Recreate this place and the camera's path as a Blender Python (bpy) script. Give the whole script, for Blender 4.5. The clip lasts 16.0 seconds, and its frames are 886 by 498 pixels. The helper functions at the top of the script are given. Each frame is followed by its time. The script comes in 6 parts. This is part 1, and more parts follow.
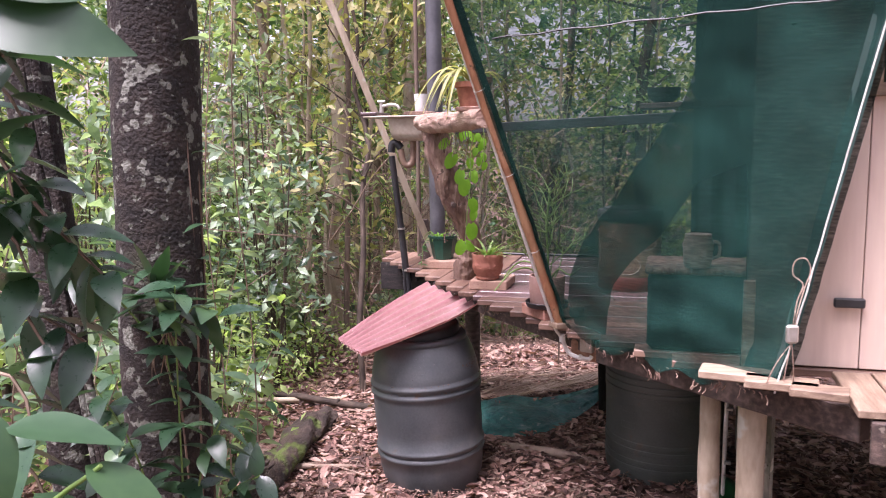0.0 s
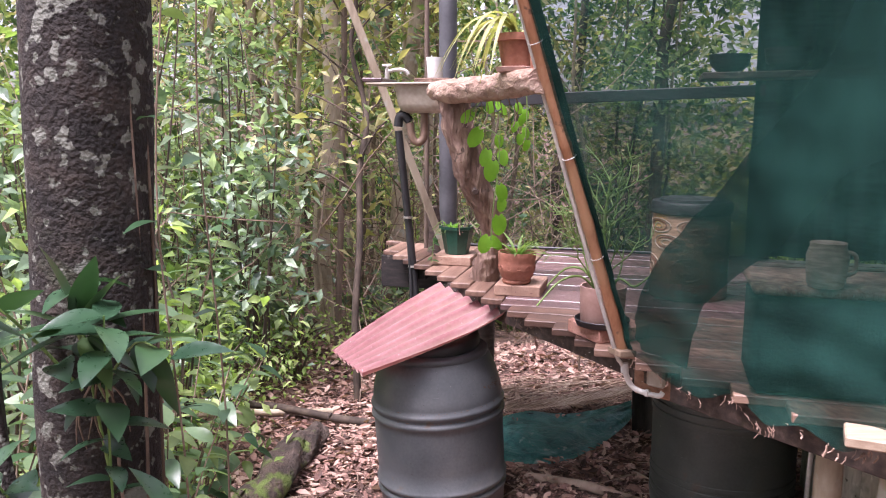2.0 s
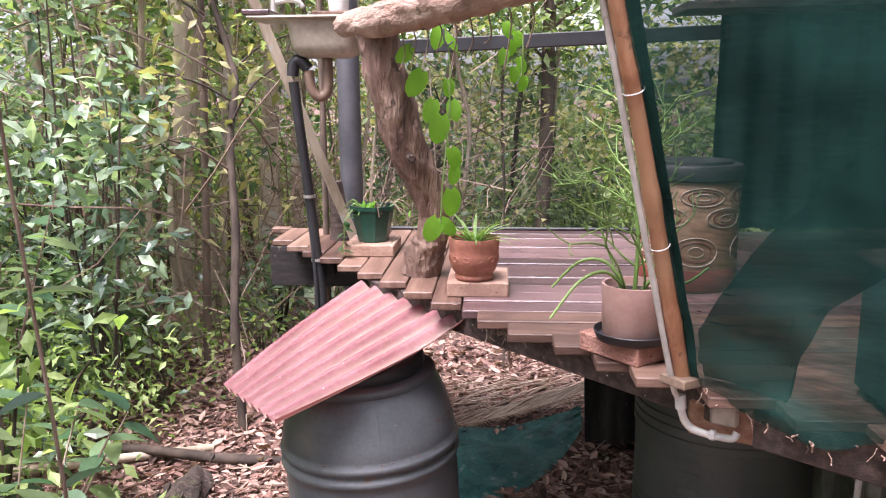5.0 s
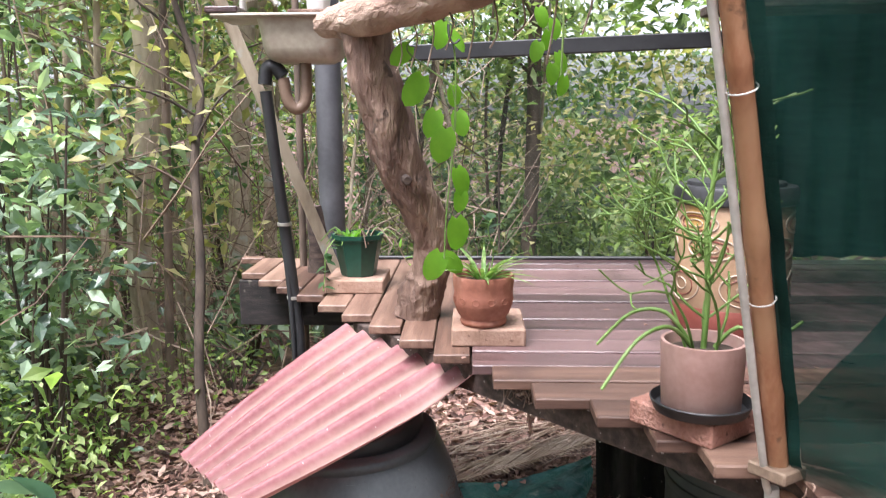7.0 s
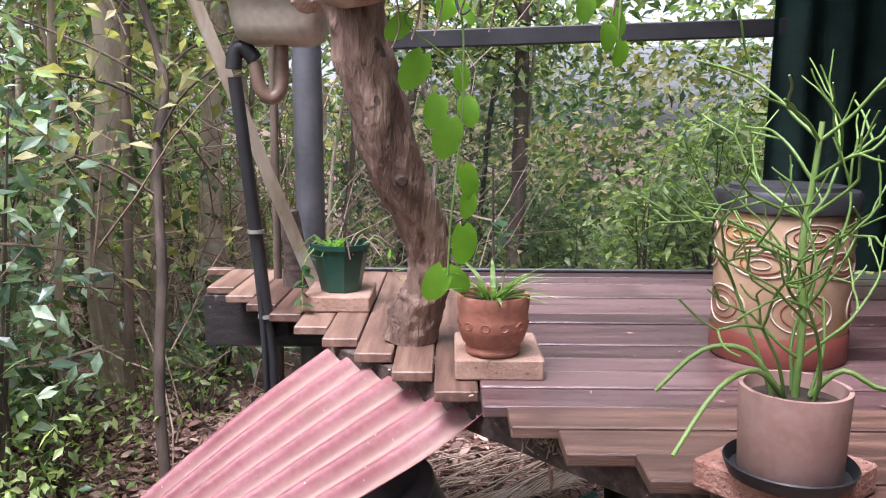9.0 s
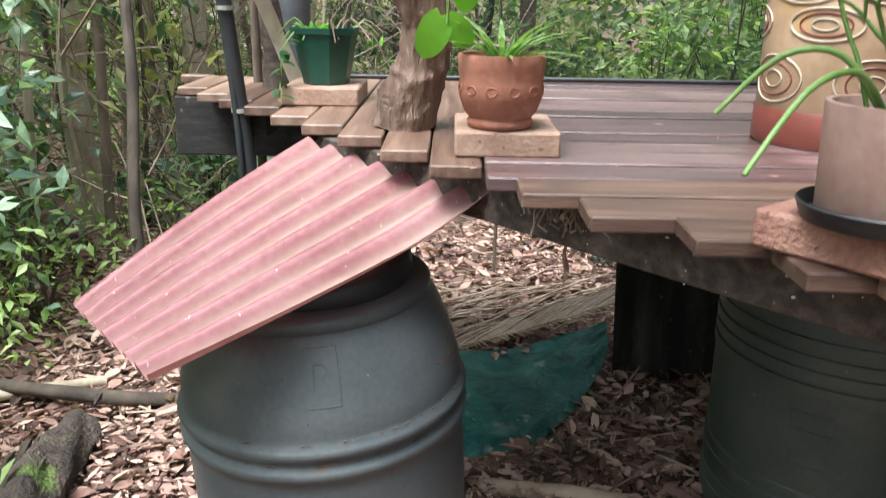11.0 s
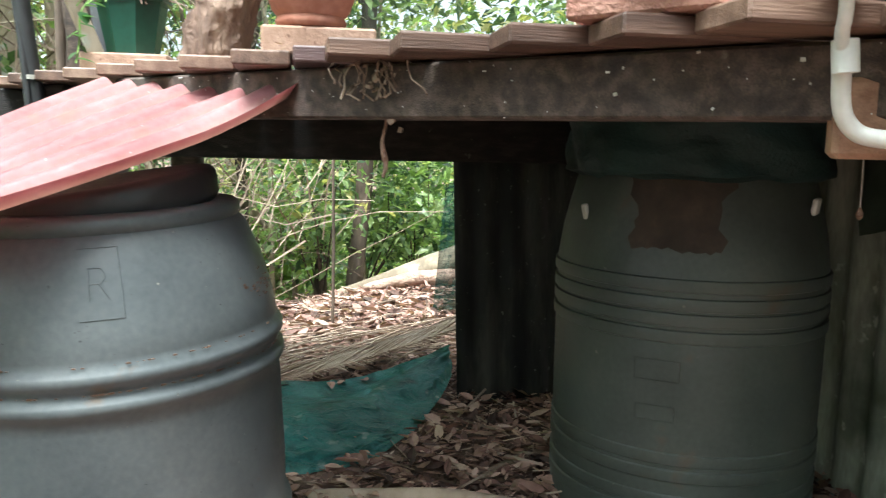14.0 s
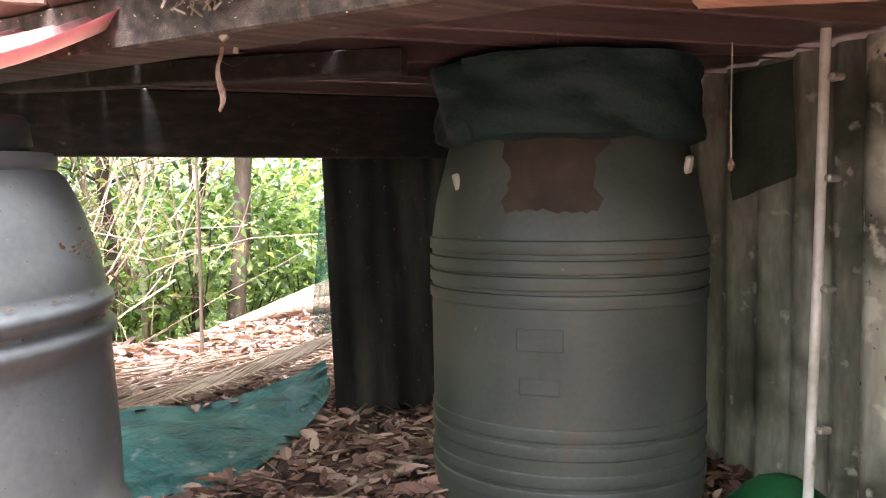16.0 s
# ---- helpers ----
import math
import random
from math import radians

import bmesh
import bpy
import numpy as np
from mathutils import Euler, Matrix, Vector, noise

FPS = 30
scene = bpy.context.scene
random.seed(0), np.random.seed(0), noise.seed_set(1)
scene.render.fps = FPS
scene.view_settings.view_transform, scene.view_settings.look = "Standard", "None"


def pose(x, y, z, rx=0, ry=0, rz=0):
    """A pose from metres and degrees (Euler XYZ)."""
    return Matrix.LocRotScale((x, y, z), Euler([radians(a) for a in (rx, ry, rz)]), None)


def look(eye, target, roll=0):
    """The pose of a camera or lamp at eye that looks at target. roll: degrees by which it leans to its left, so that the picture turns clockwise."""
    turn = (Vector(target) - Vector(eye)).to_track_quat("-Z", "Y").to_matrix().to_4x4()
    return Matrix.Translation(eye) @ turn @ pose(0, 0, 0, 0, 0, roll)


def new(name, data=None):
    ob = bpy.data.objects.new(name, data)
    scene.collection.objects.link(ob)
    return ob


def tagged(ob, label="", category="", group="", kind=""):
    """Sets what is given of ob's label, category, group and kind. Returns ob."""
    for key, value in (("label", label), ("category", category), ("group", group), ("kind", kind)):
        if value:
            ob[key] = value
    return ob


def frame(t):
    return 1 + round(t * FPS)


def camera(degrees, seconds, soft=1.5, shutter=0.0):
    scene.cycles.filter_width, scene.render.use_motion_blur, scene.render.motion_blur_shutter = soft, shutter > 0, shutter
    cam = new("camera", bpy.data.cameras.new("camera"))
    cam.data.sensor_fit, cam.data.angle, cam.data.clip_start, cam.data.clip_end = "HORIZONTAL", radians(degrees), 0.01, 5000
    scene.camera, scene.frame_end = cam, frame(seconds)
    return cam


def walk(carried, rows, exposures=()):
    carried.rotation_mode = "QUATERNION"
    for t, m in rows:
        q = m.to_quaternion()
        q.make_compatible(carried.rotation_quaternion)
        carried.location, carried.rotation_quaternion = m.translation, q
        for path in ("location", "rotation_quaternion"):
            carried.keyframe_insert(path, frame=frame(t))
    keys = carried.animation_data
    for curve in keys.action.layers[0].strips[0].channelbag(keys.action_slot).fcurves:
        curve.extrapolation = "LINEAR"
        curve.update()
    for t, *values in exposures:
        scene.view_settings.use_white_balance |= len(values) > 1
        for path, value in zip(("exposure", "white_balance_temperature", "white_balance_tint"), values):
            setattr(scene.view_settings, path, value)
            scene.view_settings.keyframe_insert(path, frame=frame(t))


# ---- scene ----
cam = camera(56.9, 16.0, soft=1.1, shutter=0.3)
PATH = [
    (0.0, (0.055, 0.002, 1.690), (0.032, 1.985, 1.429), -0.7),
    (0.5, (-0.012, 0.175, 1.671), (-0.013, 2.155, 1.390), -0.5),
    (1.0, (-0.022, 0.404, 1.640), (-0.017, 2.382, 1.347), -0.2),
    (1.5, (-0.045, 0.586, 1.660), (-0.045, 2.563, 1.356), 0.2),
    (2.0, (-0.095, 0.746, 1.668), (-0.083, 2.721, 1.354), 0.4),
    (2.5, (-0.128, 0.897, 1.653), (-0.101, 2.870, 1.326), 0.6),
    (3.0, (-0.138, 1.081, 1.642), (-0.065, 3.053, 1.315), 0.5),
    (3.5, (-0.172, 1.221, 1.629), (-0.028, 3.188, 1.293), 0.5),
    (4.0, (-0.260, 1.381, 1.611), (-0.023, 3.337, 1.265), 0.4),
    (6.5, (-0.361, 1.983, 1.507), (0.094, 3.892, 1.116), -0.7),
    (7.0, (-0.333, 2.087, 1.535), (0.108, 4.011, 1.211), -0.2),
    (7.5, (-0.305, 2.180, 1.524), (0.041, 4.133, 1.268), 0.0),
    (8.0, (-0.331, 2.300, 1.496), (0.137, 4.220, 1.194), -0.1),
    (8.2, (-0.335, 2.339, 1.498), (0.165, 4.251, 1.197), 0.0),
    (10.3, (-0.237, 2.560, 1.422), (0.246, 4.451, 0.984), 1.3),
    (10.5, (-0.233, 2.590, 1.377), (0.247, 4.470, 0.891), 1.2),
    (11.0, (-0.240, 2.657, 1.240), (0.236, 4.502, 0.630), 0.9),
    (11.5, (-0.241, 2.668, 1.161), (0.244, 4.495, 0.509), 0.5),
    (12.0, (-0.240, 2.655, 1.072), (0.254, 4.489, 0.446), 0.6),
    (12.5, (-0.236, 2.668, 0.960), (0.277, 4.531, 0.445), 0.5),
    (13.0, (-0.245, 2.643, 0.917), (0.318, 4.526, 0.546), 0.4),
    (13.5, (-0.216, 2.647, 0.881), (0.467, 4.501, 0.572), 1.1),
    (14.0, (-0.159, 2.678, 0.817), (0.672, 4.477, 0.550), 1.3),
    (14.5, (-0.094, 2.709, 0.754), (0.836, 4.465, 0.530), 1.0),
    (15.0, (-0.084, 2.735, 0.693), (0.922, 4.453, 0.501), 0.4),
    (15.5, (-0.080, 2.741, 0.645), (0.964, 4.441, 0.496), -0.2),
    (16.0, (-0.062, 2.758, 0.628), (1.010, 4.442, 0.509), -0.6),
]
walk(cam, [(t, look(eye, aim, roll)) for t, eye, aim, roll in PATH],
     exposures=[(0.0, 1.76, 6150, 37), (2.0, 1.85, 6100, 32), (4.0, 1.95, 6150, 28), (6.5, 1.92, 6000, 20), (7.0, 1.97, 6000, 16), (7.5, 1.6, 5950, 22), (8.0, 1.63, 5900, 24), (10.5, 1.8, 5800, 14), (12.0, 2.08, 5850, -18), (12.8, 2.3, 5850, -10), (13.5, 2.33, 5750, 4), (14.0, 2.49, 5850, -2), (15.0, 3.25, 6000, 8), (16.0, 3.52, 6200, 16)])

# ---- light: an overcast day ----
world = bpy.data.worlds.new("world")
scene.world = world
world.use_nodes = True
wn = world.node_tree
sky = wn.nodes.new("ShaderNodeTexSky")
sky.sky_type, sky.sun_disc = "NISHITA", False
sky.sun_elevation, sky.sun_rotation = radians(67), radians(229)
sky.air_density, sky.dust_density, sky.ozone_density = 1.0, 3.0, 0.6
desat = wn.nodes.new("ShaderNodeHueSaturation")
desat.inputs["Saturation"].default_value = 0.25
wn.links.new(sky.outputs[0], desat.inputs["Color"])
wn.links.new(desat.outputs[0], wn.nodes["Background"].inputs["Color"])
wn.nodes["Background"].inputs["Strength"].default_value = 0.105
sun_data = bpy.data.lights.new("sun", "SUN")
sun_data.energy, sun_data.angle, sun_data.color = 3.0, radians(30), (1.0, 0.97, 0.92)
sun = new("sun", sun_data)
sun.matrix_world = look((-4.2, -3.6, 13), (0, 0, 0))

# ---- the deck's own directions ----
CA, SA = math.cos(radians(15)), math.sin(radians(15))


def P(u, v, z):
    return Vector((CA * u + SA * v, -SA * u + CA * v, z))


DECK = pose(0, 0, 0, 0, 0, -15)
DZ = 0.95  # deck top


# ---- mesh helpers ----
def mesh_object(name, data, parent=None, label=""):
    ob = new(name, data)
    if parent is not None:
        ob.parent = parent
    if label:
        ob["label"] = label
    return ob


def part(name, bm, material, parent=None, label="", smooth=True):
    me = bpy.data.meshes.new(name)
    bm.normal_update()
    bm.to_mesh(me)
    bm.free()
    if smooth:
        me.shade_smooth()
        me.set_sharp_from_angle(angle=radians(52))
    else:
        me.shade_flat()
    me.materials.append(material)
    return mesh_object(name, me, parent, label)


def raw(name, verts, faces, material, parent=None, label="", smooth=False):
    me = bpy.data.meshes.new(name)
    me.from_pydata(verts, [], faces)
    me.update()
    if smooth:
        me.shade_smooth()
    me.materials.append(material)
    return mesh_object(name, me, parent, label)


def thing(name, label, category, group="", kind="", at=(0, 0, 0)):
    ob = new(name)
    ob.location = at
    ob.empty_display_size = 0.1
    return tagged(ob, label, category, group, kind)


def box(bm, m, sx, sy, sz, bevel=0.003):
    r = bmesh.ops.create_cube(bm, size=1.0, matrix=m @ Matrix.Diagonal((sx, sy, sz, 1)))
    if bevel:
        es = list({e for v in r["verts"] for e in v.link_edges})
        bmesh.ops.bevel(bm, geom=es, offset=bevel, segments=1, affect="EDGES", clamp_overlap=True)


def boxed(m, sx, sy, sz, bevel=0.003):
    bm = bmesh.new()
    box(bm, m, sx, sy, sz, bevel)
    return bm


def between(a, b, up=(0, 0, 1)):
    """The pose at the middle of a and b whose x axis runs from a to b."""
    a, b = Vector(a), Vector(b)
    x = (b - a).normalized()
    y = Vector(up).cross(x).normalized()
    z = x.cross(y)
    m = Matrix((x, y, z)).transposed().to_4x4()
    m.translation = (a + b) / 2
    return m


def plank(a, b, w, h, bevel=0.004):
    return boxed(between(a, b), (Vector(b) - Vector(a)).length, w, h, bevel)


def smooth_path(pts, n):
    pts = [Vector(p) for p in pts]
    out = []
    k = len(pts) - 1
    for i in range(n + 1):
        s = i / n * k
        j = min(int(s), k - 1)
        f = s - j
        p0, p1, p2, p3 = pts[max(j - 1, 0)], pts[j], pts[j + 1], pts[min(j + 2, k)]
        out.append(0.5 * ((2 * p1) + (p2 - p0) * f + (2 * p0 - 5 * p1 + 4 * p2 - p3) * f * f + (3 * p1 - p0 - 3 * p2 + p3) * f ** 3))
    return out


def tube(bm, pts, radii, seg=8, rough=0.0, cap=True, groove=0.0):
    pts = [Vector(p) for p in pts]
    n = len(pts)
    if not hasattr(radii, "__len__"):
        radii = [radii] * n
    elif len(radii) != n:
        k = len(radii) - 1
        full = []
        for i in range(n):
            s = i / (n - 1) * k
            j = min(int(s), k - 1)
            full.append(radii[j] + (radii[j + 1] - radii[j]) * (s - j))
        radii = full
    side = None
    rings = []
    for i, p in enumerate(pts):
        d = (pts[min(i + 1, n - 1)] - pts[max(i - 1, 0)]).normalized()
        if side is None:
            side = d.orthogonal().normalized()
        side = (side - d * side.dot(d)).normalized()
        other = d.cross(side)
        ring = []
        for k in range(seg):
            a = 2 * math.pi * k / seg
            r = radii[i]
            if rough:
                q = Vector((math.cos(a) * 1.3, math.sin(a) * 1.3, 0)) + p * (0.35 / max(radii[0], 0.01))
                r *= 1 + rough * noise.noise(q)
            if groove:
                tw = a + 2.5 * i / n
                r *= 1 + groove * noise.noise(Vector((math.cos(tw) * 2.6, math.sin(tw) * 2.6, i * 0.16))) + groove * 0.6 * noise.noise(Vector((math.cos(tw) * 6, math.sin(tw) * 6, i * 0.4)))
            ring.append(bm.verts.new(p + (side * math.cos(a) + other * math.sin(a)) * r))
        rings.append(ring)
    for a, b in zip(rings, rings[1:]):
        for k in range(seg):
            bm.faces.new((a[k], a[(k + 1) % seg], b[(k + 1) % seg], b[k]))
    if cap:
        bm.faces.new(rings[0][::-1])
        bm.faces.new(rings[-1])


def tubed(pts, radii, seg=8, rough=0.0, n=0, groove=0.0):
    bm = bmesh.new()
    tube(bm, smooth_path(pts, n) if n else pts, radii, seg, rough, True, groove)
    return bm


def lathe(profile, seg=32, m=Matrix(), cap_bottom=True, cap_top=True):
    """A body turned round z from (radius, height) pairs."""
    bm = bmesh.new()
    rings = [[bm.verts.new(m @ Vector((r * math.cos(2 * math.pi * k / seg), r * math.sin(2 * math.pi * k / seg), z))) for k in range(seg)]
             for r, z in profile]
    for a, b in zip(rings, rings[1:]):
        for k in range(seg):
            bm.faces.new((a[k], a[(k + 1) % seg], b[(k + 1) % seg], b[k]))
    if cap_bottom:
        bm.faces.new(rings[0][::-1])
    if cap_top:
        bm.faces.new(rings[-1])
    return bm


# ---- materials ----
def ramp(nt, fac, stops):
    n = nt.nodes.new("ShaderNodeValToRGB")
    while len(n.color_ramp.elements) < len(stops):
        n.color_ramp.elements.new(0.5)
    for e, (p, c) in zip(n.color_ramp.elements, stops):
        e.position, e.color = p, (*c, 1)
    nt.links.new(fac, n.inputs[0])
    return n.outputs[0]


def noise_tex(nt, co, scale, detail=4, stretch=None, distort=0.0):
    if stretch:
        mp = nt.nodes.new("ShaderNodeMapping")
        mp.inputs["Scale"].default_value = stretch
        nt.links.new(co, mp.inputs["Vector"])
        co = mp.outputs[0]
    n = nt.nodes.new("ShaderNodeTexNoise")
    n.inputs["Scale"].default_value, n.inputs["Detail"].default_value = scale, detail
    n.inputs["Distortion"].default_value = distort
    nt.links.new(co, n.inputs["Vector"])
    return n.outputs["Fac"]


def mix(nt, fac, a, b, mode="MIX"):
    n = nt.nodes.new("ShaderNodeMix")
    n.data_type, n.blend_type = "RGBA", mode
    for sock, val in ((n.inputs[0], fac), (n.inputs[6], a), (n.inputs[7], b)):
        if hasattr(val, "is_linked"):
            nt.links.new(val, sock)
        elif hasattr(val, "__len__"):
            sock.default_value = (*val, 1)
        else:
            sock.default_value = val
    return n.outputs[2]


def surface(name, stops, scale=8, fine=60, rough=0.7, metal=0.0, bump=0.3, bump_scale=None, stretch=None, vary=0.0,
            island=0.0, patches=(), depth=0.004, rough_var=0.15, translucent=0.0, distort=0.0, spec=0.5):
    """A procedural surface: a colour ramp over two noises, patches of other colours, fine relief."""
    mt = bpy.data.materials.new(name)
    mt.use_nodes = True
    nt = mt.node_tree
    b = nt.nodes["Principled BSDF"]
    co = nt.nodes.new("ShaderNodeTexCoord").outputs["Object"]
    n1 = noise_tex(nt, co, scale, 5, stretch, distort)
    n2 = noise_tex(nt, co, fine, 3, stretch)
    ad = nt.nodes.new("ShaderNodeMath")
    ad.operation = "MULTIPLY_ADD"
    nt.links.new(n2, ad.inputs[0])
    ad.inputs[1].default_value = 0.35
    sub = nt.nodes.new("ShaderNodeMath")
    sub.operation = "ADD"
    nt.links.new(n1, sub.inputs[0])
    sub.inputs[1].default_value = -0.175
    nt.links.new(sub.outputs[0], ad.inputs[2])
    fac = ad.outputs[0]
    for amount, source in ((vary, "ShaderNodeObjectInfo"), (island, "ShaderNodeNewGeometry")):
        if amount:
            s = nt.nodes.new(source)
            out = s.outputs["Random"] if source == "ShaderNodeObjectInfo" else s.outputs["Random Per Island"]
            m = nt.nodes.new("ShaderNodeMath")
            m.operation = "MULTIPLY_ADD"
            nt.links.new(out, m.inputs[0])
            m.inputs[1].default_value = amount
            a2 = nt.nodes.new("ShaderNodeMath")
            a2.operation = "ADD"
            nt.links.new(fac, a2.inputs[0])
            a2.inputs[1].default_value = -amount / 2
            nt.links.new(a2.outputs[0], m.inputs[2])
            fac = m.outputs[0]
    col = ramp(nt, fac, stops)
    for pscale, lo, hi, pc, pdet in patches:
        pn = noise_tex(nt, co, pscale, pdet)
        col = mix(nt, ramp(nt, pn, [(lo, (0, 0, 0)), (hi, (1, 1, 1))]), col, pc)
    nt.links.new(col, b.inputs["Base Color"])
    rr = nt.nodes.new("ShaderNodeMapRange")
    nt.links.new(n2, rr.inputs[0])
    rr.inputs["To Min"].default_value, rr.inputs["To Max"].default_value = max(rough - rough_var, 0.03), min(rough + rough_var, 1)
    nt.links.new(rr.outputs[0], b.inputs["Roughness"])
    b.inputs["Metallic"].default_value = metal
    b.inputs["Specular IOR Level"].default_value = spec
    if bump:
        bp = nt.nodes.new("ShaderNodeBump")
        bp.inputs["Strength"].default_value, bp.inputs["Distance"].default_value = bump, depth
        bn = noise_tex(nt, co, bump_scale or fine, 4, stretch, distort)
        nt.links.new(bn, bp.inputs["Height"])
        nt.links.new(bp.outputs[0], b.inputs["Normal"])
    if translucent:
        tr = nt.nodes.new("ShaderNodeBsdfTranslucent")
        br = nt.nodes.new("ShaderNodeMix")
        br.data_type, br.blend_type = "RGBA", "MULTIPLY"
        br.inputs[0].default_value = 1.0
        nt.links.new(col, br.inputs[6])
        br.inputs[7].default_value = (1.5, 1.65, 0.85, 1)
        nt.links.new(br.outputs[2], tr.inputs["Color"])
        ms = nt.nodes.new("ShaderNodeMixShader")
        ms.inputs[0].default_value = translucent
        nt.links.new(b.outputs[0], ms.inputs[1])
        nt.links.new(tr.outputs[0], ms.inputs[2])
        nt.links.new(ms.outputs[0], nt.nodes["Material Output"].inputs["Surface"])
    return mt


def netting(name, colour, through_light):
    """Woven shade cloth: fine threads with gaps between them."""
    mt = bpy.data.materials.new(name)
    mt.use_nodes = True
    nt = mt.node_tree
    b = nt.nodes["Principled BSDF"]
    co = nt.nodes.new("ShaderNodeTexCoord").outputs["Object"]
    n1 = noise_tex(nt, co, 6, 4)
    col = ramp(nt, n1, [(0.3, tuple(c * 0.55 for c in colour)), (0.7, tuple(c * 1.6 for c in colour))])
    nt.links.new(col, b.inputs["Base Color"])
    b.inputs["Roughness"].default_value = 0.75
    b.inputs["Specular IOR Level"].default_value = 0.08
    tr = nt.nodes.new("ShaderNodeBsdfTranslucent")
    nt.links.new(col, tr.inputs["Color"])
    m1 = nt.nodes.new("ShaderNodeMixShader")
    m1.inputs[0].default_value = 0.3
    nt.links.new(b.outputs[0], m1.inputs[1])
    nt.links.new(tr.outputs[0], m1.inputs[2])
    tp = nt.nodes.new("ShaderNodeBsdfTransparent")
    m2 = nt.nodes.new("ShaderNodeMixShader")
    weave = noise_tex(nt, co, 25, 3, (1, 1, 6))
    mr = nt.nodes.new("ShaderNodeMapRange")
    nt.links.new(weave, mr.inputs[0])
    mr.inputs["From Min"].default_value, mr.inputs["From Max"].default_value = 0.3, 0.7
    mr.inputs["To Min"].default_value, mr.inputs["To Max"].default_value = through_light - 0.1, through_light + 0.1
    nt.links.new(mr.outputs[0], m2.inputs[0])
    nt.links.new(m1.outputs[0], m2.inputs[1])
    nt.links.new(tp.outputs[0], m2.inputs[2])
    nt.links.new(m2.outputs[0], nt.nodes["Material Output"].inputs["Surface"])
    return mt


M_SOIL = surface("forest_soil", [(0.3, (0.055, 0.032, 0.024)), (0.5, (0.135, 0.078, 0.058)), (0.7, (0.24, 0.15, 0.115))], 5, 90, 0.95, bump=1.0, depth=0.02)
M_LITTER = surface("leaf_litter", [(0.12, (0.055, 0.03, 0.023)), (0.38, (0.19, 0.1, 0.08)), (0.65, (0.36, 0.215, 0.172)), (0.97, (0.52, 0.38, 0.31))], 6, 60, 0.75, bump=0.2, island=0.85, translucent=0.1)
M_DECK = surface("weathered_deck_timber", [(0.25, (0.042, 0.022, 0.022)), (0.5, (0.088, 0.049, 0.048)), (0.75, (0.16, 0.097, 0.093))], 3, 30, 0.31, bump=0.35, stretch=(1, 12, 12), vary=0.5, spec=0.7, rough_var=0.1, patches=((2.5, 0.6, 0.72, (0.06, 0.034, 0.03), 6), (80, 0.72, 0.76, (0.3, 0.24, 0.2), 2)))
# Tan from wear, and without the purple sky sheen coloured into M_DECK.
M_DECK2 = surface("worn_tan_sheenless_timber", [(0.25, (0.072, 0.038, 0.027)), (0.5, (0.15, 0.085, 0.06)), (0.75, (0.25, 0.158, 0.114))], 3, 30, 0.5, bump=0.35, stretch=(1, 12, 12), vary=0.4, patches=((3, 0.58, 0.7, (0.08, 0.045, 0.035), 6),))
M_DARKWOOD = surface("dark_damp_timber", [(0.25, (0.018, 0.011, 0.009)), (0.5, (0.058, 0.038, 0.03)), (0.75, (0.13, 0.09, 0.072))], 5, 40, 0.75, bump=0.5, stretch=(1, 10, 10), patches=((4, 0.58, 0.7, (0.085, 0.07, 0.06), 6), (30, 0.68, 0.73, (0.17, 0.14, 0.11), 4)))
# Near-black version of M_DARKWOOD: the under-deck shade is put into its colour.
M_BEAM = surface("shade_toned_timber", [(0.25, (0.006, 0.005, 0.005)), (0.5, (0.015, 0.011, 0.01)), (0.75, (0.04, 0.03, 0.026))], 5, 40, 0.85, bump=0.5, stretch=(1, 10, 10), patches=((34, 0.68, 0.74, (0.1, 0.085, 0.07), 4),))
M_DRUM = surface("grey_plastic", [(0.3, (0.05, 0.056, 0.06)), (0.55, (0.08, 0.087, 0.091)), (0.8, (0.12, 0.125, 0.127))], 4, 90, 0.42, bump=0.12, depth=0.002, patches=((3.5, 0.58, 0.72, (0.13, 0.125, 0.115), 6), (9, 0.69, 0.75, (0.1, 0.075, 0.058), 7), (60, 0.74, 0.78, (0.24, 0.22, 0.19), 3), (120, 0.73, 0.77, (0.03, 0.03, 0.03), 2)))
M_DRUM2 = surface("dark_green_plastic", [(0.3, (0.039, 0.047, 0.041)), (0.55, (0.063, 0.074, 0.064)), (0.8, (0.098, 0.109, 0.095))], 4, 90, 0.5, bump=0.12, depth=0.002, patches=((4, 0.55, 0.72, (0.075, 0.08, 0.066), 6), (50, 0.74, 0.78, (0.16, 0.15, 0.13), 3), (8, 0.66, 0.76, (0.09, 0.065, 0.045), 7)))
M_BLACK = surface("black_plastic", [(0.3, (0.012, 0.012, 0.013)), (0.7, (0.03, 0.03, 0.032))], 8, 80, 0.5, bump=0.15, depth=0.002)
M_RED = surface("faded_red_sheet", [(0.25, (0.27, 0.08, 0.085)), (0.5, (0.40, 0.165, 0.172)), (0.8, (0.52, 0.29, 0.288))], 4, 70, 0.5, bump=0.12, depth=0.002, patches=((90, 0.72, 0.76, (0.68, 0.6, 0.56), 2), (9, 0.62, 0.8, (0.33, 0.17, 0.13), 6)))
nt = M_RED.node_tree
grooves = nt.nodes.new("ShaderNodeTexWave")
grooves.inputs["Scale"].default_value, grooves.inputs["Distortion"].default_value = 7.2 / 3.183, 0.4
grooves.inputs["Phase Offset"].default_value = -1.57
grooves.inputs["Detail"].default_value = 3
nt.links.new(nt.nodes.new("ShaderNodeUVMap").outputs[0], grooves.inputs["Vector"])
body = nt.nodes["Principled BSDF"].inputs["Base Color"]
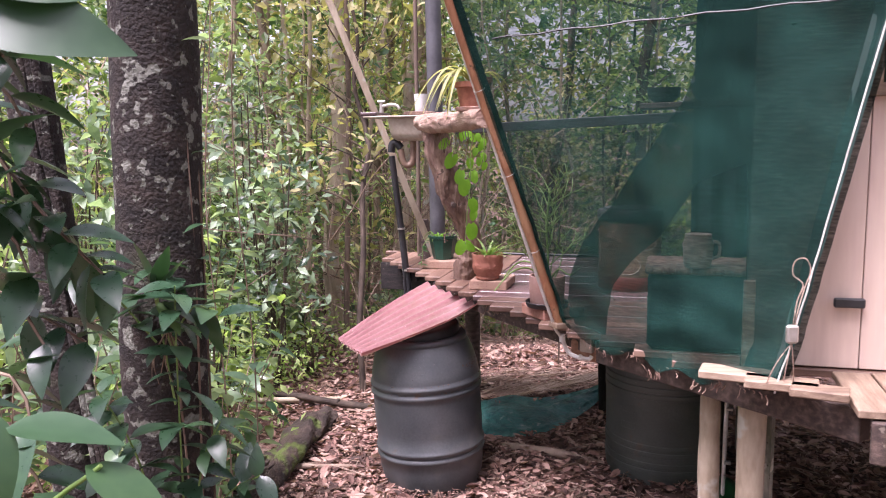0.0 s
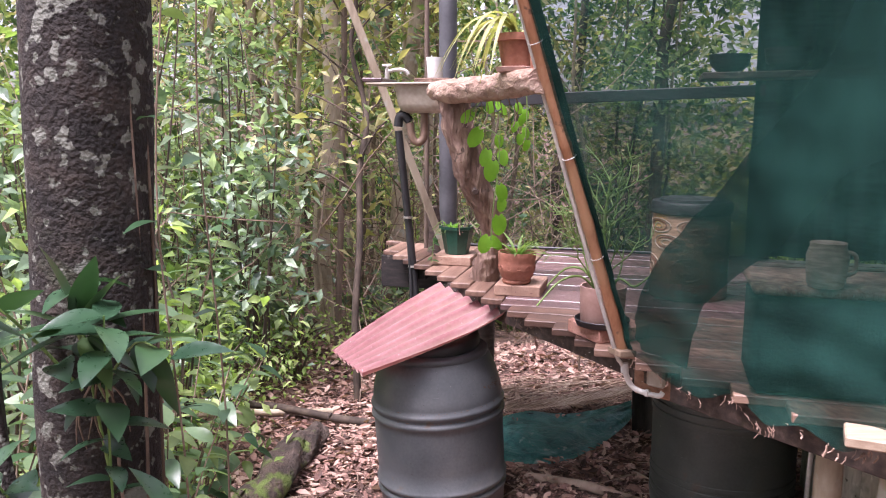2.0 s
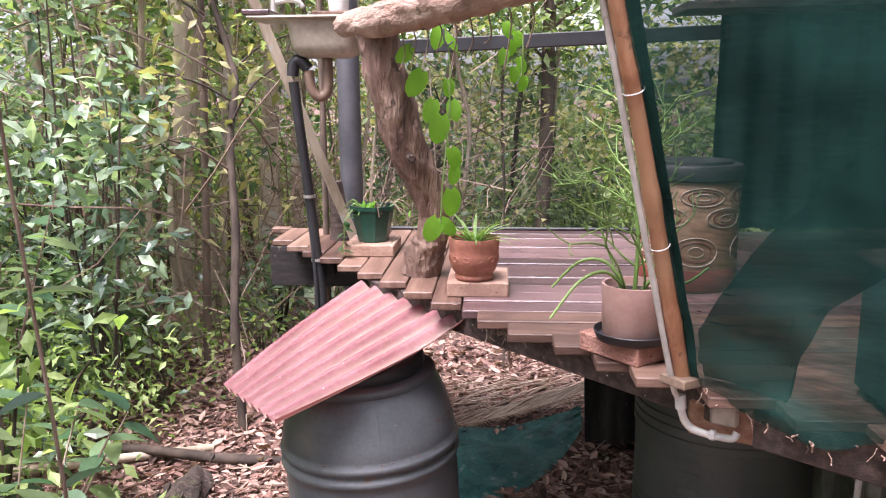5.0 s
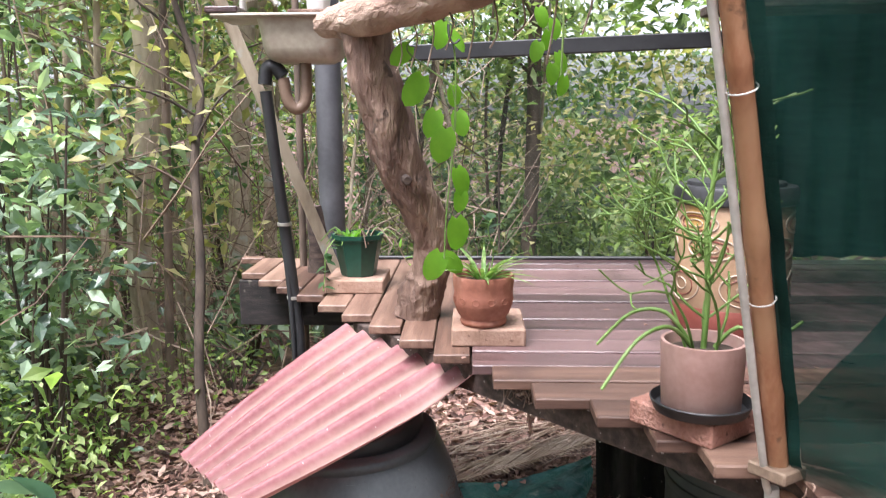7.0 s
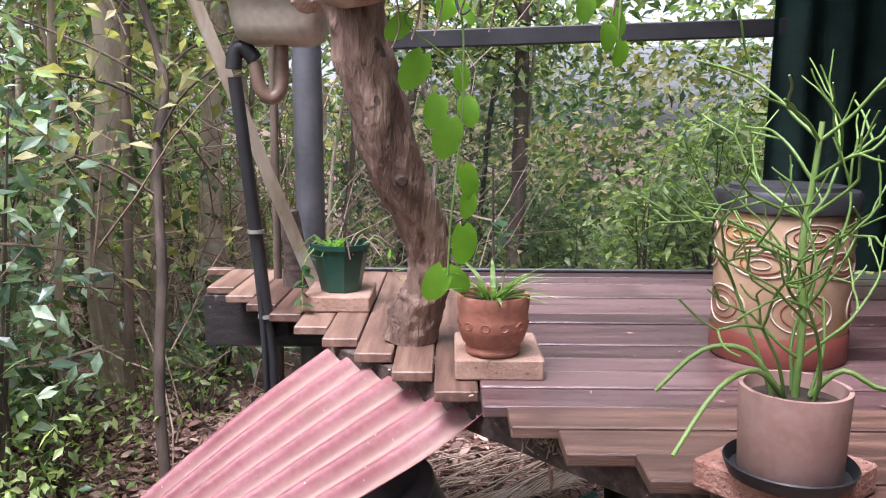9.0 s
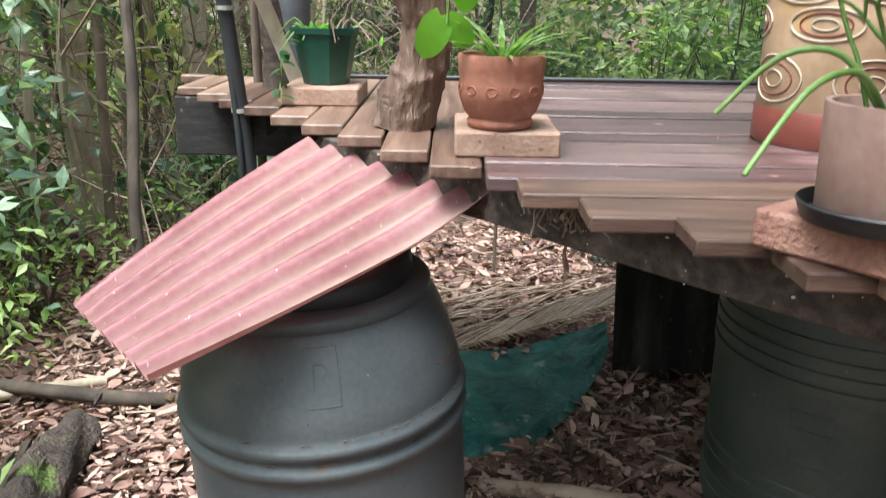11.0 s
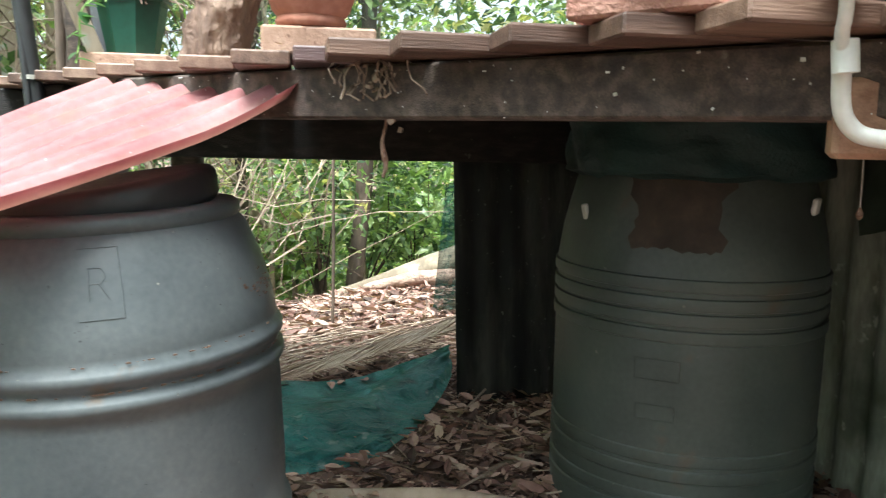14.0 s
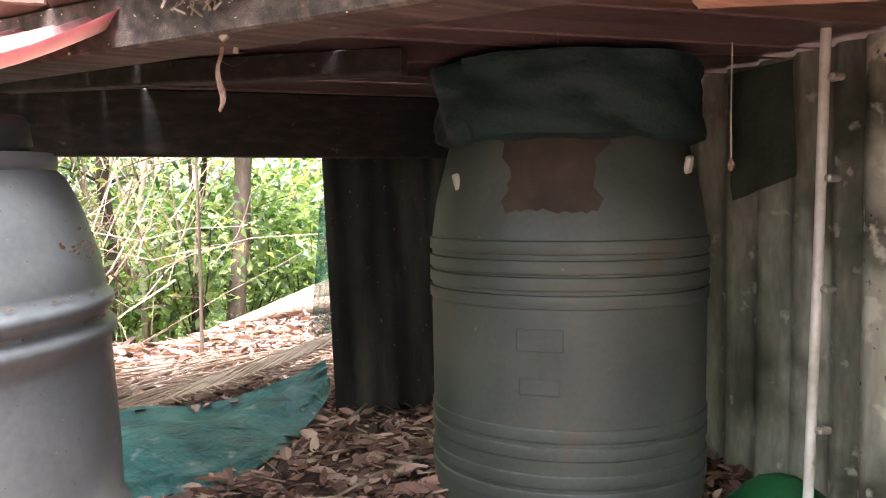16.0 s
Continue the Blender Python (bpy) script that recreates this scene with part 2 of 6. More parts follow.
faded = ramp(nt, grooves.outputs["Fac"], [(0.3, (0, 0, 0)), (1.0, (0.75, 0.75, 0.75))])
nt.links.new(mix(nt, faded, body.links[0].from_socket, (0.47, 0.345, 0.275)), body)
M_IRON = surface("weathered_zinc_sheet", [(0.25, (0.26, 0.255, 0.21)), (0.5, (0.5, 0.49, 0.415)), (0.75, (0.7, 0.69, 0.6))], 5, 50, 0.65, 0.1, bump=0.2, stretch=(2, 2, 0.5), patches=((4, 0.56, 0.7, (0.1, 0.1, 0.07), 7), (7, 0.58, 0.7, (0.2, 0.21, 0.15), 6), (16, 0.58, 0.64, (0.7, 0.69, 0.6), 5), (45, 0.66, 0.7, (0.06, 0.05, 0.035), 4)))
M_BLACKIRON = surface("blackened_sheet", [(0.25, (0.012, 0.012, 0.011)), (0.5, (0.036, 0.034, 0.03)), (0.75, (0.1, 0.092, 0.078))], 5, 50, 0.7, 0.1, bump=0.2, stretch=(2, 2, 0.4), patches=((60, 0.7, 0.74, (0.2, 0.19, 0.16), 2),))
M_MOSSIRON = surface("mossy_dark_sheet", [(0.25, (0.12, 0.125, 0.098)), (0.5, (0.28, 0.285, 0.23)), (0.75, (0.5, 0.5, 0.42))], 5, 50, 0.75, 0.05, bump=0.25, stretch=(2, 2, 0.5), patches=((4, 0.54, 0.68, (0.085, 0.1, 0.06), 7), (18, 0.62, 0.68, (0.55, 0.54, 0.46), 5)))
M_BARK = surface("lichen_bark", [(0.25, (0.006, 0.0042, 0.0032)), (0.5, (0.016, 0.011, 0.008)), (0.75, (0.04, 0.028, 0.021))], 14, 90, 0.92, bump=1.0, depth=0.014, patches=((4, 0.6, 0.8, (0.07, 0.085, 0.04), 5), (19, 0.60, 0.63, (0.17, 0.175, 0.145), 4), (38, 0.62, 0.66, (0.12, 0.125, 0.1), 4), (7, 0.66, 0.69, (0.19, 0.2, 0.165), 6)))
M_BARK2 = surface("pale_bark", [(0.25, (0.13, 0.1, 0.068)), (0.5, (0.28, 0.222, 0.155)), (0.75, (0.44, 0.37, 0.275))], 8, 60, 0.9, bump=0.5, vary=0.5, stretch=(1, 1, 0.3), patches=((6, 0.6, 0.66, (0.4, 0.39, 0.33), 4),))
M_BARK3 = surface("dark_bark", [(0.25, (0.03, 0.02, 0.014)), (0.5, (0.07, 0.05, 0.036)), (0.75, (0.14, 0.1, 0.075))], 10, 60, 0.9, bump=0.5, vary=0.4, stretch=(1, 1, 0.3))
M_DRIFT = surface("worn_log_timber", [(0.25, (0.058, 0.032, 0.024)), (0.5, (0.18, 0.11, 0.08)), (0.75, (0.35, 0.245, 0.182))], 14, 70, 0.8, bump=1.0, depth=0.015, stretch=(1, 1, 0.22), distort=0.6, patches=((14, 0.64, 0.68, (0.08, 0.05, 0.035), 5),))
M_LOGH = surface("pale_log_timber", [(0.25, (0.15, 0.09, 0.065)), (0.5, (0.33, 0.21, 0.16)), (0.75, (0.5, 0.37, 0.29))], 14, 70, 0.75, bump=0.9, depth=0.012, stretch=(1, 0.25, 1), distort=0.6, patches=((16, 0.66, 0.7, (0.12, 0.08, 0.06), 5),))
M_BAMBOO = surface("bamboo", [(0.25, (0.2, 0.085, 0.042)), (0.5, (0.36, 0.165, 0.085)), (0.75, (0.5, 0.28, 0.16))], 6, 70, 0.4, bump=0.1, stretch=(2, 2, 0.3), patches=((18, 0.66, 0.7, (0.12, 0.06, 0.035), 5), (5, 0.55, 0.7, (0.42, 0.24, 0.13), 6)))
M_BRICK = surface("tan_brick", [(0.25, (0.2, 0.115, 0.078)), (0.5, (0.31, 0.19, 0.135)), (0.75, (0.42, 0.28, 0.21))], 12, 110, 0.9, bump=0.7, depth=0.004, vary=0.2, patches=((70, 0.68, 0.72, (0.18, 0.1, 0.07), 3),))
M_TERRA = surface("terracotta", [(0.25, (0.2, 0.068, 0.04)), (0.5, (0.31, 0.12, 0.075)), (0.75, (0.42, 0.2, 0.14))], 10, 80, 0.75, bump=0.3, patches=((8, 0.62, 0.76, (0.18, 0.07, 0.05), 5),))
M_PINKPOT = surface("pale_pink_clay", [(0.25, (0.36, 0.2, 0.165)), (0.5, (0.47, 0.29, 0.245)), (0.75, (0.55, 0.38, 0.33))], 8, 80, 0.7, bump=0.15)
M_GREENPOT = surface("green_plastic", [(0.3, (0.006, 0.04, 0.026)), (0.7, (0.016, 0.075, 0.05))], 8, 60, 0.35, bump=0.05)
M_PVC = surface("dirty_white_pipe", [(0.3, (0.42, 0.4, 0.36)), (0.6, (0.64, 0.62, 0.57)), (0.8, (0.76, 0.74, 0.69))], 9, 60, 0.45, bump=0.15, patches=((14, 0.6, 0.7, (0.2, 0.16, 0.11), 5),))
M_PIPE = surface("grey_painted_steel", [(0.3, (0.06, 0.06, 0.066)), (0.7, (0.11, 0.11, 0.12))], 5, 60, 0.55, 0.1, bump=0.1)
M_STEEL = surface("dull_steel", [(0.3, (0.35, 0.33, 0.3)), (0.7, (0.55, 0.52, 0.47))], 8, 60, 0.4, 0.7, bump=0.05)
M_ENAMEL = surface("stained_enamel", [(0.3, (0.28, 0.235, 0.18)), (0.6, (0.42, 0.37, 0.295)), (0.8, (0.54, 0.48, 0.4))], 9, 60, 0.35, bump=0.05, patches=((7, 0.62, 0.74, (0.25, 0.15, 0.1), 5),))
M_WHITE = surface("white_plastic", [(0.3, (0.6, 0.6, 0.58)), (0.7, (0.75, 0.75, 0.73))], 8, 60, 0.5, bump=0.05)
M_WALL = surface("cream_plywood", [(0.25, (0.5, 0.37, 0.3)), (0.5, (0.62, 0.48, 0.4)), (0.75, (0.7, 0.58, 0.48))], 3, 40, 0.7, bump=0.15, stretch=(1, 1, 0.15))
M_STEP = surface("fresh_cut_timber", [(0.25, (0.15, 0.1, 0.068)), (0.5, (0.25, 0.175, 0.12)), (0.75, (0.36, 0.27, 0.195))], 6, 50, 0.7, bump=0.3, stretch=(1, 8, 8), vary=0.4)
M_NET = netting("green_shade_cloth", (0.014, 0.054, 0.044), 0.31)
M_NET2 = netting("dark_green_shade_cloth", (0.008, 0.022, 0.018), 0.17)
M_SCREEN = netting("black_insect_mesh", (0.02, 0.024, 0.02), 0.57)
# Pale patches put crease highlights into the colour; dark ones mark crinkles.
M_NETGROUND = surface("blue_green_sheen_cloth", [(0.3, (0.022, 0.11, 0.106)), (0.55, (0.05, 0.21, 0.2)), (0.8, (0.13, 0.34, 0.32))], 7, 140, 0.36, bump=0.8, bump_scale=18, depth=0.02, distort=1.2, translucent=0.2, patches=((7, 0.56, 0.68, (0.13, 0.27, 0.26), 7), (16, 0.64, 0.72, (0.3, 0.37, 0.36), 7), (9, 0.56, 0.7, (0.012, 0.06, 0.06), 6)))
M_DARKCLOTH = surface("dark_green_cloth", [(0.3, (0.006, 0.024, 0.019)), (0.7, (0.014, 0.048, 0.038))], 7, 120, 0.8, bump=0.4, depth=0.006)
M_LEAF = surface("forest_leaf", [(0.15, (0.04, 0.072, 0.034)), (0.4, (0.115, 0.175, 0.072)), (0.65, (0.2, 0.27, 0.105)), (0.9, (0.34, 0.4, 0.2))], 1.2, 30, 0.42, bump=0, island=0.7, translucent=0.5, spec=0.6)
M_LEAFD = surface("dark_glossy_leaf", [(0.15, (0.025, 0.06, 0.03)), (0.5, (0.05, 0.11, 0.045)), (0.85, (0.09, 0.17, 0.06))], 1.5, 30, 0.35, bump=0, island=0.6, translucent=0.4, spec=0.6)
M_LEAFY = surface("yellow_green_leaf", [(0.15, (0.18, 0.18, 0.07)), (0.5, (0.31, 0.29, 0.12)), (0.85, (0.46, 0.41, 0.22))], 1.2, 30, 0.5, bump=0, island=0.8, translucent=0.4)
M_LEAFB = surface("bright_green_leaf", [(0.15, (0.1, 0.27, 0.02)), (0.5, (0.17, 0.38, 0.03)), (0.85, (0.27, 0.5, 0.06))], 4, 30, 0.4, bump=0, island=0.5, translucent=0.4)
M_STEMG = surface("green_stem", [(0.2, (0.09, 0.17, 0.03)), (0.5, (0.155, 0.26, 0.06)), (0.8, (0.27, 0.36, 0.13))], 10, 50, 0.5, bump=0.05, island=0.4)
M_TWIG = surface("brown_twig", [(0.2, (0.09, 0.057, 0.04)), (0.5, (0.21, 0.145, 0.105)), (0.8, (0.38, 0.29, 0.22))], 8, 50, 0.85, bump=0.2, island=0.6)


# ---- ground ----
BANK = [(-3.0, 7.4), (-0.6, 5.5), (0.25, 4.62), (0.57, 4.64), (0.71, 4.76), (0.90, 4.97), (1.10, 5.24), (1.7, 5.35), (5.0, 5.2)]


def bank_y(x):
    for (x0, y0), (x1, y1) in zip(BANK, BANK[1:]):
        if x <= x1:
            return y0 + (y1 - y0) * (x - x0) / (x1 - x0)
    return BANK[-1][1]


def ground_z(x, y):
    z = -0.03
    z -= 0.22 * math.exp(-((x + 0.15) / 1.3) ** 2 - ((y - 2.55) / 0.85) ** 2)
    z -= 0.05 * math.exp(-((x + 0.1) / 0.6) ** 2 - ((y - 4.1) / 0.5) ** 2)
    if -3 < x < 5:
        k = (y - bank_y(x)) / 0.46
        z += 0.07 * min(max(k, 0), 1) * min(max((x + 0.2) / 0.5, 0), 1) * min(max(1 - (y - bank_y(x) - 0.2) / 1.2, 0), 1)
    z += 0.17 * max(0.0, min(x - 0.9, 6)) * min(max((y - 5.3) / 1.5, 0), 1)
    if y > 6.5:
        z -= 0.25 * min(y - 6.5, 9) * (0.5 + 0.5 * math.tanh((x + 0.2) * 0.9))
    if x < -2.5:
        z += 0.10 * min(-2.5 - x, 6)
    z += 0.05 * noise.noise(Vector((x * 0.6, y * 0.6, 0))) + 0.025 * noise.noise(Vector((x * 2.3, y * 2.3, 3)))
    return z


gx = [-400, -150, -60, -30, -18] + [-12 + 0.25 * i for i in range(37)] + [-3 + 0.08 * i for i in range(1, 76)] + [3 + 0.25 * i for i in range(1, 37)] + [18, 30, 60, 150, 400]
gy = [-400, -150, -60, -30, -14] + [-6 + 0.25 * i for i in range(29)] + [1 + 0.08 * i for i in range(1, 88)] + [8 + 0.25 * i for i in range(1, 49)] + [28, 45, 90, 200, 500]
gv = [(x, y, ground_z(x, y)) for y in gy for x in gx]
NX = len(gx)
gf = [(j * NX + i, j * NX + i + 1, (j + 1) * NX + i + 1, (j + 1) * NX + i) for j in range(len(gy) - 1) for i in range(NX - 1)]
ground = raw("ground", gv, gf, M_SOIL, smooth=True)
tagged(ground, "brown forest soil under fallen leaves", "ground", kind="structure")

# ---- deck ----
EDGE = [(2.45, 0.62), (2.58, 0.36), (2.68, 0.20), (2.82, -0.075), (3.17, -0.39), (3.41, -0.572), (3.57, -0.727), (3.766, -0.866), (4.01, -1.053), (4.271, -1.24), (4.66, -1.534), (4.955, -1.758), (5.3, -1.80)]


def edge_u(v):
    for (v0, u0), (v1, u1) in zip(EDGE, EDGE[1:]):
        if v <= v1:
            return u0 + (u1 - u0) * (v - v0) / (v1 - v0)
    return EDGE[-1][1]


def edge_v(u):
    for (v0, u0), (v1, u1) in zip(EDGE, EDGE[1:]):
        if u >= u1:
            return v0 + (v1 - v0) * (u - u0) / (u1 - u0)
    return EDGE[-1][0]


deck_floor = tagged(new("deck_floor"), "weathered brown timber deck boards with saw-tooth ends", "deck", kind="structure")
PITCH, FIRST, FAR = 0.111, 2.80, 5.25


def deck_board(u0, u1, v0, v1, mat=M_DECK, along_u=True, z=DZ):
    c = P((u0 + u1) / 2, (v0 + v1) / 2, z - 0.012 + random.uniform(-0.002, 0.002))
    if along_u:
        bm, turn = boxed(Matrix(), u1 - u0, v1 - v0, 0.024, 0.003), 0
    else:
        bm, turn = boxed(Matrix(), v1 - v0, u1 - u0, 0.024, 0.003), 90
    ob = part("plank", bm, mat, deck_floor, smooth=False)
    ob.matrix_basis = Matrix.Translation(c) @ DECK @ pose(0, 0, 0, random.uniform(-0.3, 0.3), 0, turn + random.uniform(-0.25, 0.25))


SPLIT = -0.862
i = 0
while FIRST + i * PITCH < FAR - 0.05:
    v0 = FIRST + i * PITCH
    left = max(edge_u(v0) + random.uniform(-0.01, 0.01), SPLIT)
    if v0 < 3.17:
        left = max(left, 0.363 - (v0 - 2.548) * 1.175)
    cut = random.choice((0.9, 1.4, 2.1))
    deck_board(left, cut - 0.002, v0, v0 + PITCH - 0.005, M_DECK2 if i < 9 else M_DECK)
    deck_board(cut + 0.002, 3.2, v0, v0 + PITCH - 0.005)
    i += 1
for k in range(10):
    u0 = SPLIT - 0.003 - 0.096 * (k + 1)
    deck_board(u0, u0 + 0.0915, edge_v(u0) + random.uniform(-0.008, 0.008), FAR, M_DECK2, along_u=False)


def beam(name, a, b, w, h, mat, label):
    ob = part(name, plank(a, b, w, h), mat, smooth=False)
    return tagged(ob, label, "beam", kind="structure")


BT = DZ - 0.0265
beam("edge_beam", (-0.02, 4.50, BT - 0.040), (0.615, 3.235, BT - 0.040), 0.10, 0.078, M_DARKWOOD, "dark damp timber bearer under the deck boards")
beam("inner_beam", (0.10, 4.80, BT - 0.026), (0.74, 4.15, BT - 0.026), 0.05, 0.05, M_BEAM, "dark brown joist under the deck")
beam("front_beam", P(-0.20, 3.20, BT - 0.05), P(0.60, 2.50, BT - 0.05), 0.06, 0.1, M_DARKWOOD, "dark timber bearer under the platform edge")
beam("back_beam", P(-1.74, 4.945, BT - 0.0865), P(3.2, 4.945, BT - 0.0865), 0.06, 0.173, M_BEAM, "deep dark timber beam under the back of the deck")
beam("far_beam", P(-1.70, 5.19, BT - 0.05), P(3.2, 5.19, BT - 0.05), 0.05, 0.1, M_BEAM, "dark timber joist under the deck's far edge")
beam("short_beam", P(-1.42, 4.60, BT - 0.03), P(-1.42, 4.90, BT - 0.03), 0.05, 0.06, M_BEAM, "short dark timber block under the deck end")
for u, v in ((-1.2, 5.19), (0.40, 5.19), (2.0, 5.19), (2.2, 2.6), (2.9, 4.0)):
    p = P(u, v, 0)
    g = ground_z(p.x, p.y) - 0.1
    top = BT - 0.1
    ob = part("deck_post", tubed([(p.x, p.y, g), (p.x, p.y, top)], 0.05, 12, 0.1), M_DARKWOOD)
    tagged(ob, "round dark timber post holding up the deck", "post", "deck posts")

# porch in front of the hut wall
for k in range(16):
    u0 = 0.56 + 0.115 * k
    near = 2.40 - 0.06 * k
    deck_board(u0, u0 + 0.109, max(near, 1.7), 2.795, M_STEP, along_u=False, z=DZ - 0.004)
beam("porch_beam", P(0.60, 2.42, BT - 0.065), P(2.4, 1.80, BT - 0.065), 0.06, 0.12, M_DARKWOOD, "dark bearer under the porch boards")
for k, (a, b, w) in enumerate((((0.83, 2.51, 0), (1.05, 2.41, 0), 0.10), ((0.93, 2.40, 0), (1.12, 2.32, 0), 0.09), ((1.03, 2.31, 0), (1.17, 2.24, 0), 0.08))):
    a, b = Vector(a), Vector(b)
    a.z = b.z = DZ + 0.017
    ob = part("loose_board", plank(a, b, w, 0.026), M_STEP, smooth=False)
    tagged(ob, "pale new timber offcut laid on the platform edge", "board", "offcuts on the platform edge")

# ---- hut ----
def wall_box(name, u0, u1, v0, v1, z0, z1, mat, label):
    ob = part(name, boxed(Matrix.Translation(P((u0 + u1) / 2, (v0 + v1) / 2, (z0 + z1) / 2)) @ DECK, u1 - u0, v1 - v0, z1 - z0, 0.002), mat, smooth=False)
    return tagged(ob, label, "wall", kind="structure")


WT = 3.0
wall_front = tagged(new("wall_front"), "cream plywood hut wall with upright panel joints", "wall", kind="structure")
u = 0.30
for k, w in enumerate((0.34, 0.30, 0.42, 0.42, 0.42, 0.42, 0.42)):
    z0, z1 = DZ + 0.004, WT
    if k in (1, 2):
        z1 = 1.83
        pb = part("panel", boxed(Matrix.Translation(P(u + w / 2, 2.83, (2.55 + WT) / 2)) @ DECK, w - 0.003, 0.03, WT - 2.55, 0.002), M_WALL, wall_front, smooth=False)
    part("panel", boxed(Matrix.Translation(P(u + w / 2, 2.83, (z0 + z1) / 2)) @ DECK, w - 0.003, 0.03, z1 - z0, 0.002), M_WALL, wall_front, smooth=False)
    u += w
window = thing("window_1", "hut window with a cream painted timber frame", "window", kind="structure")
wu0, wu1, wz0, wz1 = 0.64, 1.36, 1.83, 2.55
for a, b in (((wu0, wz0), (wu1, wz0)), ((wu0, wz1), (wu1, wz1)), ((wu0, wz0), (wu0, wz1)), ((wu1, wz0), (wu1, wz1))):
    pa, pb = P(a[0], 2.805, a[1]), P(b[0], 2.805, b[1])
    part("window_frame", boxed(between(pa, pb, (SA, CA, 0)), (pb - pa).length + 0.04, 0.04, 0.045, 0.004), M_STEP, window, smooth=False)
M_GLASS = bpy.data.materials.new("window_glass")
M_GLASS.use_nodes = True
gb = M_GLASS.node_tree.nodes["Principled BSDF"]
gb.inputs["Base Color"].default_value = (0.8, 0.9, 0.88, 1)
gb.inputs["Roughness"].default_value, gb.inputs["Transmission Weight"].default_value, gb.inputs["IOR"].default_value = 0.03, 1.0, 1.45
part("pane", boxed(Matrix.Translation(P((wu0 + wu1) / 2, 2.835, (wz0 + wz1) / 2)) @ DECK, wu1 - wu0, 0.005, wz1 - wz0, 0), M_GLASS, window)
bolt = part("door_bolt", boxed(Matrix.Translation(P(0.60, 2.795, 1.17)) @ DECK, 0.09, 0.02, 0.03, 0.004), M_BLACK, smooth=False)
tagged(bolt, "small dark iron bolt fixed to the hut wall", "bolt")

wall_box("wall_side", 3.2, 3.28, 2.8, FAR, DZ - 0.03, WT, M_DARKWOOD, "dark timber hut side wall")
wall_box("wall_inner", 1.55, 1.59, 2.86, FAR - 0.07, DZ + 0.004, WT, M_DARKWOOD, "dark timber partition inside the hut")
wall_box("hut_roof", -0.2, 3.4, 2.55, FAR + 0.15, WT, WT + 0.05, M_IRON, "weathered zinc roof over the hut")


def cloth(corner, nu, nv, fold, seed=0.0, thick=0.0):
    """A cloth from corner(s, t), with folds square to it."""
    bm = bmesh.new()
    rows = []
    for j in range(nv + 1):
        row = []
        for i in range(nu + 1):
            s, t = i / nu, j / nv
            p = corner(s, t)
            du = (corner(min(s + 0.01, 1), t) - corner(max(s - 0.01, 0), t))
            dv = (corner(s, min(t + 0.01, 1)) - corner(s, max(t - 0.01, 0)))
            n = du.cross(dv).normalized()
            w = noise.noise(Vector((s * 3 + seed, t * 3, seed))) + 0.45 * noise.noise(Vector((s * 9 + t * 4, t * 3 + seed, 7)))
            row.append(bm.verts.new(p + n * fold * w))
        rows.append(row)
    for r0, r1 in zip(rows, rows[1:]):
        for i in range(nu):
            bm.faces.new((r0[i], r0[i + 1], r1[i + 1], r1[i]))
    if thick:
        bmesh.ops.solidify(bm, geom=bm.faces[:], thickness=thick)
    return bm


curtain = part("green_curtain", cloth(lambda s, t: P(0.17 + 1.41 * s, FAR - 0.10 + 0.022 * math.sin(s * 60), DZ + 0.03 + (WT - DZ - 0.05) * t), 120, 12, 0.01, 3, 0.002), M_DARKCLOTH)
tagged(curtain, "dark green cloth curtain hanging across the back of the deck", "curtain")

# ---- back screen ----
screen = thing("back_screen", "black mesh screen stretched below a dark rail", "screen")
part("mesh", cloth(lambda s, t: P(-1.32 + 1.6 * s, 5.225, DZ + 0.01 + 0.8 * t), 10, 6, 0.004, 1), M_SCREEN, screen)
part("rail", plank(P(-1.30, 5.19, 1.765), P(0.24, 5.19, 1.823), 0.045, 0.06), M_BLACK, screen, smooth=False)
part("bottom_strip", plank(P(-1.32, 5.225, DZ + 0.008), P(0.30, 5.225, DZ + 0.008), 0.02, 0.014), M_BLACK, screen, smooth=False)
part("upright", plank(P(0.30, 5.2, DZ), P(0.30, 5.2, WT), 0.04, 0.04), M_DARKWOOD, screen, smooth=False)

# ---- drums ----
def interp(tab, x):
    for (x0, y0), (x1, y1) in zip(tab, tab[1:]):
        if x <= x1:
            return y0 + (y1 - y0) * (x - x0) / (x1 - x0)
    return tab[-1][1]


def ridge(p, r, z, h=0.011, w=0.016):
    p += [(r, z - w), (r + h * 0.8, z - w * 0.5), (r + h, z), (r + h * 0.8, z + w * 0.5), (r, z + w)]


prof = [(0.235, -0.14), (0.245, -0.10), (0.262, -0.04), (0.272, 0.02)]
ridge(prof, 0.274, 0.09)
ridge(prof, 0.276, 0.13)
prof += [(0.280, 0.22), (0.281, 0.385)]
ridge(prof, 0.281, 0.424)
ridge(prof, 0.281, 0.467)
prof += [(0.281, 0.495), (0.277, 0.53), (0.260, 0.60), (0.238, 0.655), (0.226, 0.668), (0.229, 0.674), (0.229, 0.688), (0.222, 0.694), (0.18, 0.695)]
rp0 = random.Random(77)
drum = thing("grey_drum", "grey plastic storage drum with ribbed bands under the red sheet", "drum", at=(-0.064, 4.19, 0))
drum.rotation_euler = (0, radians(-3.5), 0)
drum_body = part("body", lathe(prof, 64), M_DRUM, drum)
part("lid", lathe([(0.176, -0.03), (0.184, -0.02), (0.185, 0.016), (0.178, 0.026), (0.15, 0.028)], 48, pose(0.012, 0, 0.706, 0, -7, 0)), M_BLACK, drum, "black screw lid")
logo = bmesh.new()
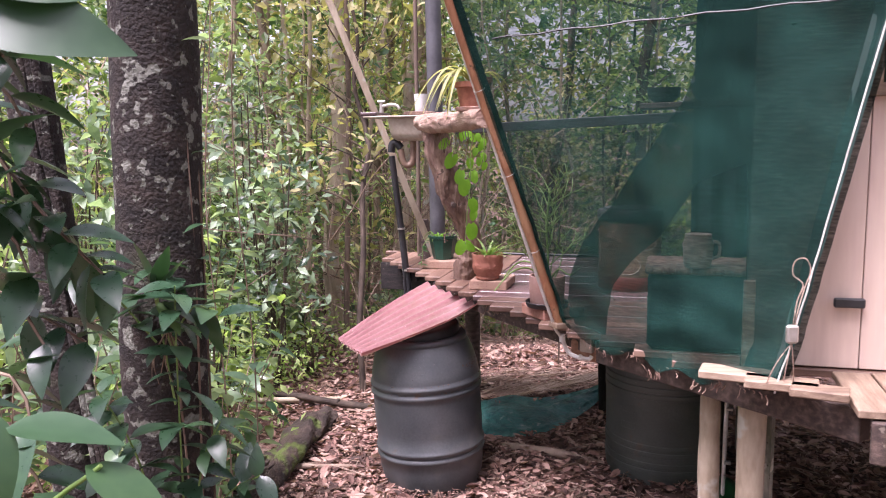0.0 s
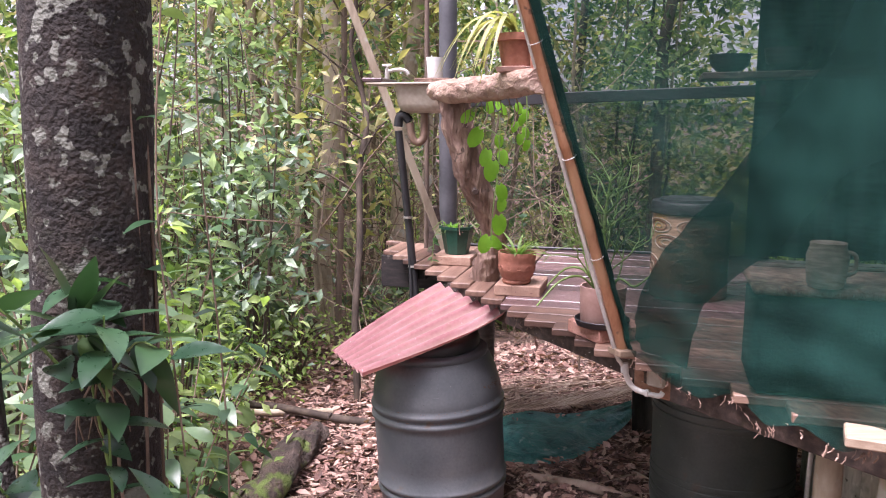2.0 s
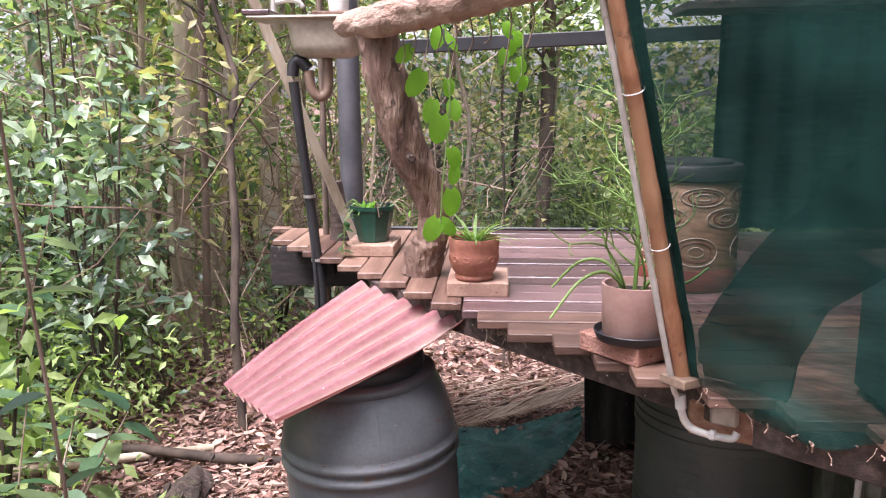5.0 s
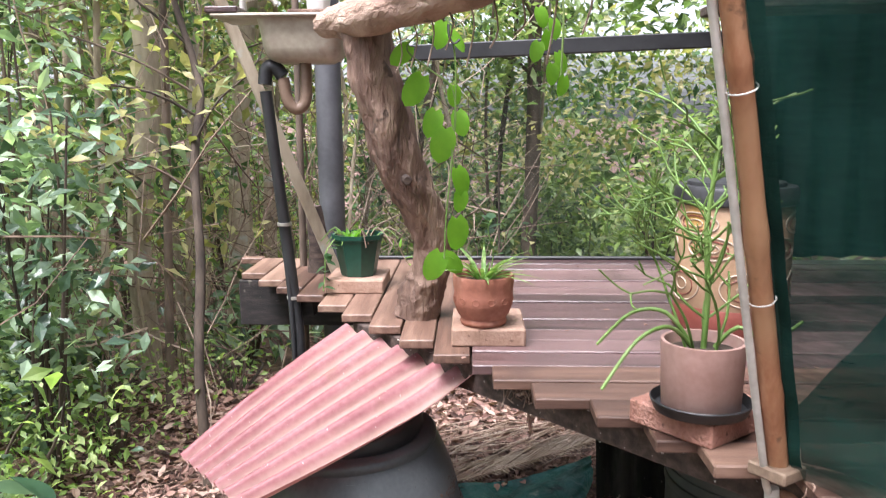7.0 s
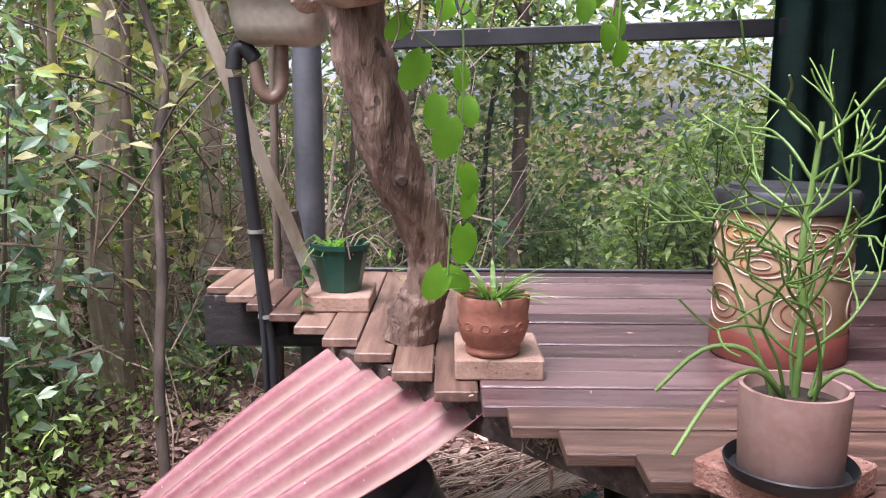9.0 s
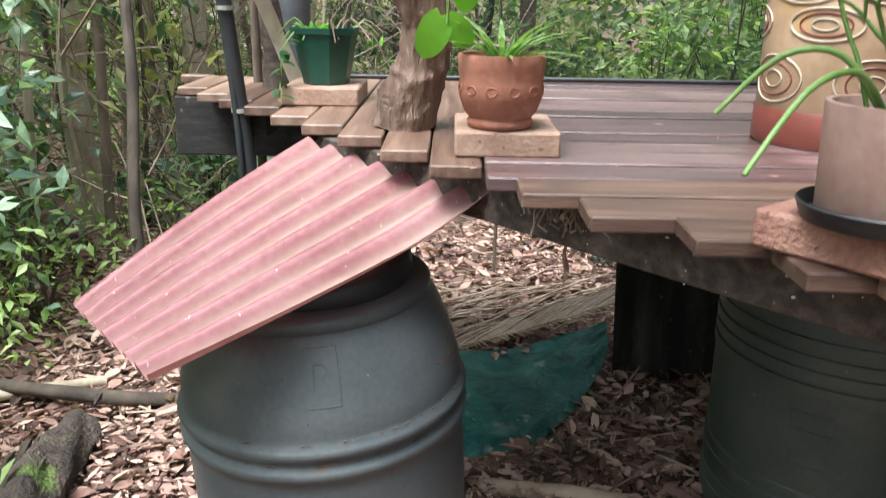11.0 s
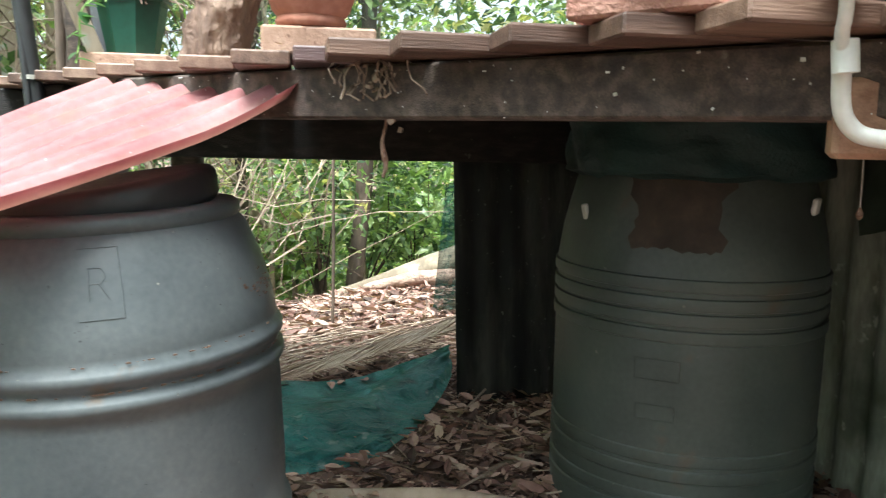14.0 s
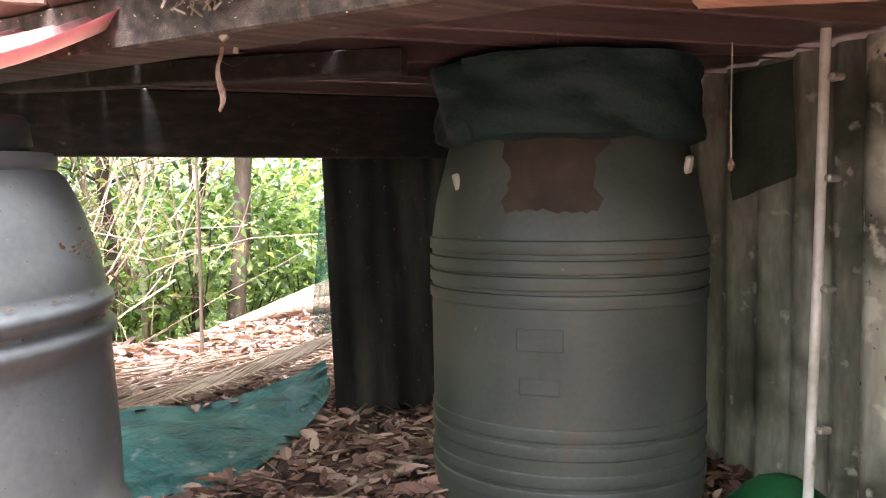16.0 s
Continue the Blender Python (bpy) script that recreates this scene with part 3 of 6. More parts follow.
for stroke in (((-0.002, 0.10), (0.058, 0.10), (0.058, 0.0), (-0.002, 0.0)), ((0.012, 0.028), (0.012, 0.072), (0.030, 0.072), (0.037, 0.062), (0.030, 0.051), (0.012, 0.050)), ((0.026, 0.050), (0.040, 0.028))):
    pts = []
    for (xa, za), (xb, zb) in zip(stroke, stroke[1:]):
        for q in range(6):
            x, zz = xa + (xb - xa) * q / 5, 0.552 + za + (zb - za) * q / 5
            r = interp([(0.495, 0.281), (0.53, 0.277), (0.60, 0.260), (0.655, 0.238)], zz) + 0.0006
            ang = radians(-95) + (x - 0.025) / 0.27
            if not pts or (pts[-1] - Vector((r * math.cos(ang), r * math.sin(ang), zz))).length > 1e-4:
                pts.append(Vector((r * math.cos(ang), r * math.sin(ang), zz)))
    tube(logo, pts, 0.0007, 6)
part("moulded_mark", logo, M_DRUM, drum_body)

M_SMEAR = surface("rust_stain", [(0.3, (0.07, 0.04, 0.028)), (0.7, (0.14, 0.075, 0.045))], 30, 90, 0.85, bump=0.3)
bm = bmesh.new()
for k in range(46):
    ang = radians(-28 + rp0.gauss(0, 9))
    zz = 0.555 + rp0.gauss(0, 0.012)
    r = interp([(0.495, 0.281), (0.53, 0.277), (0.60, 0.260), (0.655, 0.236)], zz) + 0.0003
    s = rp0.uniform(0.001, 0.004)
    box(bm, pose(r * math.cos(ang), r * math.sin(ang), zz, 0, 18, math.degrees(ang)), 0.0012, s * 2.2, s, 0)
for k in range(90):
    ang = radians(rp0.uniform(-130, -5))
    s = 0.0006 + 0.0022 * rp0.random() ** 2
    zz = rp0.choice((0.4455, 0.4455, 0.487))
    box(bm, pose(0.2835 * math.cos(ang), 0.2835 * math.sin(ang), zz, 0, 0, math.degrees(ang)), 0.002, s * 2.5, s, 0)
tagged(part("rust_specks", bm, M_SMEAR, drum_body, "rusty specks and dirt on the ribs"), kind="stuff")

def flat_ridge(p, r, z, h, w):
    p += [(r, z - w - 0.001), (r + h * 0.9, z - w + 0.001), (r + h, z - w + 0.003), (r + h, z + w - 0.003), (r + h * 0.9, z + w - 0.001), (r, z + w + 0.001)]


prof2 = [(0.27, -0.16), (0.285, -0.10), (0.298, -0.02), (0.302, 0.0)]
for z in (0.045, 0.08, 0.135, 0.17):
    flat_ridge(prof2, 0.302, z, 0.0035, 0.013)
prof2 += [(0.303, 0.27), (0.304, 0.40)]
for z in (0.43, 0.465, 0.497, 0.535):
    flat_ridge(prof2, 0.303, z, 0.0055, 0.013)
prof2 += [(0.300, 0.575), (0.292, 0.63), (0.280, 0.68), (0.265, 0.735), (0.255, 0.765), (0.25, 0.77)]
drum2 = thing("dark_drum", "dark green-grey plastic drum under the deck with a rusty smear", "drum", at=(1.163, 4.163, 0))
drum_body2 = part("body", lathe(prof2, 64), M_DRUM2, drum2)
cap = [(0.258, 0.742)] + [(0.292, 0.755 + 0.157 * k / 22) for k in range(23)] + [(0.27, 0.917), (0.1, 0.918)]
bm = lathe(cap, 96)
for v in bm.verts:
    if v.co.z < 0.916:
        a = math.atan2(v.co.y, v.co.x)
        w = 0.026 * noise.noise(Vector((a * 1.7, v.co.z * 16 + 1.5 * a, 2))) + 0.008 * noise.noise(Vector((a * 5, v.co.z * 34 - a, 3)))
        v.co += Vector((v.co.x, v.co.y, 0)).normalized() * w + Vector((0, 0, 0.010 * noise.noise(Vector((a * 3, 1, 5))) if v.co.z < 0.77 else 0))
M_COVER = surface("damp_dark_cloth", [(0.3, (0.004, 0.016, 0.014)), (0.7, (0.011, 0.036, 0.032))], 7, 120, 0.7, bump=0.5, depth=0.006)
part("cloth_cover", bm, M_COVER, drum2, "dark green cloth wrapped over the top")
bm = bmesh.new()
grid = []
for j in range(9):
    row = []
    for i in range(17):
        s, t = i / 16 - 0.5, j / 8
        wide = 0.60 if t < 0.75 else 0.72 + 0.5 * (t - 0.75)
        z = 0.605 + 0.150 * t + 0.02 * noise.noise(Vector((s * 7, t * 3, 1)))
        zs = [q for q in prof2 if 0.5 < q[1]]
        r = 0.25
        for (r0, z0), (r1, z1) in zip(zs, zs[1:]):
            if z0 <= z <= z1:
                r = r0 + (r1 - r0) * (z - z0) / max(z1 - z0, 1e-6)
        a = radians(-137) + s * wide + 0.07 * noise.noise(Vector((t * 5, s * 2, 4)))
        row.append(bm.verts.new((math.cos(a) * (r + 0.0025), math.sin(a) * (r + 0.0025), z)))
    grid.append(row)
for r0, r1 in zip(grid, grid[1:]):
    for i in range(16):
        bm.faces.new((r0[i], r0[i + 1], r1[i + 1], r1[i]))
M_RUST = surface("rusty_smear", [(0.3, (0.03, 0.022, 0.016)), (0.6, (0.058, 0.041, 0.03)), (0.8, (0.085, 0.062, 0.046))], 14, 90, 0.85, bump=0.3)
part("rust_patch", bm, M_RUST, drum_body2, "brown rusty smear")


def drum_frame(ang, z0, z1, half, r=0.3055):
    bm = bmesh.new()
    c = [(ang - half, z0), (ang + half, z0), (ang + half, z1), (ang - half, z1)]
    for (a0, za), (a1, zb) in zip(c, c[1:] + c[:1]):
        tube(bm, [(r * math.cos(a0 + (a1 - a0) * k / 4), r * math.sin(a0 + (a1 - a0) * k / 4), za + (zb - za) * k / 4) for k in range(5)], 0.0007, 5)
    return bm


part("moulded_mark", drum_frame(radians(-141), 0.335, 0.378, 0.15), M_DRUM2, drum_body2)
part("moulded_mark", drum_frame(radians(-141), 0.250, 0.282, 0.13), M_DRUM2, drum_body2)
for ang, z, w in ((radians(-183), 0.665, 0.016), (radians(-72), 0.695, 0.022)):
    part("clip", boxed(Matrix.Translation((0.285 * math.cos(ang), 0.285 * math.sin(ang), z)) @ pose(0, 0, 0, 8, 12, math.degrees(ang)), 0.012, w, 0.036, 0.003), M_PVC, drum2, "pale metal clip", smooth=False)

# ---- corrugated sheets ----
def sheet_mesh(corner, waves, amp, nu, nv, thick=0.003, curl=None):
    bm = bmesh.new()
    rows = []
    for j in range(nv + 1):
        row = []
        for i in range(nu + 1):
            s, t = i / nu, j / nv
            p = corner(s, t)
            n = (corner(min(s + 0.01, 1), t) - corner(max(s - 0.01, 0), t)).cross(corner(s, min(t + 0.01, 1)) - corner(s, max(t - 0.01, 0))).normalized()
            w = amp * math.sin(2 * math.pi * waves * s)
            if curl:
                w += curl(s, t)
            row.append(bm.verts.new(p + n * w))
        rows.append(row)
    uv = bm.loops.layers.uv.new("across")
    for j, (r0, r1) in enumerate(zip(rows, rows[1:])):
        for i in range(nu):
            f = bm.faces.new((r0[i], r0[i + 1], r1[i + 1], r1[i]))
            for lp, s, t in zip(f.loops, (i, i + 1, i + 1, i), (j, j, j + 1, j + 1)):
                lp[uv].uv = (s / nu, 0.35 * t / nv)
    bmesh.ops.solidify(bm, geom=bm.faces[:], thickness=thick)
    return bm


def quad(c00, c10, c01, c11):
    c00, c10, c01, c11 = map(Vector, (c00, c10, c01, c11))
    return lambda s, t: (c00 * (1 - s) + c10 * s) * (1 - t) + (c01 * (1 - s) + c11 * s) * t


red = part("red_sheet", sheet_mesh(quad((-0.551, 4.205, 0.660), (-0.385, 3.830, 0.674), (-0.090, 4.475, 0.914), (0.196, 3.991, 0.870)), 7.2, 0.0125, 132, 14,
           curl=lambda s, t: 0.012 * math.sin(math.pi * t) * (1 - s) - 0.008 * s ** 3 * math.sin(math.pi * t) + 0.024 * max(s - 0.7, 0) / 0.3 * (max(t - 0.72, 0) / 0.28) ** 1.5), M_RED)
tagged(red, "faded red corrugated roofing sheet laid over a drum", "roofing sheet")

iron_a = part("black_iron_sheet", sheet_mesh(quad((0.965, 4.975, -0.05), (1.62, 4.80, -0.05), (0.95, 5.02, 0.80), (1.61, 4.84, 0.80)), 8, 0.011, 96, 6), M_BLACKIRON)
tagged(iron_a, "blackened corrugated iron sheet standing under the deck", "iron sheet")
iron_wall = thing("iron_wall", "weathered corrugated iron wall under the hut", "wall", kind="structure")
for k, (v0, v1) in enumerate(((3.10, 3.86), (3.83, 4.60))):
    part("sheet", sheet_mesh(quad(P(0.425 + 0.006 * k, v1, -0.1), P(0.425 + 0.006 * k, v0, -0.1), P(0.425 + 0.006 * k, v1, 0.919), P(0.425 + 0.006 * k, v0, 0.919)), 7, 0.014, 84, 5), (M_IRON, M_MOSSIRON)[k], iron_wall)
part("green_flap", cloth(lambda s, t: P(0.395 - 0.012 * t, 4.20 - 0.20 * s, 0.62 + 0.28 * t + 0.05 * s * (1 - t)), 12, 8, 0.008, 8, 0.002), surface("mossy_cloth", [(0.3, (0.05, 0.066, 0.044)), (0.7, (0.1, 0.125, 0.086))], 9, 80, 0.9, bump=0.4), iron_wall, "mossy green cloth strip")
wb = part("grey_upright", plank((1.335, 3.865, -0.1), (1.335, 3.865, 0.70), 0.05, 0.03), M_MOSSIRON, smooth=False)
tagged(wb, "weathered grey timber upright beside the drum", "post")
lp = thing("log_post", "pale lichened log post under the platform corner", "post")
part("log", tubed([(1.06, 2.66, -0.2), (1.055, 2.66, 0.3), (1.05, 2.65, 0.82)], [0.05, 0.046, 0.046], 14, 0.12, 14), M_BARK2, lp)
lp2 = thing("log_post", "split grey timber post under the platform", "post")
part("log", tubed([(0.985, 2.86, -0.2), (0.98, 2.86, 0.3), (0.975, 2.85, 0.82)], [0.04, 0.038, 0.036], 10, 0.2, 14), M_BARK2, lp2)

# ---- pipes ----
pvc = thing("white_pipe", "dirty white plastic water pipe with an elbow and clamps", "pipe")
part("upper_pipe", tubed([(-0.159, 2.721, 2.75), (-0.022, 2.827, 2.35), (0.168, 2.974, 1.79), (0.246, 3.033, 1.564), (0.346, 3.110, 1.27), (0.452, 3.19, 0.97), (0.478, 3.214, 0.92), (0.492, 3.222, 0.90)], 0.0064, 12, 0, 30), M_PVC, pvc)
part("elbow", tubed([(0.493, 3.223, 0.90), (0.503, 3.231, 0.87), (0.514, 3.234, 0.846), (0.530, 3.228, 0.830), (0.550, 3.211, 0.825)], 0.0088, 14, 0, 16), M_PVC, pvc)
part("collar", tubed([(0.492, 3.222, 0.915), (0.494, 3.22, 0.885)], 0.0122, 14), M_PVC, pvc)
part("side_pipe", tubed([(0.548, 3.213, 0.825), (0.575, 3.188, 0.824), (0.594, 3.172, 0.826), (0.604, 3.172, 0.838)], 0.0084, 12, 0, 14), M_PVC, pvc)
part("down_pipe", tubed([(1.305, 3.632, 0.93), (1.306, 3.64, 0.5), (1.303, 3.655, -0.08)], 0.0095, 12), M_PVC, pvc)
for z in (0.66, 0.46, 0.20, 0.84):
    c = Vector((1.305, 3.632 + 0.02 * (0.93 - z), z))
    part("clamp", boxed(Matrix.Translation(c + Vector((0.012, -0.008, 0))) @ DECK, 0.03, 0.036, 0.014, 0.004), M_STEEL, pvc, "dull metal clamp", smooth=False)
part("clamp", boxed(Matrix.Translation((0.562, 3.200, 0.825)) @ pose(0, 0, 0, 0, 0, -41), 0.022, 0.022, 0.022, 0.006), M_PVC, pvc, smooth=False)
blk = part("timber_block", boxed(Matrix.Translation((0.612, 3.222, 0.846)) @ pose(0, 0, 0, 0, 0, -41), 0.17, 0.05, 0.08, 0.006), surface("orange_timber", [(0.3, (0.2, 0.1, 0.06)), (0.6, (0.36, 0.2, 0.13)), (0.8, (0.45, 0.28, 0.19))], 6, 50, 0.8, bump=0.4, stretch=(1, 8, 8)), smooth=False)
tagged(blk, "rough orange-brown timber block behind the white pipe", "timber block")
plate = part("pipe_bracket", boxed(Matrix.Translation((0.592, 3.205, 0.878)) @ pose(0, 0, 0, 0, 0, -41), 0.06, 0.03, 0.066, 0.006), M_ENAMEL, smooth=False)
tagged(plate, "dirty white bracket plate behind the pipe elbow", "bracket")
thread = thing("hanging_thread", "cobweb thread with a dried seed hanging by the iron wall", "thread")
part("strand", tubed([(1.24, 3.78, 0.92), (1.238, 3.78, 0.80), (1.24, 3.78, 0.70)], 0.0014, 5), M_PVC, thread)
part("seed", lathe([(0.002, -0.012), (0.007, -0.006), (0.008, 0.0), (0.004, 0.009), (0.001, 0.013)], 10, pose(1.24, 3.78, 0.69)), M_LOGH, thread)
bpipe = thing("black_drain_pipe", "black drain pipe dropping from the sink", "pipe")
part("elbow", tubed([(-0.235, 4.74, 1.655), (-0.262, 4.745, 1.685), (-0.285, 4.75, 1.675), (-0.292, 4.75, 1.63)], 0.022, 12, 0, 14), M_BLACK, bpipe)
part("upper_pipe", tubed([(-0.290, 4.752, 1.61), (-0.225, 4.80, 0.98), (-0.205, 4.81, 0.70), (-0.195, 4.81, 0.02)], 0.019, 12, 0, 14), M_BLACK, bpipe)
part("thin_pipe", tubed([(-0.262, 4.79, 1.25), (-0.235, 4.79, 0.95), (-0.225, 4.80, 0.7)], 0.009, 8, 0, 8), M_BLACK, bpipe)
for z, x, y in ((1.18, -0.245, 4.784), (0.93, -0.222, 4.802)):
    part("tie", tubed([(x, y, z), (x, y, z + 0.01)], 0.024, 10), M_STEEL, bpipe, "grey wire tie")
trap = part("sink_trap", tubed([(-0.235, 4.74, 1.65), (-0.225, 4.74, 1.585), (-0.20, 4.74, 1.555), (-0.17, 4.74, 1.575), (-0.165, 4.74, 1.64), (-0.165, 4.74, 1.70)], 0.019, 12, 0, 20), surface("brown_pipe", [(0.3, (0.12, 0.075, 0.05)), (0.7, (0.25, 0.17, 0.12))], 9, 60, 0.5, bump=0.1))
tagged(trap, "brown bent trap pipe under the sink", "pipe")

# ---- sink bench ----
sink = thing("sink", "stained cream enamel basin on a bench", "sink")
bm = bmesh.new()
rings = []
for z, hx, hy, rr in ((1.828, 0.135, 0.10, 0.03), (1.79, 0.128, 0.093, 0.035), (1.74, 0.122, 0.088, 0.04), (1.71, 0.112, 0.078, 0.04), (1.695, 0.085, 0.055, 0.03)):
    ring = []
    for qx, qy, a0 in ((1, 1, 0), (-1, 1, 90), (-1, -1, 180), (1, -1, 270)):
        for k in range(5):
            a = radians(a0 + 22.5 * k)
            ring.append(bm.verts.new(P(-1.385 + qx * (hx - rr) + rr * math.cos(a), 4.545 + qy * (hy - rr) + rr * math.sin(a), z)))
    rings.append(ring)
for a, b in zip(rings, rings[1:]):
    for k in range(20):
        bm.faces.new((a[k], b[k], b[(k + 1) % 20], a[(k + 1) % 20]))
bm.faces.new(rings[-1][::-1])
part("basin", bm, M_ENAMEL, sink)
part("rim", boxed(Matrix.Translation(P(-1.45, 4.545, 1.832)) @ DECK, 0.40, 0.24, 0.012, 0.005), M_ENAMEL, sink)
shelf_board = part("bench_board", boxed(Matrix.Translation(P(-1.615, 4.545, 1.848)) @ DECK, 0.10, 0.24, 0.02, 0.004), M_DECK, smooth=False)
tagged(shelf_board, "reddish timber strip beside the sink", "board")
tap = thing("tap", "dull chrome garden tap above the sink", "tap")
part("riser", tubed([(-0.35, 4.84, 1.858), (-0.35, 4.84, 1.91)], [0.013, 0.011], 12), M_STEEL, tap)
part("spout", tubed([(-0.35, 4.84, 1.895), (-0.30, 4.83, 1.905), (-0.26, 4.82, 1.90), (-0.245, 4.815, 1.88)], 0.009, 10, 0, 10), M_STEEL, tap)
part("handle", tubed([(-0.372, 4.845, 1.925), (-0.328, 4.835, 1.925)], 0.007, 8), M_STEEL, tap)
part("stem", tubed([(-0.35, 4.84, 1.905), (-0.35, 4.84, 1.928)], 0.006, 8), M_STEEL, tap)
cup = thing("white_cup", "white plastic cup beside the sink", "cup", at=(-0.115, 4.80, 1.862))
part("body", lathe([(0.034, 0.0), (0.036, 0.005), (0.043, 0.1), (0.041, 0.1), (0.035, 0.008)], 24), M_WHITE, cup)
wd = part("wood_offcut", boxed(Matrix.Translation((-0.125, 4.78, 1.851)) @ DECK, 0.17, 0.07, 0.024, 0.004), M_DRIFT, smooth=False)
tagged(wd, "brown timber offcut beside the sink", "timber block")

# ---- log frame and poles ----
post = thing("driftwood_post", "crooked worn driftwood trunk standing on the deck", "post")
post_trunk = part("trunk", tubed([(0.114, 4.39, 0.948), (0.128, 4.38, 1.02), (0.148, 4.37, 1.083), (0.154, 4.35, 1.176), (0.121, 4.33, 1.267), (0.066, 4.31, 1.384), (0.021, 4.30, 1.523), (-0.012, 4.30, 1.64), (-0.03, 4.31, 1.76)], [0.060, 0.058, 0.053, 0.048, 0.055, 0.060, 0.063, 0.066, 0.07], 36, 0.12, 80, 0.2), M_DRIFT, post)
part("knot", tubed([(0.066, 4.256, 1.362), (0.064, 4.246, 1.360)], [0.017, 0.010], 12, 0.3), M_DARKWOOD, post_trunk, "dark knot hole")
logh = thing("log_beam", "pale worn log laid level as a plant shelf", "log")
part("trunk", tubed([(-0.12, 4.55, 1.795), (-0.06, 4.30, 1.785), (0.03, 3.8, 1.775), (0.11, 3.3, 1.77), (0.175, 2.965, 1.772)], [0.034, 0.050, 0.047, 0.04, 0.034], 28, 0.12, 60, 0.16), M_LOGH, logh)
for k in range(9):
    x = 0.0 + 0.13 * k / 8
    y = 4.0 - 0.8 * k / 8
    z = 1.74
    part("hanging_root", tubed([(x, y, z), (x + 0.01, y, z - 0.03 - 0.04 * random.random()), (x - 0.005, y, z - 0.07 - 0.06 * random.random())], 0.0018, 5, 0, 6), M_TWIG, logh)
hook = part("wall_hook", tubed([(0.125, 4.02, 1.745), (0.125, 4.015, 1.72), (0.135, 4.01, 1.70), (0.15, 4.01, 1.71)], 0.003, 6, 0, 10), M_BLACK)
tagged(hook, "small black wire hook under the log", "hook")
pole = tagged(part("steel_pole", tubed([(-0.03, 5.32, ground_z(-0.03, 5.32) - 0.1), (-0.055, 5.32, 2.95)], 0.05, 20), M_PIPE), "grey painted round steel pole", "pole")
thin = tagged(part("thin_pole", tubed([(-0.165, 5.30, ground_z(-0.17, 5.3) - 0.1), (-0.16, 5.30, 1.2), (-0.165, 5.31, 2.95)], [0.016, 0.014, 0.013], 10, 0.15, 20), M_BARK3), "thin dark red-brown stake", "pole")
brace = tagged(part("diagonal_brace", plank((-0.05, 5.09, 0.955), (-0.67, 4.98, 2.55), 0.022, 0.04), M_BARK2, smooth=False), "grey weathered timber brace leaning behind the sink", "brace")
dk = tagged(part("dark_stump", tubed([(-0.10, 5.16, 0.95), (-0.115, 5.16, 1.10), (-0.125, 5.16, 1.2)], [0.05, 0.042, 0.03], 10, 0.3, 10), M_DARKWOOD), "dark weathered stump end at the deck corner", "stump")

# ---- bamboo and shade cloth ----
bamboo = thing("bamboo_pole", "leaning orange bamboo pole with tied cords", "pole")
cane = smooth_path([(0.476, 3.188, 0.974), (0.371, 3.105, 1.27), (0.267, 3.021, 1.564), (0.184, 2.960, 1.79), (-0.017, 2.803, 2.35), (-0.161, 2.691, 2.75)], 60)
bm = bmesh.new()
radii = []
for k, p in enumerate(cane):
    r = 0.0170 - 0.003 * k / 60
    if k % 10 == 6:
        r += 0.0024
    elif k % 10 in (5, 7):
        r += 0.0008
    radii.append(r)
tube(bm, cane, radii, 14)
part("cane", bm, M_BAMBOO, bamboo)
for k in (12, 24, 38):
    c = cane[k]
    d = (cane[k + 1] - cane[k]).normalized()
    side = d.orthogonal().normalized()
    bm = bmesh.new()
    loop = [c + (side * math.cos(a) + d.cross(side) * math.sin(a)) * 0.0198 + d * 0.004 * a / 6.3 for a in [2 * math.pi * q / 16 for q in range(20)]]
    tube(bm, loop, 0.0012, 6)
    part("cord", bm, M_PVC, bamboo, "white twine tie")
foot = tagged(part("foot_block", boxed(Matrix.Translation((0.476, 3.190, 0.963)) @ pose(0, 0, 0, 0, 0, 20), 0.06, 0.07, 0.022, 0.003), M_STEP, smooth=False), "small pale timber block at the foot of the bamboo", "timber block")

NB = quad((0.497, 3.178, 0.955), (1.02, 2.365, 0.945), (-0.145, 2.69, 2.75), (1.46, 2.36, 2.75))


def net_at(s, t):
    p = NB(s, t)
    if t < 0.08:
        p.z -= 0.055 * (1 - t / 0.08) * (0.7 + 0.6 * noise.noise(Vector((s * 9, 1, 2)))) * min(1, 4 * s * (1.02 - s))
    p = p + Vector((-0.7, -0.6, 0)) * 0.02 * max(1 - t / 0.08, 0) * min(1, 4 * s)
    crease = 0.010 * math.exp(-t * 7) * (math.sin(70 * t + 6 * s + 3 * noise.noise(Vector((s * 4, t * 6, 9)))) + noise.noise(Vector((s * 6, t * 40, 2))))
    p = p + Vector((-0.7, -0.6, 0)) * crease
    crease += 0.007 * min(max(s - 0.3, 0) * 3, 1) * math.exp(-(t - 0.2) ** 2 / 0.02) * noise.noise(Vector((s * 3.5, t * 34 + 3 * s, 6)))
    bulge = math.sin(math.pi * s) * math.sin(math.pi * min(t * 1.3, 1)) * 0.03
    return p + Vector((-0.7, -0.6, 0)) * bulge


net = thing("shade_cloth_screen", "translucent green shade cloth hung at the deck edge", "shade cloth")
part("cloth", cloth(net_at, 110, 120, 0.028), M_NET, net)


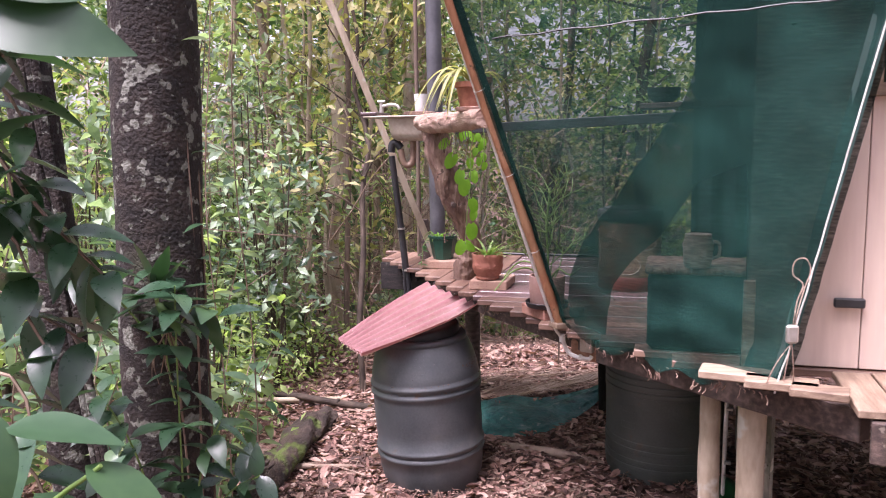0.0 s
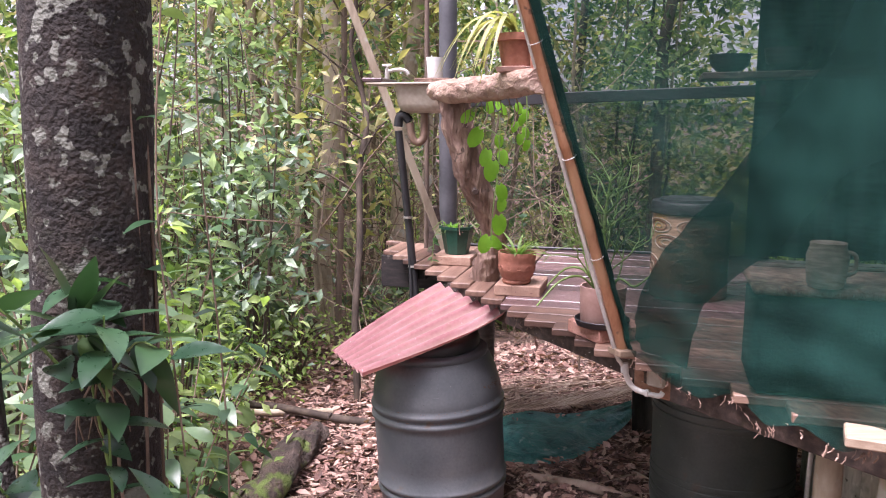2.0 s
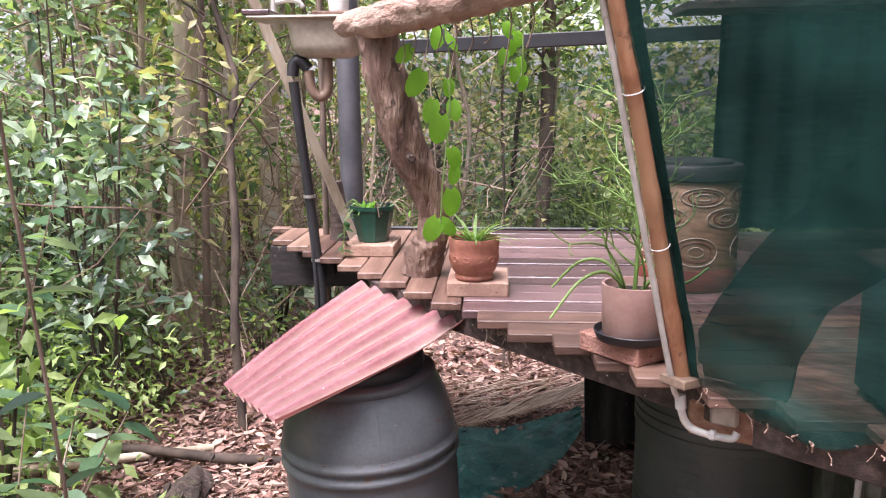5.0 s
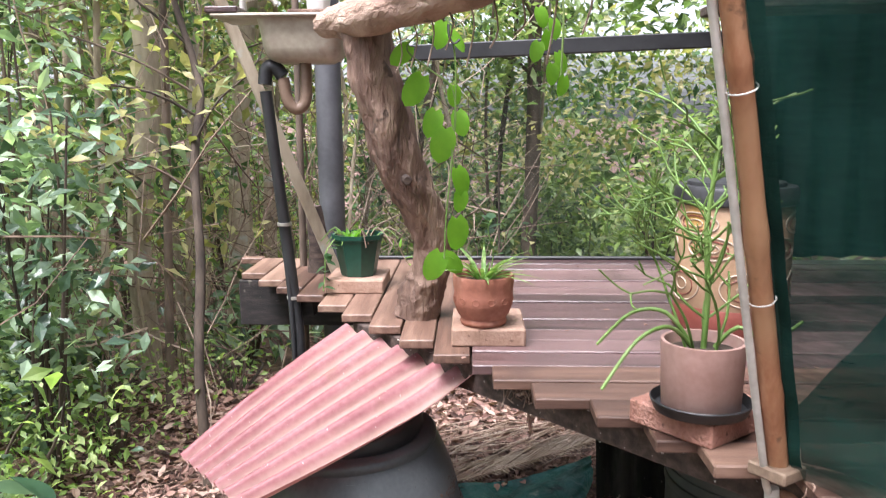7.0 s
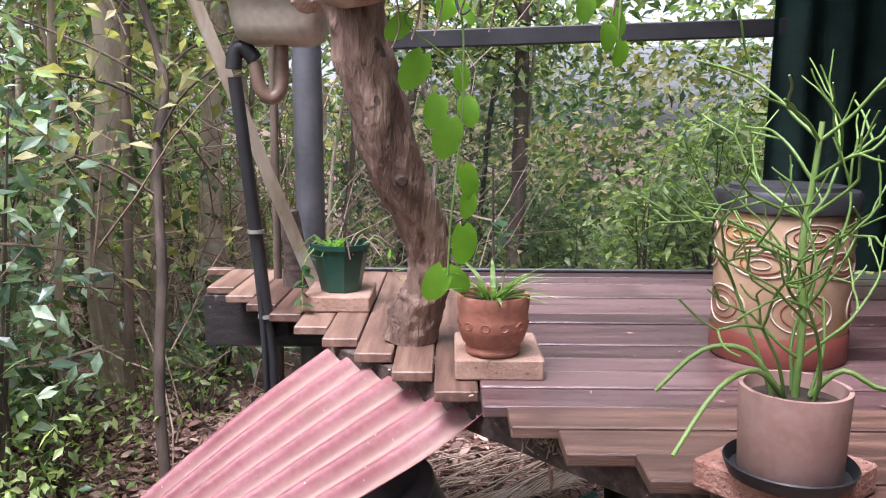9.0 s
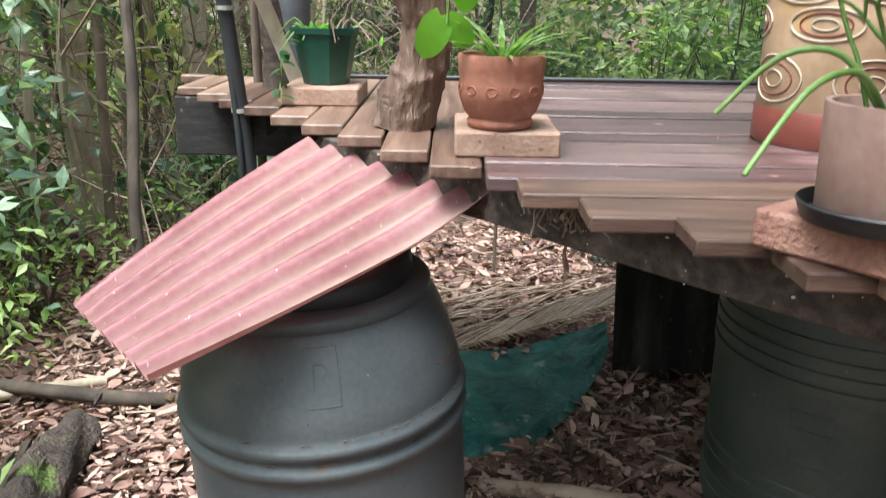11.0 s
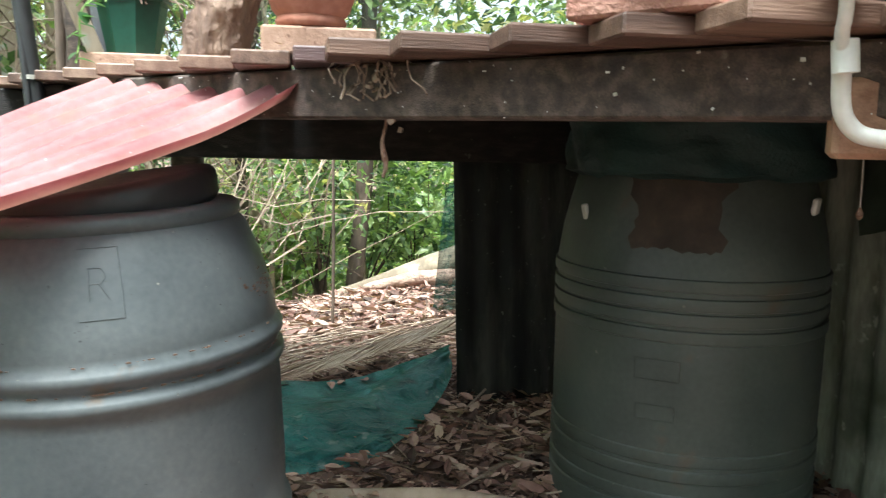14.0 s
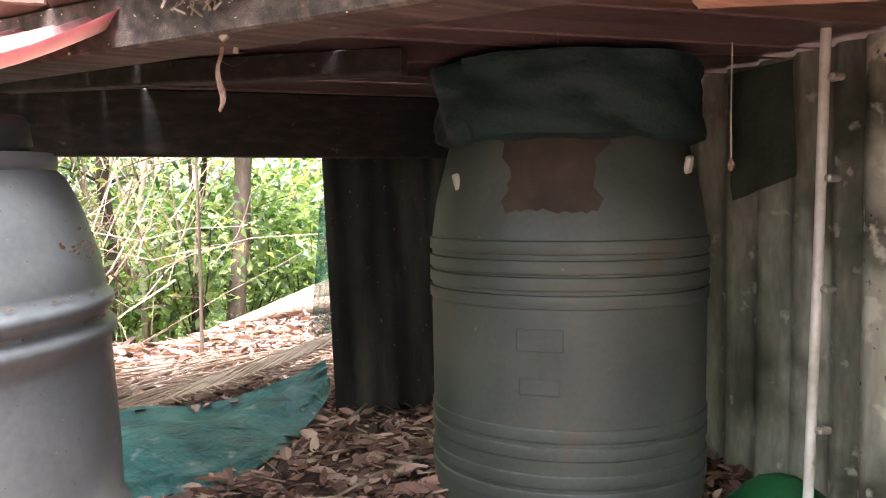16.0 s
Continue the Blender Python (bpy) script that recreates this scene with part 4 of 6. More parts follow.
INNER = [(0.0, 0.063), (0.13, 0.172), (0.24, 0.238), (0.38, 0.328), (0.50, 0.43), (0.56, 0.485), (0.60, 0.60), (0.63, 0.78), (0.66, 0.99), (1.0, 0.99)]
LOWER = [(0.0, 0.0), (0.2, 0.0), (0.212, 0.05), (0.265, 0.115), (0.34, 0.155), (0.415, 0.195), (0.49, 0.230), (0.55, 0.28), (0.61, 0.335), (0.74, 0.37), (0.81, 0.02), (1.0, 0.0)]


def inner_at(s, t):
    low, high = interp(LOWER, s), interp(INNER, s) + 0.012 * noise.noise(Vector((s * 14, 3, 1)))
    return net_at(s, low + (high - low) * t) + Vector((0.7, 0.6, 0)) * 0.07


part("inner_cloth", cloth(inner_at, 60, 60, 0.02, 5), M_NET2, net, "second darker layer of cloth behind")
edge_pts = [net_at(1, k / 30) + Vector((-0.01, -0.012, 0)) for k in range(31)]
part("edge_cord", tubed(edge_pts, 0.0026, 6), M_PVC, net, "pale cord along the edge")
part("dark_hem", cloth(lambda s, t: net_at(0.965 + 0.04 * s, t) + Vector((0.004, 0.006, 0)), 4, 40, 0.004, 2), M_DARKCLOTH, net)
part("dark_hem", cloth(lambda s, t: net_at(-0.012 + 0.03 * s, t) + Vector((0.006, 0.008, 0)), 4, 40, 0.004, 2), M_DARKCLOTH, net)
part("seam", tubed([net_at(0.08 + 0.9 * k / 20, 0.60 + 0.03 * k / 20) + Vector((-0.005, -0.006, 0.003 * math.sin(k * 1.7))) for k in range(21)], 0.003, 5), M_BLACK, net, "dark stitched seam")
bm = bmesh.new()
for k in range(60):
    s = random.uniform(0.02, 0.98)
    p = net_at(s, 0.0) + Vector((-0.012, -0.012, random.uniform(-0.01, 0.012)))
    q = p + Vector((random.uniform(-0.012, 0.012), random.uniform(-0.012, 0.012), -random.uniform(0.006, 0.03)))
    tube(bm, [p, (p + q) / 2 + Vector((0.004, 0, 0)), q], random.uniform(0.0006, 0.0022), 5)
tagged(part("frayed_edge", bm, M_LOGH, net, "pale frayed threads and dried debris"), kind="stuff")
line = thing("rope_loop", "white cord loop with a grey clip tied to the cloth corner", "cord")
h = Vector((1.03, 2.325, 1.0))
loop = [(h.x + 0.005, h.y, 1.14), (h.x + 0.015, h.y, 1.22), (h.x + 0.03, h.y, 1.27), (h.x + 0.0, h.y, 1.30), (h.x + 0.005, h.y, 1.338), (h.x + 0.035, h.y, 1.345), (h.x + 0.05, h.y, 1.31), (h.x + 0.035, h.y, 1.26), (h.x + 0.02, h.y, 1.2), (h.x + 0.01, h.y, 1.14)]
part("loop", tubed(loop, 0.002, 6, 0, 50), M_LOGH, line)
part("clip", boxed(Matrix.Translation((h.x + 0.005, h.y, 1.125)), 0.035, 0.02, 0.055, 0.006), M_STEEL, line, "grey metal clip", smooth=False)
for dx in (-0.06, -0.01, 0.02):
    part("tail", tubed([(h.x + 0.005, h.y, 1.10), (h.x + dx * 0.6, h.y, 1.04), (h.x + dx, h.y + 0.01, 0.975)], 0.0016, 6, 0, 8), M_LOGH, line)

# ---- things behind the cloth ----
chest = thing("covered_table", "low table draped with dark teal cloth under a worn timber top", "table")
M_TEALCLOTH = surface("teal_cloth", [(0.3, (0.006, 0.034, 0.03)), (0.7, (0.012, 0.06, 0.05))], 6, 90, 0.85, bump=0.4, depth=0.006)
part("cloth_drape", boxed(Matrix.Translation((0.974, 2.905, 1.087)) @ DECK, 0.42, 0.28, 0.27, 0.02), M_TEALCLOTH, chest)
part("table_top", boxed(Matrix.Translation((0.974, 2.905, 1.236)) @ DECK, 0.44, 0.30, 0.026, 0.008), M_DRIFT, chest)
jug = thing("cream_jug", "stained cream jug standing on a draped table", "jug", at=(0.90, 2.80, 1.2495))
part("body", lathe([(0.04, 0), (0.046, 0.01), (0.052, 0.08), (0.044, 0.105), (0.045, 0.115)], 24), M_ENAMEL, jug)
part("handle", tubed([(0.045, 0, 0.09), (0.072, 0, 0.08), (0.072, 0, 0.04), (0.05, 0, 0.03)], 0.006, 8, 0, 12), M_ENAMEL, jug)
batten = part("batten", boxed(Matrix.Translation((0.985, 2.535, 1.10)) @ DECK, 0.036, 0.02, 0.296, 0.003), M_STEP, smooth=False)
tagged(batten, "short pale timber batten standing behind the shade cloth", "batten")
tarp = part("teal_tarp", cloth(lambda s, t: P(1.535, 2.95 + 1.2 * s, 1.22 + 0.42 * t), 20, 10, 0.01, 6, 0.002), M_TEALCLOTH)
tagged(tarp, "teal cloth hung on the partition inside the hut", "cloth")
shelf = thing("dark_shelf", "dark timber shelf across the screened deck", "shelf")
part("board", plank(P(-0.12, 4.6, 1.86), P(1.0, 4.6, 1.88), 0.25, 0.03), M_DARKWOOD, shelf, smooth=False)
for k in (0.55, 0.96):
    part("bracket", plank(P(k, 4.6, DZ), P(k, 4.6, 1.85), 0.04, 0.04), M_DARKWOOD, shelf, smooth=False)
for k, (u, r, hh) in enumerate(((0.0, 0.09, 0.08), (0.24, 0.1, 0.1), (0.5, 0.09, 0.07))):
    c = P(u, 4.6, 1.8755 + 0.02 * (u + 0.12) / 1.12)
    ob = part("dark_bowl", lathe([(r * 0.5, 0), (r * 0.9, hh * 0.4), (r, hh), (r * 0.94, hh), (r * 0.8, hh * 0.5)], 20, Matrix.Translation(c)), M_BLACK)
    tagged(ob, "dark bowl stored on the shelf", "bowl", "bowls on the shelf")

tin = thing("storage_tin", "large tan patterned storage tin with a black lid", "tin", at=(0.945, 4.08, DZ))
M_TIN = surface("tan_painted_tin", [(0.25, (0.22, 0.13, 0.07)), (0.5, (0.31, 0.2, 0.12)), (0.75, (0.4, 0.27, 0.17))], 7, 60, 0.5, bump=0.05, patches=((5, 0.55, 0.68, (0.4, 0.23, 0.05), 3),))
M_TINRED = surface("dark_red_paint", [(0.3, (0.13, 0.03, 0.02)), (0.7, (0.2, 0.055, 0.04))], 7, 60, 0.5, bump=0.05)
M_CREAM = surface("cream_paint", [(0.3, (0.32, 0.25, 0.18)), (0.7, (0.45, 0.37, 0.29))], 7, 60, 0.5, bump=0.05)
tin_body = part("body", lathe([(0.15, 0), (0.153, 0.004), (0.153, 0.345), (0.15, 0.35)], 40), M_TIN, tin)
part("base_band", lathe([(0.1545, 0.004), (0.1555, 0.006), (0.1555, 0.07), (0.1545, 0.072)], 40, cap_bottom=False, cap_top=False), M_TINRED, tin, "dark red painted band")
part("lid", lathe([(0.155, 0.345), (0.162, 0.35), (0.162, 0.385), (0.156, 0.395), (0.13, 0.395), (0.128, 0.405), (0.08, 0.408)], 40), M_BLACK, tin, "black lid")
for zc, n, hh, off in ((0.30, 6, 0.028, 0.3), (0.235, 5, 0.03, 0.0), (0.13, 5, 0.045, 0.5)):
    for k in range(n):
        for sc in (1.0, 0.7, 0.35):
            bm = bmesh.new()
            pts = []
            for q in range(25):
                a = 2 * math.pi * q / 24
                ang = 2 * math.pi * (k + off) / n + sc * 0.44 * math.cos(a)
                pts.append((0.154 * math.cos(ang), 0.154 * math.sin(ang), zc + sc * hh * math.sin(a)))
            tube(bm, pts, 0.0022 if sc > 0.8 else 0.0016, 5, cap=False)
            part("painted_swirl", bm, M_CREAM if sc != 0.7 else M_TINRED, tin_body)

# ---- bricks and pots ----
M_PAVER = surface("rough_red_paver", [(0.25, (0.23, 0.1, 0.072)), (0.5, (0.35, 0.17, 0.125)), (0.75, (0.47, 0.27, 0.21))], 14, 120, 0.92, bump=1.0, depth=0.006, patches=((60, 0.64, 0.7, (0.16, 0.08, 0.06), 4),))


def paver(c, ang, sx, sy, label, mat=M_BRICK):
    bm = boxed(Matrix(), sx, sy, 0.046, 0.004)
    ob = part("brick", bm, mat, smooth=False)
    ob.matrix_basis = pose(c[0], c[1], DZ + 0.0235, 0, 0, ang)
    return tagged(ob, label, "brick", "bricks under the pots")


paver((0.0, 4.845, 0), -15, 0.195, 0.23, "tan clay paver on the deck under a green pot")
paver((0.26, 4.14, 0), -15, 0.19, 0.235, "tan clay paver on the deck under a terracotta pot")
paver((0.48, 3.432, 0), 24.6, 0.20, 0.185, "rough reddish clay paver on the deck under a pink pot", M_PAVER)
PZ = DZ + 0.047


def leaf_mesh(name, length, width, mat, droop=0.15, fold=0.2, heart=False, rows=7):
    V, F = [], []
    for i in range(rows + 1):
        t = i / rows
        w = width * 0.5 * (math.sin(math.pi * min(t ** 0.75, 1)) ** 0.9 if not heart else (1 - t) ** 0.55 * (0.35 + 1.9 * t) ** 0.5 * (1.0 if t > 0.01 else 0.55))
        y = length * t
        z = -droop * length * t * t
        back = -0.12 * length if heart and i == 0 else 0.0
        V += [(-w, y + back, z + fold * w), (0, y, z), (w, y + back, z + fold * w)]
    for i in range(rows):
        a = 3 * i
        F += [(a, a + 1, a + 4, a + 3), (a + 1, a + 2, a + 5, a + 4)]
    me = bpy.data.meshes.new(name)
    me.from_pydata(V, [], F)
    me.update()
    me.shade_smooth()
    me.materials.append(mat)
    return me


def aim(p, d, roll=0.0, scale=1.0, up=(0, 0, 1)):
    """A pose at p whose y axis runs along d."""
    y = Vector(d).normalized()
    x = y.cross(Vector(up))
    x = x.normalized() if x.length > 1e-4 else Vector((1, 0, 0))
    z = x.cross(y)
    m = Matrix((x, y, z)).transposed().to_4x4()
    m.translation = p
    return m @ pose(0, 0, 0, 0, roll, 0) @ Matrix.Scale(scale, 4)


def put_leaf(me, parent, p, d, roll=0.0, scale=1.0, name="leaf"):
    ob = mesh_object(name, me, parent)
    ob.matrix_basis = aim(p, d, roll, scale)
    return ob


M_POTSOIL = surface("potting_soil", [(0.3, (0.02, 0.014, 0.01)), (0.7, (0.07, 0.05, 0.035))], 20, 90, 0.95, bump=0.8)
rp = random.Random(11)

# green octagonal pot
gp = thing("green_pot", "dark green eight-sided plastic pot with a dried trailing succulent", "plant pot", at=(0.0, 4.83, PZ))
bm = lathe([(0.058, 0), (0.060, 0.004), (0.083, 0.125), (0.090, 0.127), (0.091, 0.142), (0.084, 0.142), (0.080, 0.12), (0.07, 0.118)], 8, cap_top=True)
gpot = part("pot", bm, M_GREENPOT, gp, smooth=False)
part("soil", lathe([(0.079, 0.117), (0.05, 0.125), (0.01, 0.128)], 16), M_POTSOIL, gpot, "dark potting soil")
for k in range(22):
    a, r = rp.uniform(0, 6.28), rp.uniform(0.01, 0.07)
    p0 = Vector((r * math.cos(a), r * math.sin(a), 0.12))
    out = Vector((math.cos(a), math.sin(a), 0))
    l = rp.uniform(0.03, 0.09)
    part("stem", tubed([p0, p0 + out * l * 0.4 + Vector((0, 0, l * 0.5)), p0 + out * l + Vector((0, 0, rp.uniform(-0.4, 0.3) * l))], [0.003, 0.002], 5, 0, 6), M_TWIG if k % 2 else M_STEMG, gp)
SUCC = leaf_mesh("succulent_leaf", 0.045, 0.014, M_LEAFB, 0.1, 0.4, rows=4)
for k in range(26):
    a = rp.uniform(0, 6.28)
    put_leaf(SUCC, gp, Vector((-0.03 + 0.02 * math.cos(a), 0.02 * math.sin(a), 0.125)), Vector((math.cos(a), math.sin(a), rp.uniform(0.3, 1.5))), 0, rp.uniform(0.6, 1.2))
ROUND = leaf_mesh("round_leaf", 0.04, 0.032, M_LEAFD, 0.1, 0.2, rows=5)
trail = smooth_path([(-0.08, -0.02, 0.13), (-0.115, -0.06, 0.09), (-0.12, -0.07, 0.03), (-0.13, -0.10, -0.03)], 12)
part("stem", tubed(trail, 0.002, 5), M_STEMG, gp)
for k in range(0, 12):
    put_leaf(ROUND, gp, trail[k], Vector((rp.uniform(-1, 1), rp.uniform(-1, 0.2), rp.uniform(-0.5, 0.4))), 0, rp.uniform(0.7, 1.1))
trail = smooth_path([(0.08, -0.02, 0.135), (0.12, -0.04, 0.12), (0.15, -0.04, 0.06), (0.17, -0.05, 0.03)], 10)
part("stem", tubed(trail, 0.002, 5), M_TWIG, gp)
for k in range(3, 10, 2):
    put_leaf(SUCC, gp, trail[k], Vector((rp.uniform(-0.5, 1), rp.uniform(-1, 0.5), rp.uniform(-0.6, 0.9))), 0, 0.8)

# terracotta pot with strap-leaved plant
tp = thing("terracotta_pot", "banded terracotta pot with a small striped grass-leaved plant", "plant pot", at=(0.232, 4.085, PZ))
tpot = part("pot", lathe([(0.05, 0), (0.058, 0.004), (0.061, 0.012), (0.057, 0.02), (0.066, 0.03), (0.075, 0.055), (0.0765, 0.06), (0.0765, 0.082), (0.0755, 0.085), (0.078, 0.105), (0.0795, 0.128), (0.0775, 0.132), (0.072, 0.131), (0.069, 0.112)], 40), M_TERRA, tp)
for k in range(12):
    a = 2 * math.pi * k / 12
    bm = bmesh.new()
    tube(bm, [((0.0768) * math.cos(a + 0.13 * math.cos(q / 10 * 6.283)), 0.0768 * math.sin(a + 0.13 * math.cos(q / 10 * 6.283)), 0.071 + 0.008 * math.sin(q / 10 * 6.283)) for q in range(11)], 0.0014, 4, cap=False)
    part("relief", bm, M_TERRA, tpot)
part("soil", lathe([(0.069, 0.112), (0.04, 0.117), (0.01, 0.118)], 20), M_POTSOIL, tpot, "dark potting soil")
BLADE = leaf_mesh("blade_leaf", 0.13, 0.013, surface("striped_blade", [(0.2, (0.07, 0.16, 0.03)), (0.5, (0.16, 0.3, 0.07)), (0.85, (0.45, 0.52, 0.25))], 30, 60, 0.5, bump=0, island=0.4, translucent=0.3), 0.55, 0.35, rows=8)
for k in range(30):
    a = rp.uniform(0, 6.28)
    put_leaf(BLADE, tp, Vector((0.015 * math.cos(a), 0.015 * math.sin(a), 0.115)), Vector((math.cos(a), math.sin(a), rp.uniform(0.5, 2.2))), 0, rp.uniform(0.55, 1.05))
up = smooth_path([(0.02, 0.02, 0.115), (0.035, 0.03, 0.18), (0.02, 0.03, 0.24), (0.03, 0.03, 0.27)], 10)
part("stem", tubed(up, 0.002, 5), M_STEMG, tp)
for k in range(3, 11):
    put_leaf(ROUND, tp, up[k], Vector((rp.uniform(-1, 1), rp.uniform(-1, 1), 0.4)), 0, rp.uniform(0.6, 1.0))

# pink pot with pencil cactus
cp = thing("pink_pot", "pale pink cylinder pot on a black saucer with a pencil cactus", "plant pot", at=(0.45, 3.385, PZ))
part("saucer", lathe([(0.078, 0), (0.084, 0.002), (0.092, 0.022), (0.09, 0.024), (0.083, 0.006)], 40), M_BLACK, cp, "black plastic saucer")
cpot = part("pot", lathe([(0.068, 0.006), (0.071, 0.009), (0.0755, 0.128), (0.0755, 0.133), (0.069, 0.133), (0.067, 0.112)], 44), M_PINKPOT, cp)
part("soil", lathe([(0.067, 0.112), (0.04, 0.116), (0.01, 0.117)], 24), M_POTSOIL, cpot, "dark potting soil")


def cactus(p, d, length, r, depth, parent):
    pts = [p]
    q = p
    dd = d.normalized()
    n = 5
    for k in range(n):
        dd = (dd + Vector((rp.gauss(0, 0.10), rp.gauss(0, 0.10), rp.gauss(0.03, 0.08)))).normalized()
        q = q + dd * length / n
        pts.append(q)
    part("stem", tubed(smooth_path(pts, 9), [r, r * 0.9, r * 0.8], 7), M_STEMG, parent)
    if depth > 0:
        for k in range(rp.choice((2, 2, 3))):
            a = rp.uniform(0, 6.28)
            side = dd.orthogonal().normalized()
            nd = dd * 0.9 + (side * math.cos(a) + dd.cross(side) * math.sin(a)) * rp.uniform(0.5, 0.9)
            cactus(pts[rp.choice((-1, -1, -2))], nd, length * rp.uniform(0.5, 0.85), r * 0.75, depth - 1, parent)


main = smooth_path([(0, 0, 0.112), (0.004, 0, 0.22), (-0.003, 0.003, 0.33), (0.004, 0, 0.42), (0.012, 0.0, 0.50)], 20)
part("stem", tubed(main, [0.0056, 0.005, 0.0036], 8), M_STEMG, cp)
for k, (node, n) in enumerate(((3, 2), (6, 3), (9, 4), (12, 4), (15, 3), (18, 3))):
    for q in range(n):
        a = 2 * math.pi * q / n + k * 1.1 + rp.uniform(-0.4, 0.4)
        cactus(main[node], Vector((math.cos(a), math.sin(a), rp.uniform(0.35, 1.0))), rp.uniform(0.08, 0.14), 0.0027, 2 if node < 13 else 1, cp)
for k in range(5):
    a = 2 * math.pi * k / 5 + rp.uniform(-0.3, 0.3)
    cactus(Vector((0.03 * math.cos(a), 0.03 * math.sin(a), 0.112)), Vector((math.cos(a) * 0.45, math.sin(a) * 0.45, 1.0)), rp.uniform(0.10, 0.17), 0.0029, 2, cp)
for d in ((-0.9, -0.25, 0.25), (-0.7, 0.3, 0.4), (0.5, -0.42, 0.2)):
    d = Vector(d)
    b0 = Vector((0, 0, 0.115)) + d * 0.03
    part("stem", tubed([b0, b0 + d * 0.06 + Vector((0, 0, 0.03)), b0 + d * 0.14 + Vector((0, 0, -0.005)), b0 + d * 0.22 + Vector((0, 0, -0.10 if d.x < 0 else 0.02))], [0.0042, 0.0038, 0.003], 8, 0, 12), M_STEMG, cp)

# pot on the log with spider plant
sp = thing("hanging_edge_pot", "terracotta pot on the log with long arching striped leaves", "plant pot", at=(0.137, 3.215, 1.803))
part("saucer", lathe([(0.045, 0), (0.062, 0.004), (0.066, 0.016), (0.06, 0.018)], 32), M_PINKPOT, sp)
spot = part("pot", lathe([(0.042, 0.014), (0.046, 0.016), (0.06, 0.09), (0.066, 0.092), (0.066, 0.112), (0.06, 0.113), (0.057, 0.095)], 36), M_TERRA, sp)
part("soil", lathe([(0.057, 0.096), (0.01, 0.1)], 20), M_POTSOIL, spot, "dark potting soil")
M_SPIDER = surface("yellow_striped_blade", [(0.2, (0.16, 0.2, 0.05)), (0.5, (0.36, 0.36, 0.14)), (0.85, (0.6, 0.56, 0.36))], 8, 60, 0.5, bump=0, island=0.6, translucent=0.3)
for k in range(16):
    a = math.pi + rp.uniform(-1.3, 1.3) if k < 12 else rp.uniform(0, 6.28)
    l = rp.uniform(0.2, 0.36)
    V, F = [], []
    for i in range(13):
        t = i / 12
        rr = l * (0.75 * t)
        z = 0.10 + l * (1.0 * t - 1.35 * t * t)
        w = 0.0075 * math.sin(math.pi * min(0.12 + t * 0.88, 1)) + 0.0006
        c = Vector((math.cos(a) * rr, math.sin(a) * rr * 0.8, z))
        s = Vector((-math.sin(a), math.cos(a), 0)) * w
        V += [c - s + Vector((0, 0, w * 0.5)), c, c + s + Vector((0, 0, w * 0.5))]
    for i in range(12):
        b = 3 * i
        F += [(b, b + 1, b + 4, b + 3), (b + 1, b + 2, b + 5, b + 4)]
    raw("leaf", V, F, M_SPIDER, sp, smooth=True)
small = thing("small_pot", "small terracotta pot on the log beside the bamboo", "plant pot", at=(0.178, 3.06, 1.80))
part("pot", lathe([(0.02, 0.0), (0.028, 0.1), (0.032, 0.102), (0.032, 0.12), (0.028, 0.12)], 24), M_TERRA, small)

# heart-leaved vine hanging from the log
vine = thing("heart_leaf_vine", "vine with bright green heart-shaped leaves hanging from the log", "vine")
HEART = leaf_mesh("heart_leaf", 0.085, 0.078, M_LEAFB, 0.25, 0.12, heart=True, rows=8)
stems = [[(0.09, 4.06, 1.80), (0.07, 4.05, 1.74), (0.03, 4.05, 1.69), (0.09, 4.05, 1.64), (0.14, 4.05, 1.60), (0.15, 4.05, 1.52), (0.14, 4.05, 1.44), (0.155, 4.05, 1.38)],
         [(0.12, 4.06, 1.80), (0.145, 4.05, 1.70), (0.15, 4.05, 1.6), (0.145, 4.05, 1.48), (0.135, 4.05, 1.38), (0.125, 4.05, 1.28), (0.12, 4.05, 1.18)]]
for st in stems:
    part("stem", tubed(smooth_path(st, 30), 0.0022, 5), M_STEMG, vine)
for x, z, dx, dz, sc in ((0.017, 1.675, -0.6, -0.6, 0.72), (0.115, 1.724, -0.2, -0.9, 0.78), (0.157, 1.711, 0.7, -0.5, 0.72), (0.05, 1.592, -0.5, -0.9, 0.95), (0.147, 1.579, 0.1, -1, 0.6), (0.093, 1.514, -0.3, -0.9, 0.8),
                         (0.165, 1.514, 0.2, -0.9, 0.72), (0.116, 1.459, -0.2, -1, 1.0), (0.163, 1.371, 0.3, -0.8, 0.85), (0.161, 1.324, -0.1, -1, 0.65), (0.154, 1.240, 0.1, -1, 0.98), (0.095, 1.159, -0.4, -0.9, 0.92), (0.140, 1.167, 0.5, -0.7, 0.75)):
    d = Vector((dx, rp.uniform(-0.35, 0.05), dz)).normalized()
    p = Vector((x, 4.05 + rp.uniform(-0.012, 0.012), z)) - d * 0.042 * sc
    ob = mesh_object("leaf", HEART, vine)
    ob.matrix_basis = aim(p, d, rp.uniform(-30, 30), sc, (rp.uniform(-0.3, 0.3), -1, 0.4))
vine2 = thing("heart_leaf_vine", "short vine with dark heart-shaped leaves under the log", "vine")
for k in range(7):
    p = Vector((0.19 + 0.03 * rp.uniform(-1, 1), 3.45 + rp.uniform(-0.05, 0.05), 1.72 - 0.02 * k))
    ob = mesh_object("leaf", HEART, vine2)
    ob.matrix_basis = aim(p, (rp.uniform(-0.5, 0.5), -0.3, -1), rp.uniform(-30, 30), 0.42, (0, -1, 0.4))
part("stem", tubed([(0.15, 3.45, 1.79), (0.19, 3.45, 1.74), (0.19, 3.45, 1.60)], 0.002, 5, 0, 8), M_STEMG, vine2)

